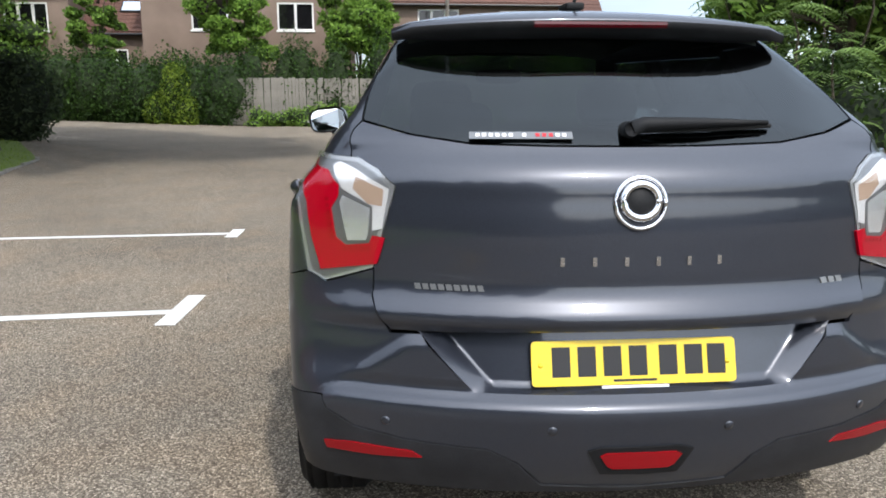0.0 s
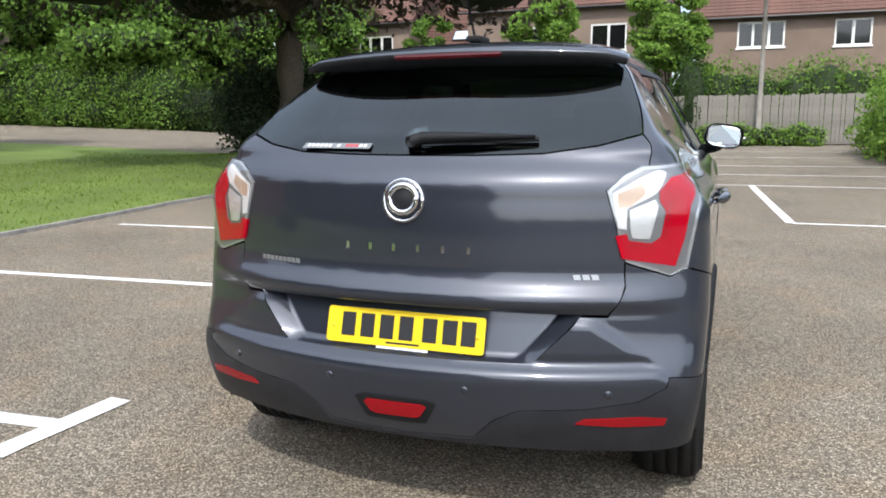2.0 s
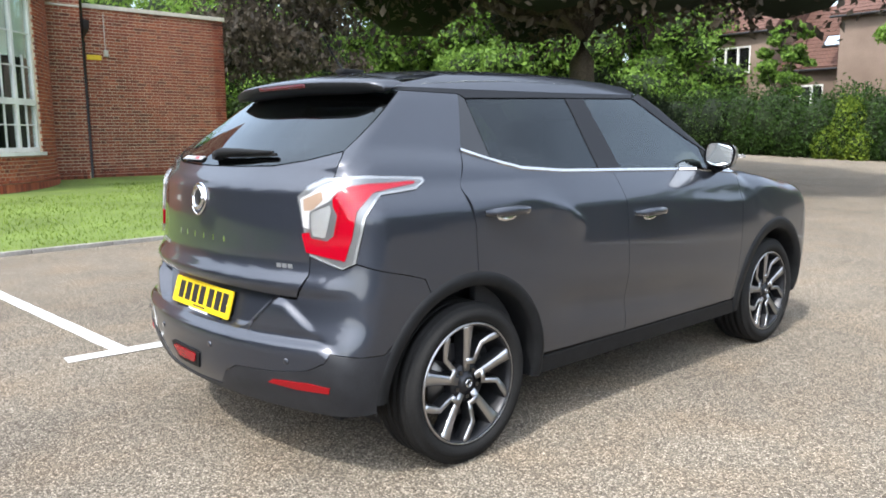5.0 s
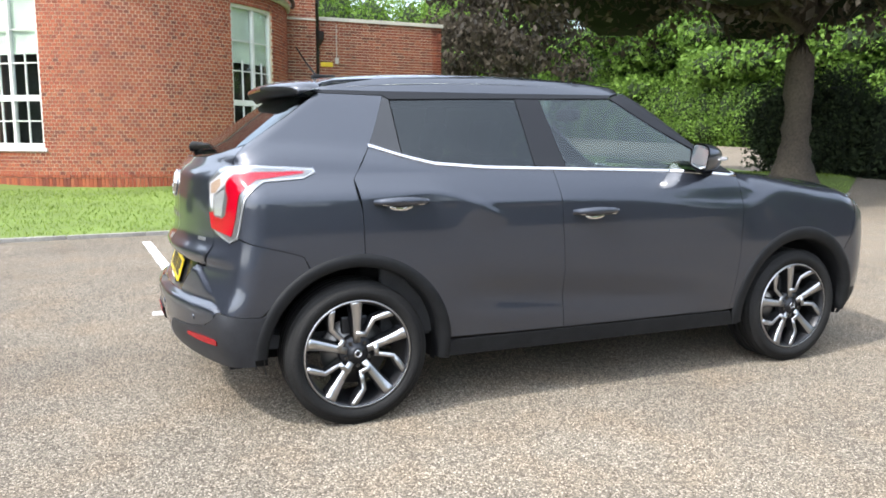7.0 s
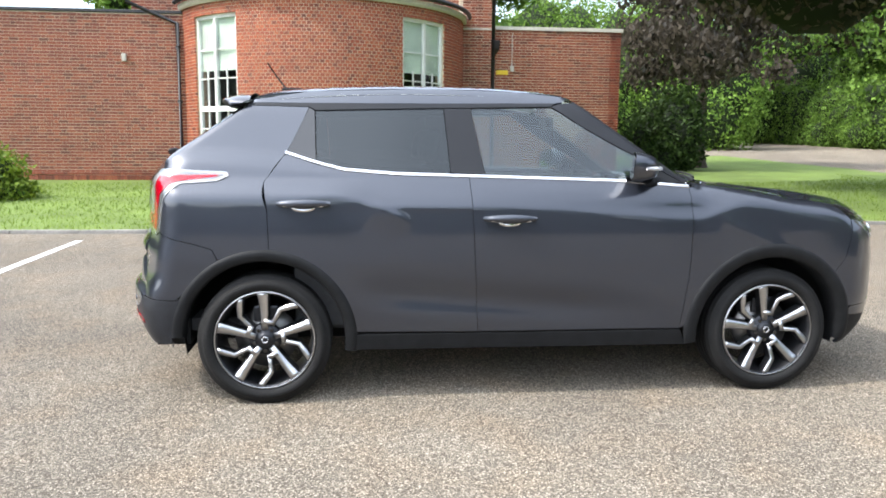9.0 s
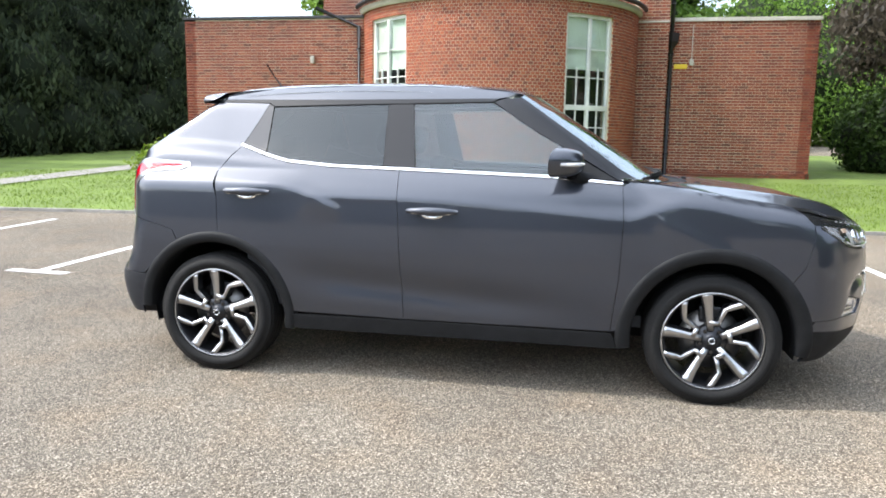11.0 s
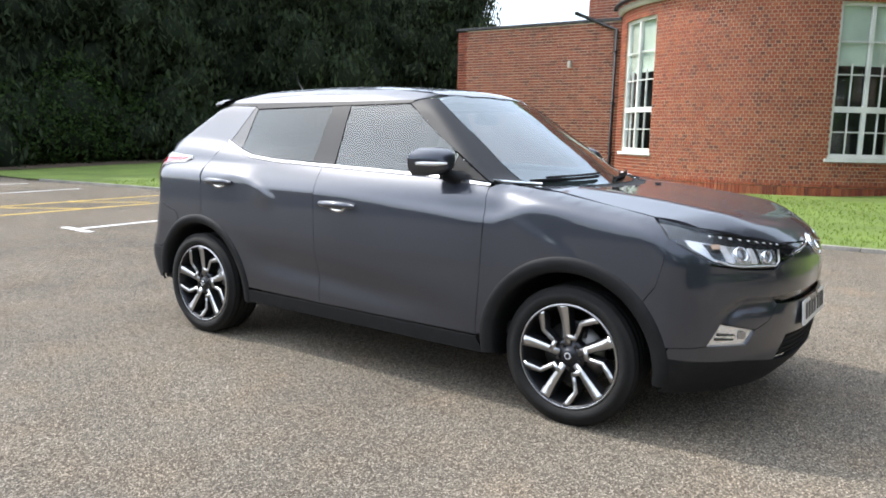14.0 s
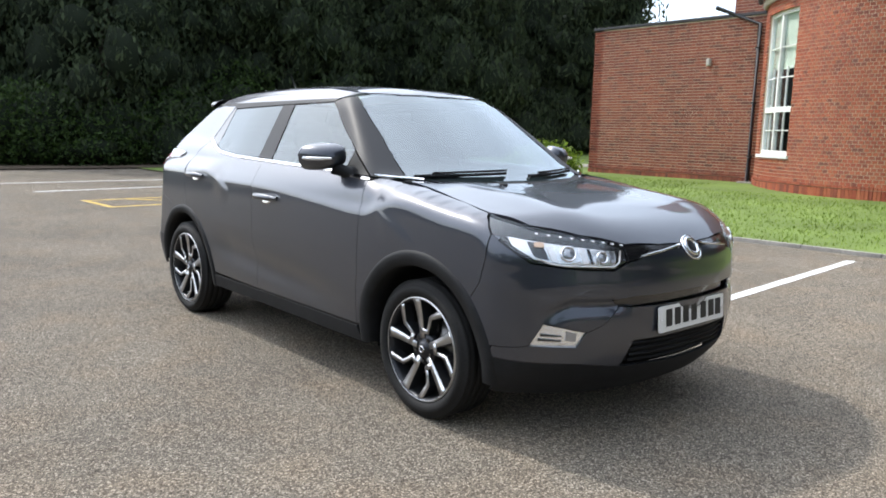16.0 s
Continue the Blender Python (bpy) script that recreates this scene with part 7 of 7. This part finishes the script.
# behind the camera: a boundary hedge and low trees that the paint mirrors
hedge("long green boundary hedge across the car park", (24, -26), (25, 2), 2.2, 2.6, 71, M_LEAF, 15300, 0.106)
hedge("long green boundary hedge across the car park", (25, 2), (24, 28), 2.2, 2.6, 72, M_LEAF, 15300, 0.106)
hedge("green boundary hedge at the car park's far end", (4, -25.5), (23, -26), 2.0, 2.0, 73, M_LEAF, 13600, 0.106)
for i, (x, y) in enumerate(((31, -14), (34, 0))):
    tree("broad green tree beyond the boundary hedge", (x, y), 2.4, 0.3, 3.8, 3.2, 3.4, 80 + i, M_LEAF_MIX, 10200, 0.172, 22)

for i, (x, y) in enumerate(((31, 8), (29, 15), (30, 22), (25, 29))):
    tree("tall green tree beyond the boundary hedge", (x, y), 3.0, 0.3, 5.8, 4.0, 7.5, 86 + i, M_LEAF_MIX, 9000, 0.22, 28)


# ---- fence and houses ----
def fence():
    f = empty("fence", "weathered grey close-boarded timber fence", "fence")
    rngf = random.Random(4)
    x = -7.0
    while x < 6.4:
        w = 0.15
        bm = bmesh.new()
        h = 2.0 + rngf.uniform(-0.03, 0.03)
        box(bm, 0, w - 0.012, 0, 0.022, 0.05, h, bevel=0.004)
        b = part("board", bm, M_FENCE, f)
        b.matrix_basis = pose(x, 29.6 + rngf.uniform(0, 0.012), ground_z(x, 29.6), 0, rngf.uniform(-0.6, 0.6), 0)
        x += w
    for x in np.arange(-7, 6.6, 2.25):
        bm = bmesh.new()
        box(bm, x - 0.06, x + 0.06, 29.64, 29.76, ground_z(x, 29.6), 2.2, bevel=0.006)
        part("post", bm, M_FENCE, f)
    return f


fence()


def house_window(parent, x, y, z0, w, h, lights):
    win = empty("window")
    win.parent = parent
    win.location = (x, y, z0)
    for nm, b in (("frame", (0, w, -0.05, 0.06, 0, 0.08)), ("frame", (0, w, -0.05, 0.06, h - 0.08, h)), ("frame", (0, 0.08, -0.05, 0.06, 0.08, h - 0.08)), ("frame", (w - 0.08, w, -0.05, 0.06, 0.08, h - 0.08))):
        bm = bmesh.new()
        box(bm, *b)
        part(nm, bm, M_WHITE, win)
    for i in range(1, lights):
        bm = bmesh.new()
        xm = w * i / lights
        box(bm, xm - 0.06, xm + 0.06, -0.045, 0.055, 0.08, h - 0.08)
        part("mullion", bm, M_WHITE, win)
    bm = bmesh.new()
    box(bm, 0.08, w - 0.08, 0.02, 0.03, 0.08, h - 0.08)
    part("pane", bm, M_GLOSSBLACK, win)
    bm = bmesh.new()
    box(bm, -0.06, w + 0.06, -0.12, 0.02, -0.07, 0.0)
    part("sill", bm, M_WHITE, win)
    return win


def house(x0, x1, y0, depth, eaves, rise, windows, label, skylights=(), hip=0.0):
    h = empty("house", label, "house", (0, 0, 0))
    z0 = ground_z((x0 + x1) / 2, y0)
    bm = bmesh.new()
    # front wall: one skin with the window openings left out
    cuts = sorted(windows)
    xs = sorted({x0, x1, *[c[0] for c in cuts], *[c[0] + c[2] for c in cuts]})
    zs = sorted({z0, eaves, *[c[1] for c in cuts], *[c[1] + c[3] for c in cuts]})
    grid = {}

    def at(i, j):
        if (i, j) not in grid:
            grid[i, j] = bm.verts.new((xs[i], y0, zs[j]))
        return grid[i, j]

    for i in range(len(xs) - 1):
        for j in range(len(zs) - 1):
            if not any(c[0] <= xs[i] < c[0] + c[2] and c[1] <= zs[j] < c[1] + c[3] for c in cuts):
                bm.faces.new((at(i, j), at(i + 1, j), at(i + 1, j + 1), at(i, j + 1)))
    ext = bmesh.ops.extrude_face_region(bm, geom=list(bm.faces))
    bmesh.ops.translate(bm, verts=[v for v in ext["geom"] if isinstance(v, bmesh.types.BMVert)], vec=(0, 0.25, 0))
    bmesh.ops.recalc_face_normals(bm, faces=bm.faces)
    part("front_wall", bm, M_HOUSE, h)
    for b in ((x0, x0 + 0.25, y0 + 0.25, y0 + depth), (x1 - 0.25, x1, y0 + 0.25, y0 + depth), (x0 + 0.25, x1 - 0.25, y0 + depth - 0.25, y0 + depth)):
        bm = bmesh.new()
        box(bm, *b, z0, eaves)
        part("wall", bm, M_HOUSE, h)
    o = 0.35
    bm = bmesh.new()
    ym = y0 + depth / 2
    a = [bm.verts.new(p) for p in ((x0 - o, y0 - o, eaves - 0.12), (x1 + o, y0 - o, eaves - 0.12), (x1 + o - hip, ym, eaves + rise), (x0 - o, ym, eaves + rise), (x1 + o, y0 + depth + o, eaves - 0.12), (x0 - o, y0 + depth + o, eaves - 0.12))]
    b = [bm.verts.new(v.co + Vector((0, 0, 0.16))) for v in a]
    for q in ((0, 1, 2, 3), (3, 2, 4, 5)) + (((1, 4, 2),) if hip else ()):
        bm.faces.new([b[i] for i in q])
        bm.faces.new([a[i] for i in q[::-1]])
    for i, j in ((0, 1), (1, 2), (2, 4), (4, 5), (5, 3), (3, 0)):
        bm.faces.new((a[i], a[j], b[j], b[i]))
    for xx in (x0, x1)[:1 if hip else 2]:
        vs = [bm.verts.new(p) for p in ((xx, y0, eaves), (xx, y0 + depth, eaves), (xx, ym, eaves + rise))]
        bm.faces.new(vs)
    r = part("roof", bm, M_ROOF, h, "brown tiled pitched roof")
    # tile courses: proud strips up the front slope
    slope = math.atan2(rise + 0.12, depth / 2 + o)
    length = math.hypot(rise + 0.12, depth / 2 + o)
    n = int(length / 0.32)
    for k in range(n):
        s = k * 0.32
        bm = bmesh.new()
        box(bm, x0 - o, x1 + o - hip * (s + 0.33) / length, 0, 0.33, 0.0, 0.035)
        t = part("tile_course", bm, M_ROOF, r)
        t.matrix_basis = pose(0, y0 - o + s * math.cos(slope), eaves + 0.04 + s * math.sin(slope), math.degrees(slope) - 3)
    bm = bmesh.new()
    tube(bm, [(x0 - o, y0 - o - 0.05, eaves - 0.08), (x1 + o, y0 - o - 0.05, eaves - 0.08)], 0.06, 8)
    part("gutter", bm, M_PIPE, h)
    for wx, wz, ww, wh, nl in cuts:
        house_window(h, wx, y0 + 0.06, wz, ww, wh, nl)
    for sx, s, w, l in skylights:
        bm = bmesh.new()
        box(bm, 0, w, 0, l, 0.05, 0.12, bevel=0.02)
        m = pose(sx, y0 - o + s * math.cos(slope), eaves + 0.04 + s * math.sin(slope), math.degrees(slope))
        sk = part("skylight", bm, M_PIPE, h, "roof window in the tiles")
        sk.matrix_basis = m
        bm = bmesh.new()
        box(bm, 0.08, w - 0.08, 0.08, l - 0.08, 0.12, 0.13)
        part("pane", bm, M_MIRROR, sk)
    return h


house(-24.2, -15.6, 36, 8, 6.6, 3.0, ((-22.4, 4.55, 1.6, 1.35, 2), (-18.7, 4.55, 2.1, 1.35, 3)), "brown brick house with white windows behind the hedge")
house(-12.2, -2.0, 36, 8, 6.9, 3.2, ((-9.8, 4.65, 1.8, 1.35, 2), (-5.6, 4.65, 1.8, 1.35, 2)), "brown brick house with a tiled roof behind the fence")
house(-0.4, 8.7, 36, 8, 6.0, 3.0, ((1.4, 4.55, 2.1, 1.2, 3), (5.6, 4.5, 1.55, 1.2, 2)), "pale brown brick house with white windows and tiled roof", hip=3.6)
house(9.1, 11.5, 36.6, 7, 3.5, 3.2, (), "low brick house with a tiled roof and roof window", ((9.3, 2.0, 1.35, 0.95),))
house(-15.4, -12.4, 37.5, 7, 4.6, 3.4, ((-14.6, 2.6, 1.2, 1.2, 2),), "low brick link with a tiled roof between houses", ((-13.9, 1.5, 1.1, 0.9),))
# a tall timber pole by the fence
bm = bmesh.new()
tube(bm, [(2.3, 29.2, 0.1), (2.3, 29.2, 7.5)], [0.10, 0.08], 10)
tagged(part("pole", bm, M_FENCE, None, "", True), "tall weathered timber pole beside the fence", "pole")


# ---- the building's bricks ----
def lay_bricks():
    runs = ((WALLS[0], (X_LEFT, Y_END), (X_LEFT, Y_BAY0 + 0.05), BASE + 0.30, 4.33), (WALLS[3], (X_RIGHT, Y_BAY1), (X_RIGHT, 2.62), BASE + 0.30, 6.2),
            (WALLS[2], (X_RIGHT - 0.35, 2.62), (X_RIGHT - 0.35, Y_RIGHT), BASE + 0.30, 4.36), (WALLS[4], (X_LEFT - 1.4, Y_BAY0 - 1.6), (X_LEFT - 1.4, 2.6), 4.5, 7.5),
            (WALLS[5], (X_RIGHT - 0.35, Y_RIGHT), (X_RIGHT - 1.6, Y_RIGHT), BASE + 0.30, 4.36))
    sets = []
    for wall, p, q, z0, z1 in runs:
        bricks.clear()
        wall_bricks(p, q, z0, z1)
        if z0 < 1:
            soldier_wall(p, q)
        sets.append((wall, list(bricks)))
    bricks.clear()
    bay_bricks()
    rngb = np.random.default_rng(9)
    corner = np.array([(sx, sy, sz) for sx in (-.5, .5) for sy in (-1, 0) for sz in (-.5, .5)])
    # local: x along the wall, y into it, z up
    quads = np.array([(0, 1, 3, 2), (4, 6, 7, 5), (0, 4, 5, 1), (2, 3, 7, 6), (1, 5, 7, 3), (0, 2, 6, 4)])

    def joined(name, items, mat, parent):
        it = np.array(items)
        n = len(it)
        c, s = np.cos(it[:, 3]), np.sin(it[:, 3])
        proud = rngb.uniform(0.001, 0.004, n)
        v = np.empty((n, 8, 3))
        for k, (a, b, h) in enumerate(corner):
            lx, ly = a * it[:, 4], np.where(b == 0, 0.03, -proud)
            v[:, k, 0] = it[:, 0] + lx * c - ly * s
            v[:, k, 1] = it[:, 1] + lx * s + ly * c
            v[:, k, 2] = it[:, 2] + h * it[:, 5]
        f = (quads[None] + 8 * np.arange(n)[:, None, None]).reshape(-1, 4)
        return link(name, raw(name, v.reshape(-1, 3), f), mat, parent, kind="stuff")

    near = [b for b in bricks if abs(b[4] - 0.0950) < 0.001 and 1.05 < b[2] < 2.6 and -3.2 < b[1] < -0.2][:300]
    near_set = set(near)
    rest = [b for b in bricks if b not in near_set]
    for wall, items in sets:
        ob = joined("brickwork", items, M_BRICK, wall)
        ob.matrix_parent_inverse = wall.matrix_basis.inverted()
    joined("brickwork", rest, M_BRICK_B, WALLS[1])
    bm = bmesh.new()
    box(bm, -.0475, .0475, -.003, .03, -.03175, .03175, bevel=0.0015)
    me = bpy.data.meshes.new("brick")
    bm.to_mesh(me)
    bm.free()
    me.materials.append(M_BRICK_B)
    for b in near:
        ob = new("brick", me)
        ob.parent = WALLS[1]
        ob.matrix_basis = pose(b[0], b[1], b[2], 0, 0, math.degrees(b[3]))


lay_bricks()
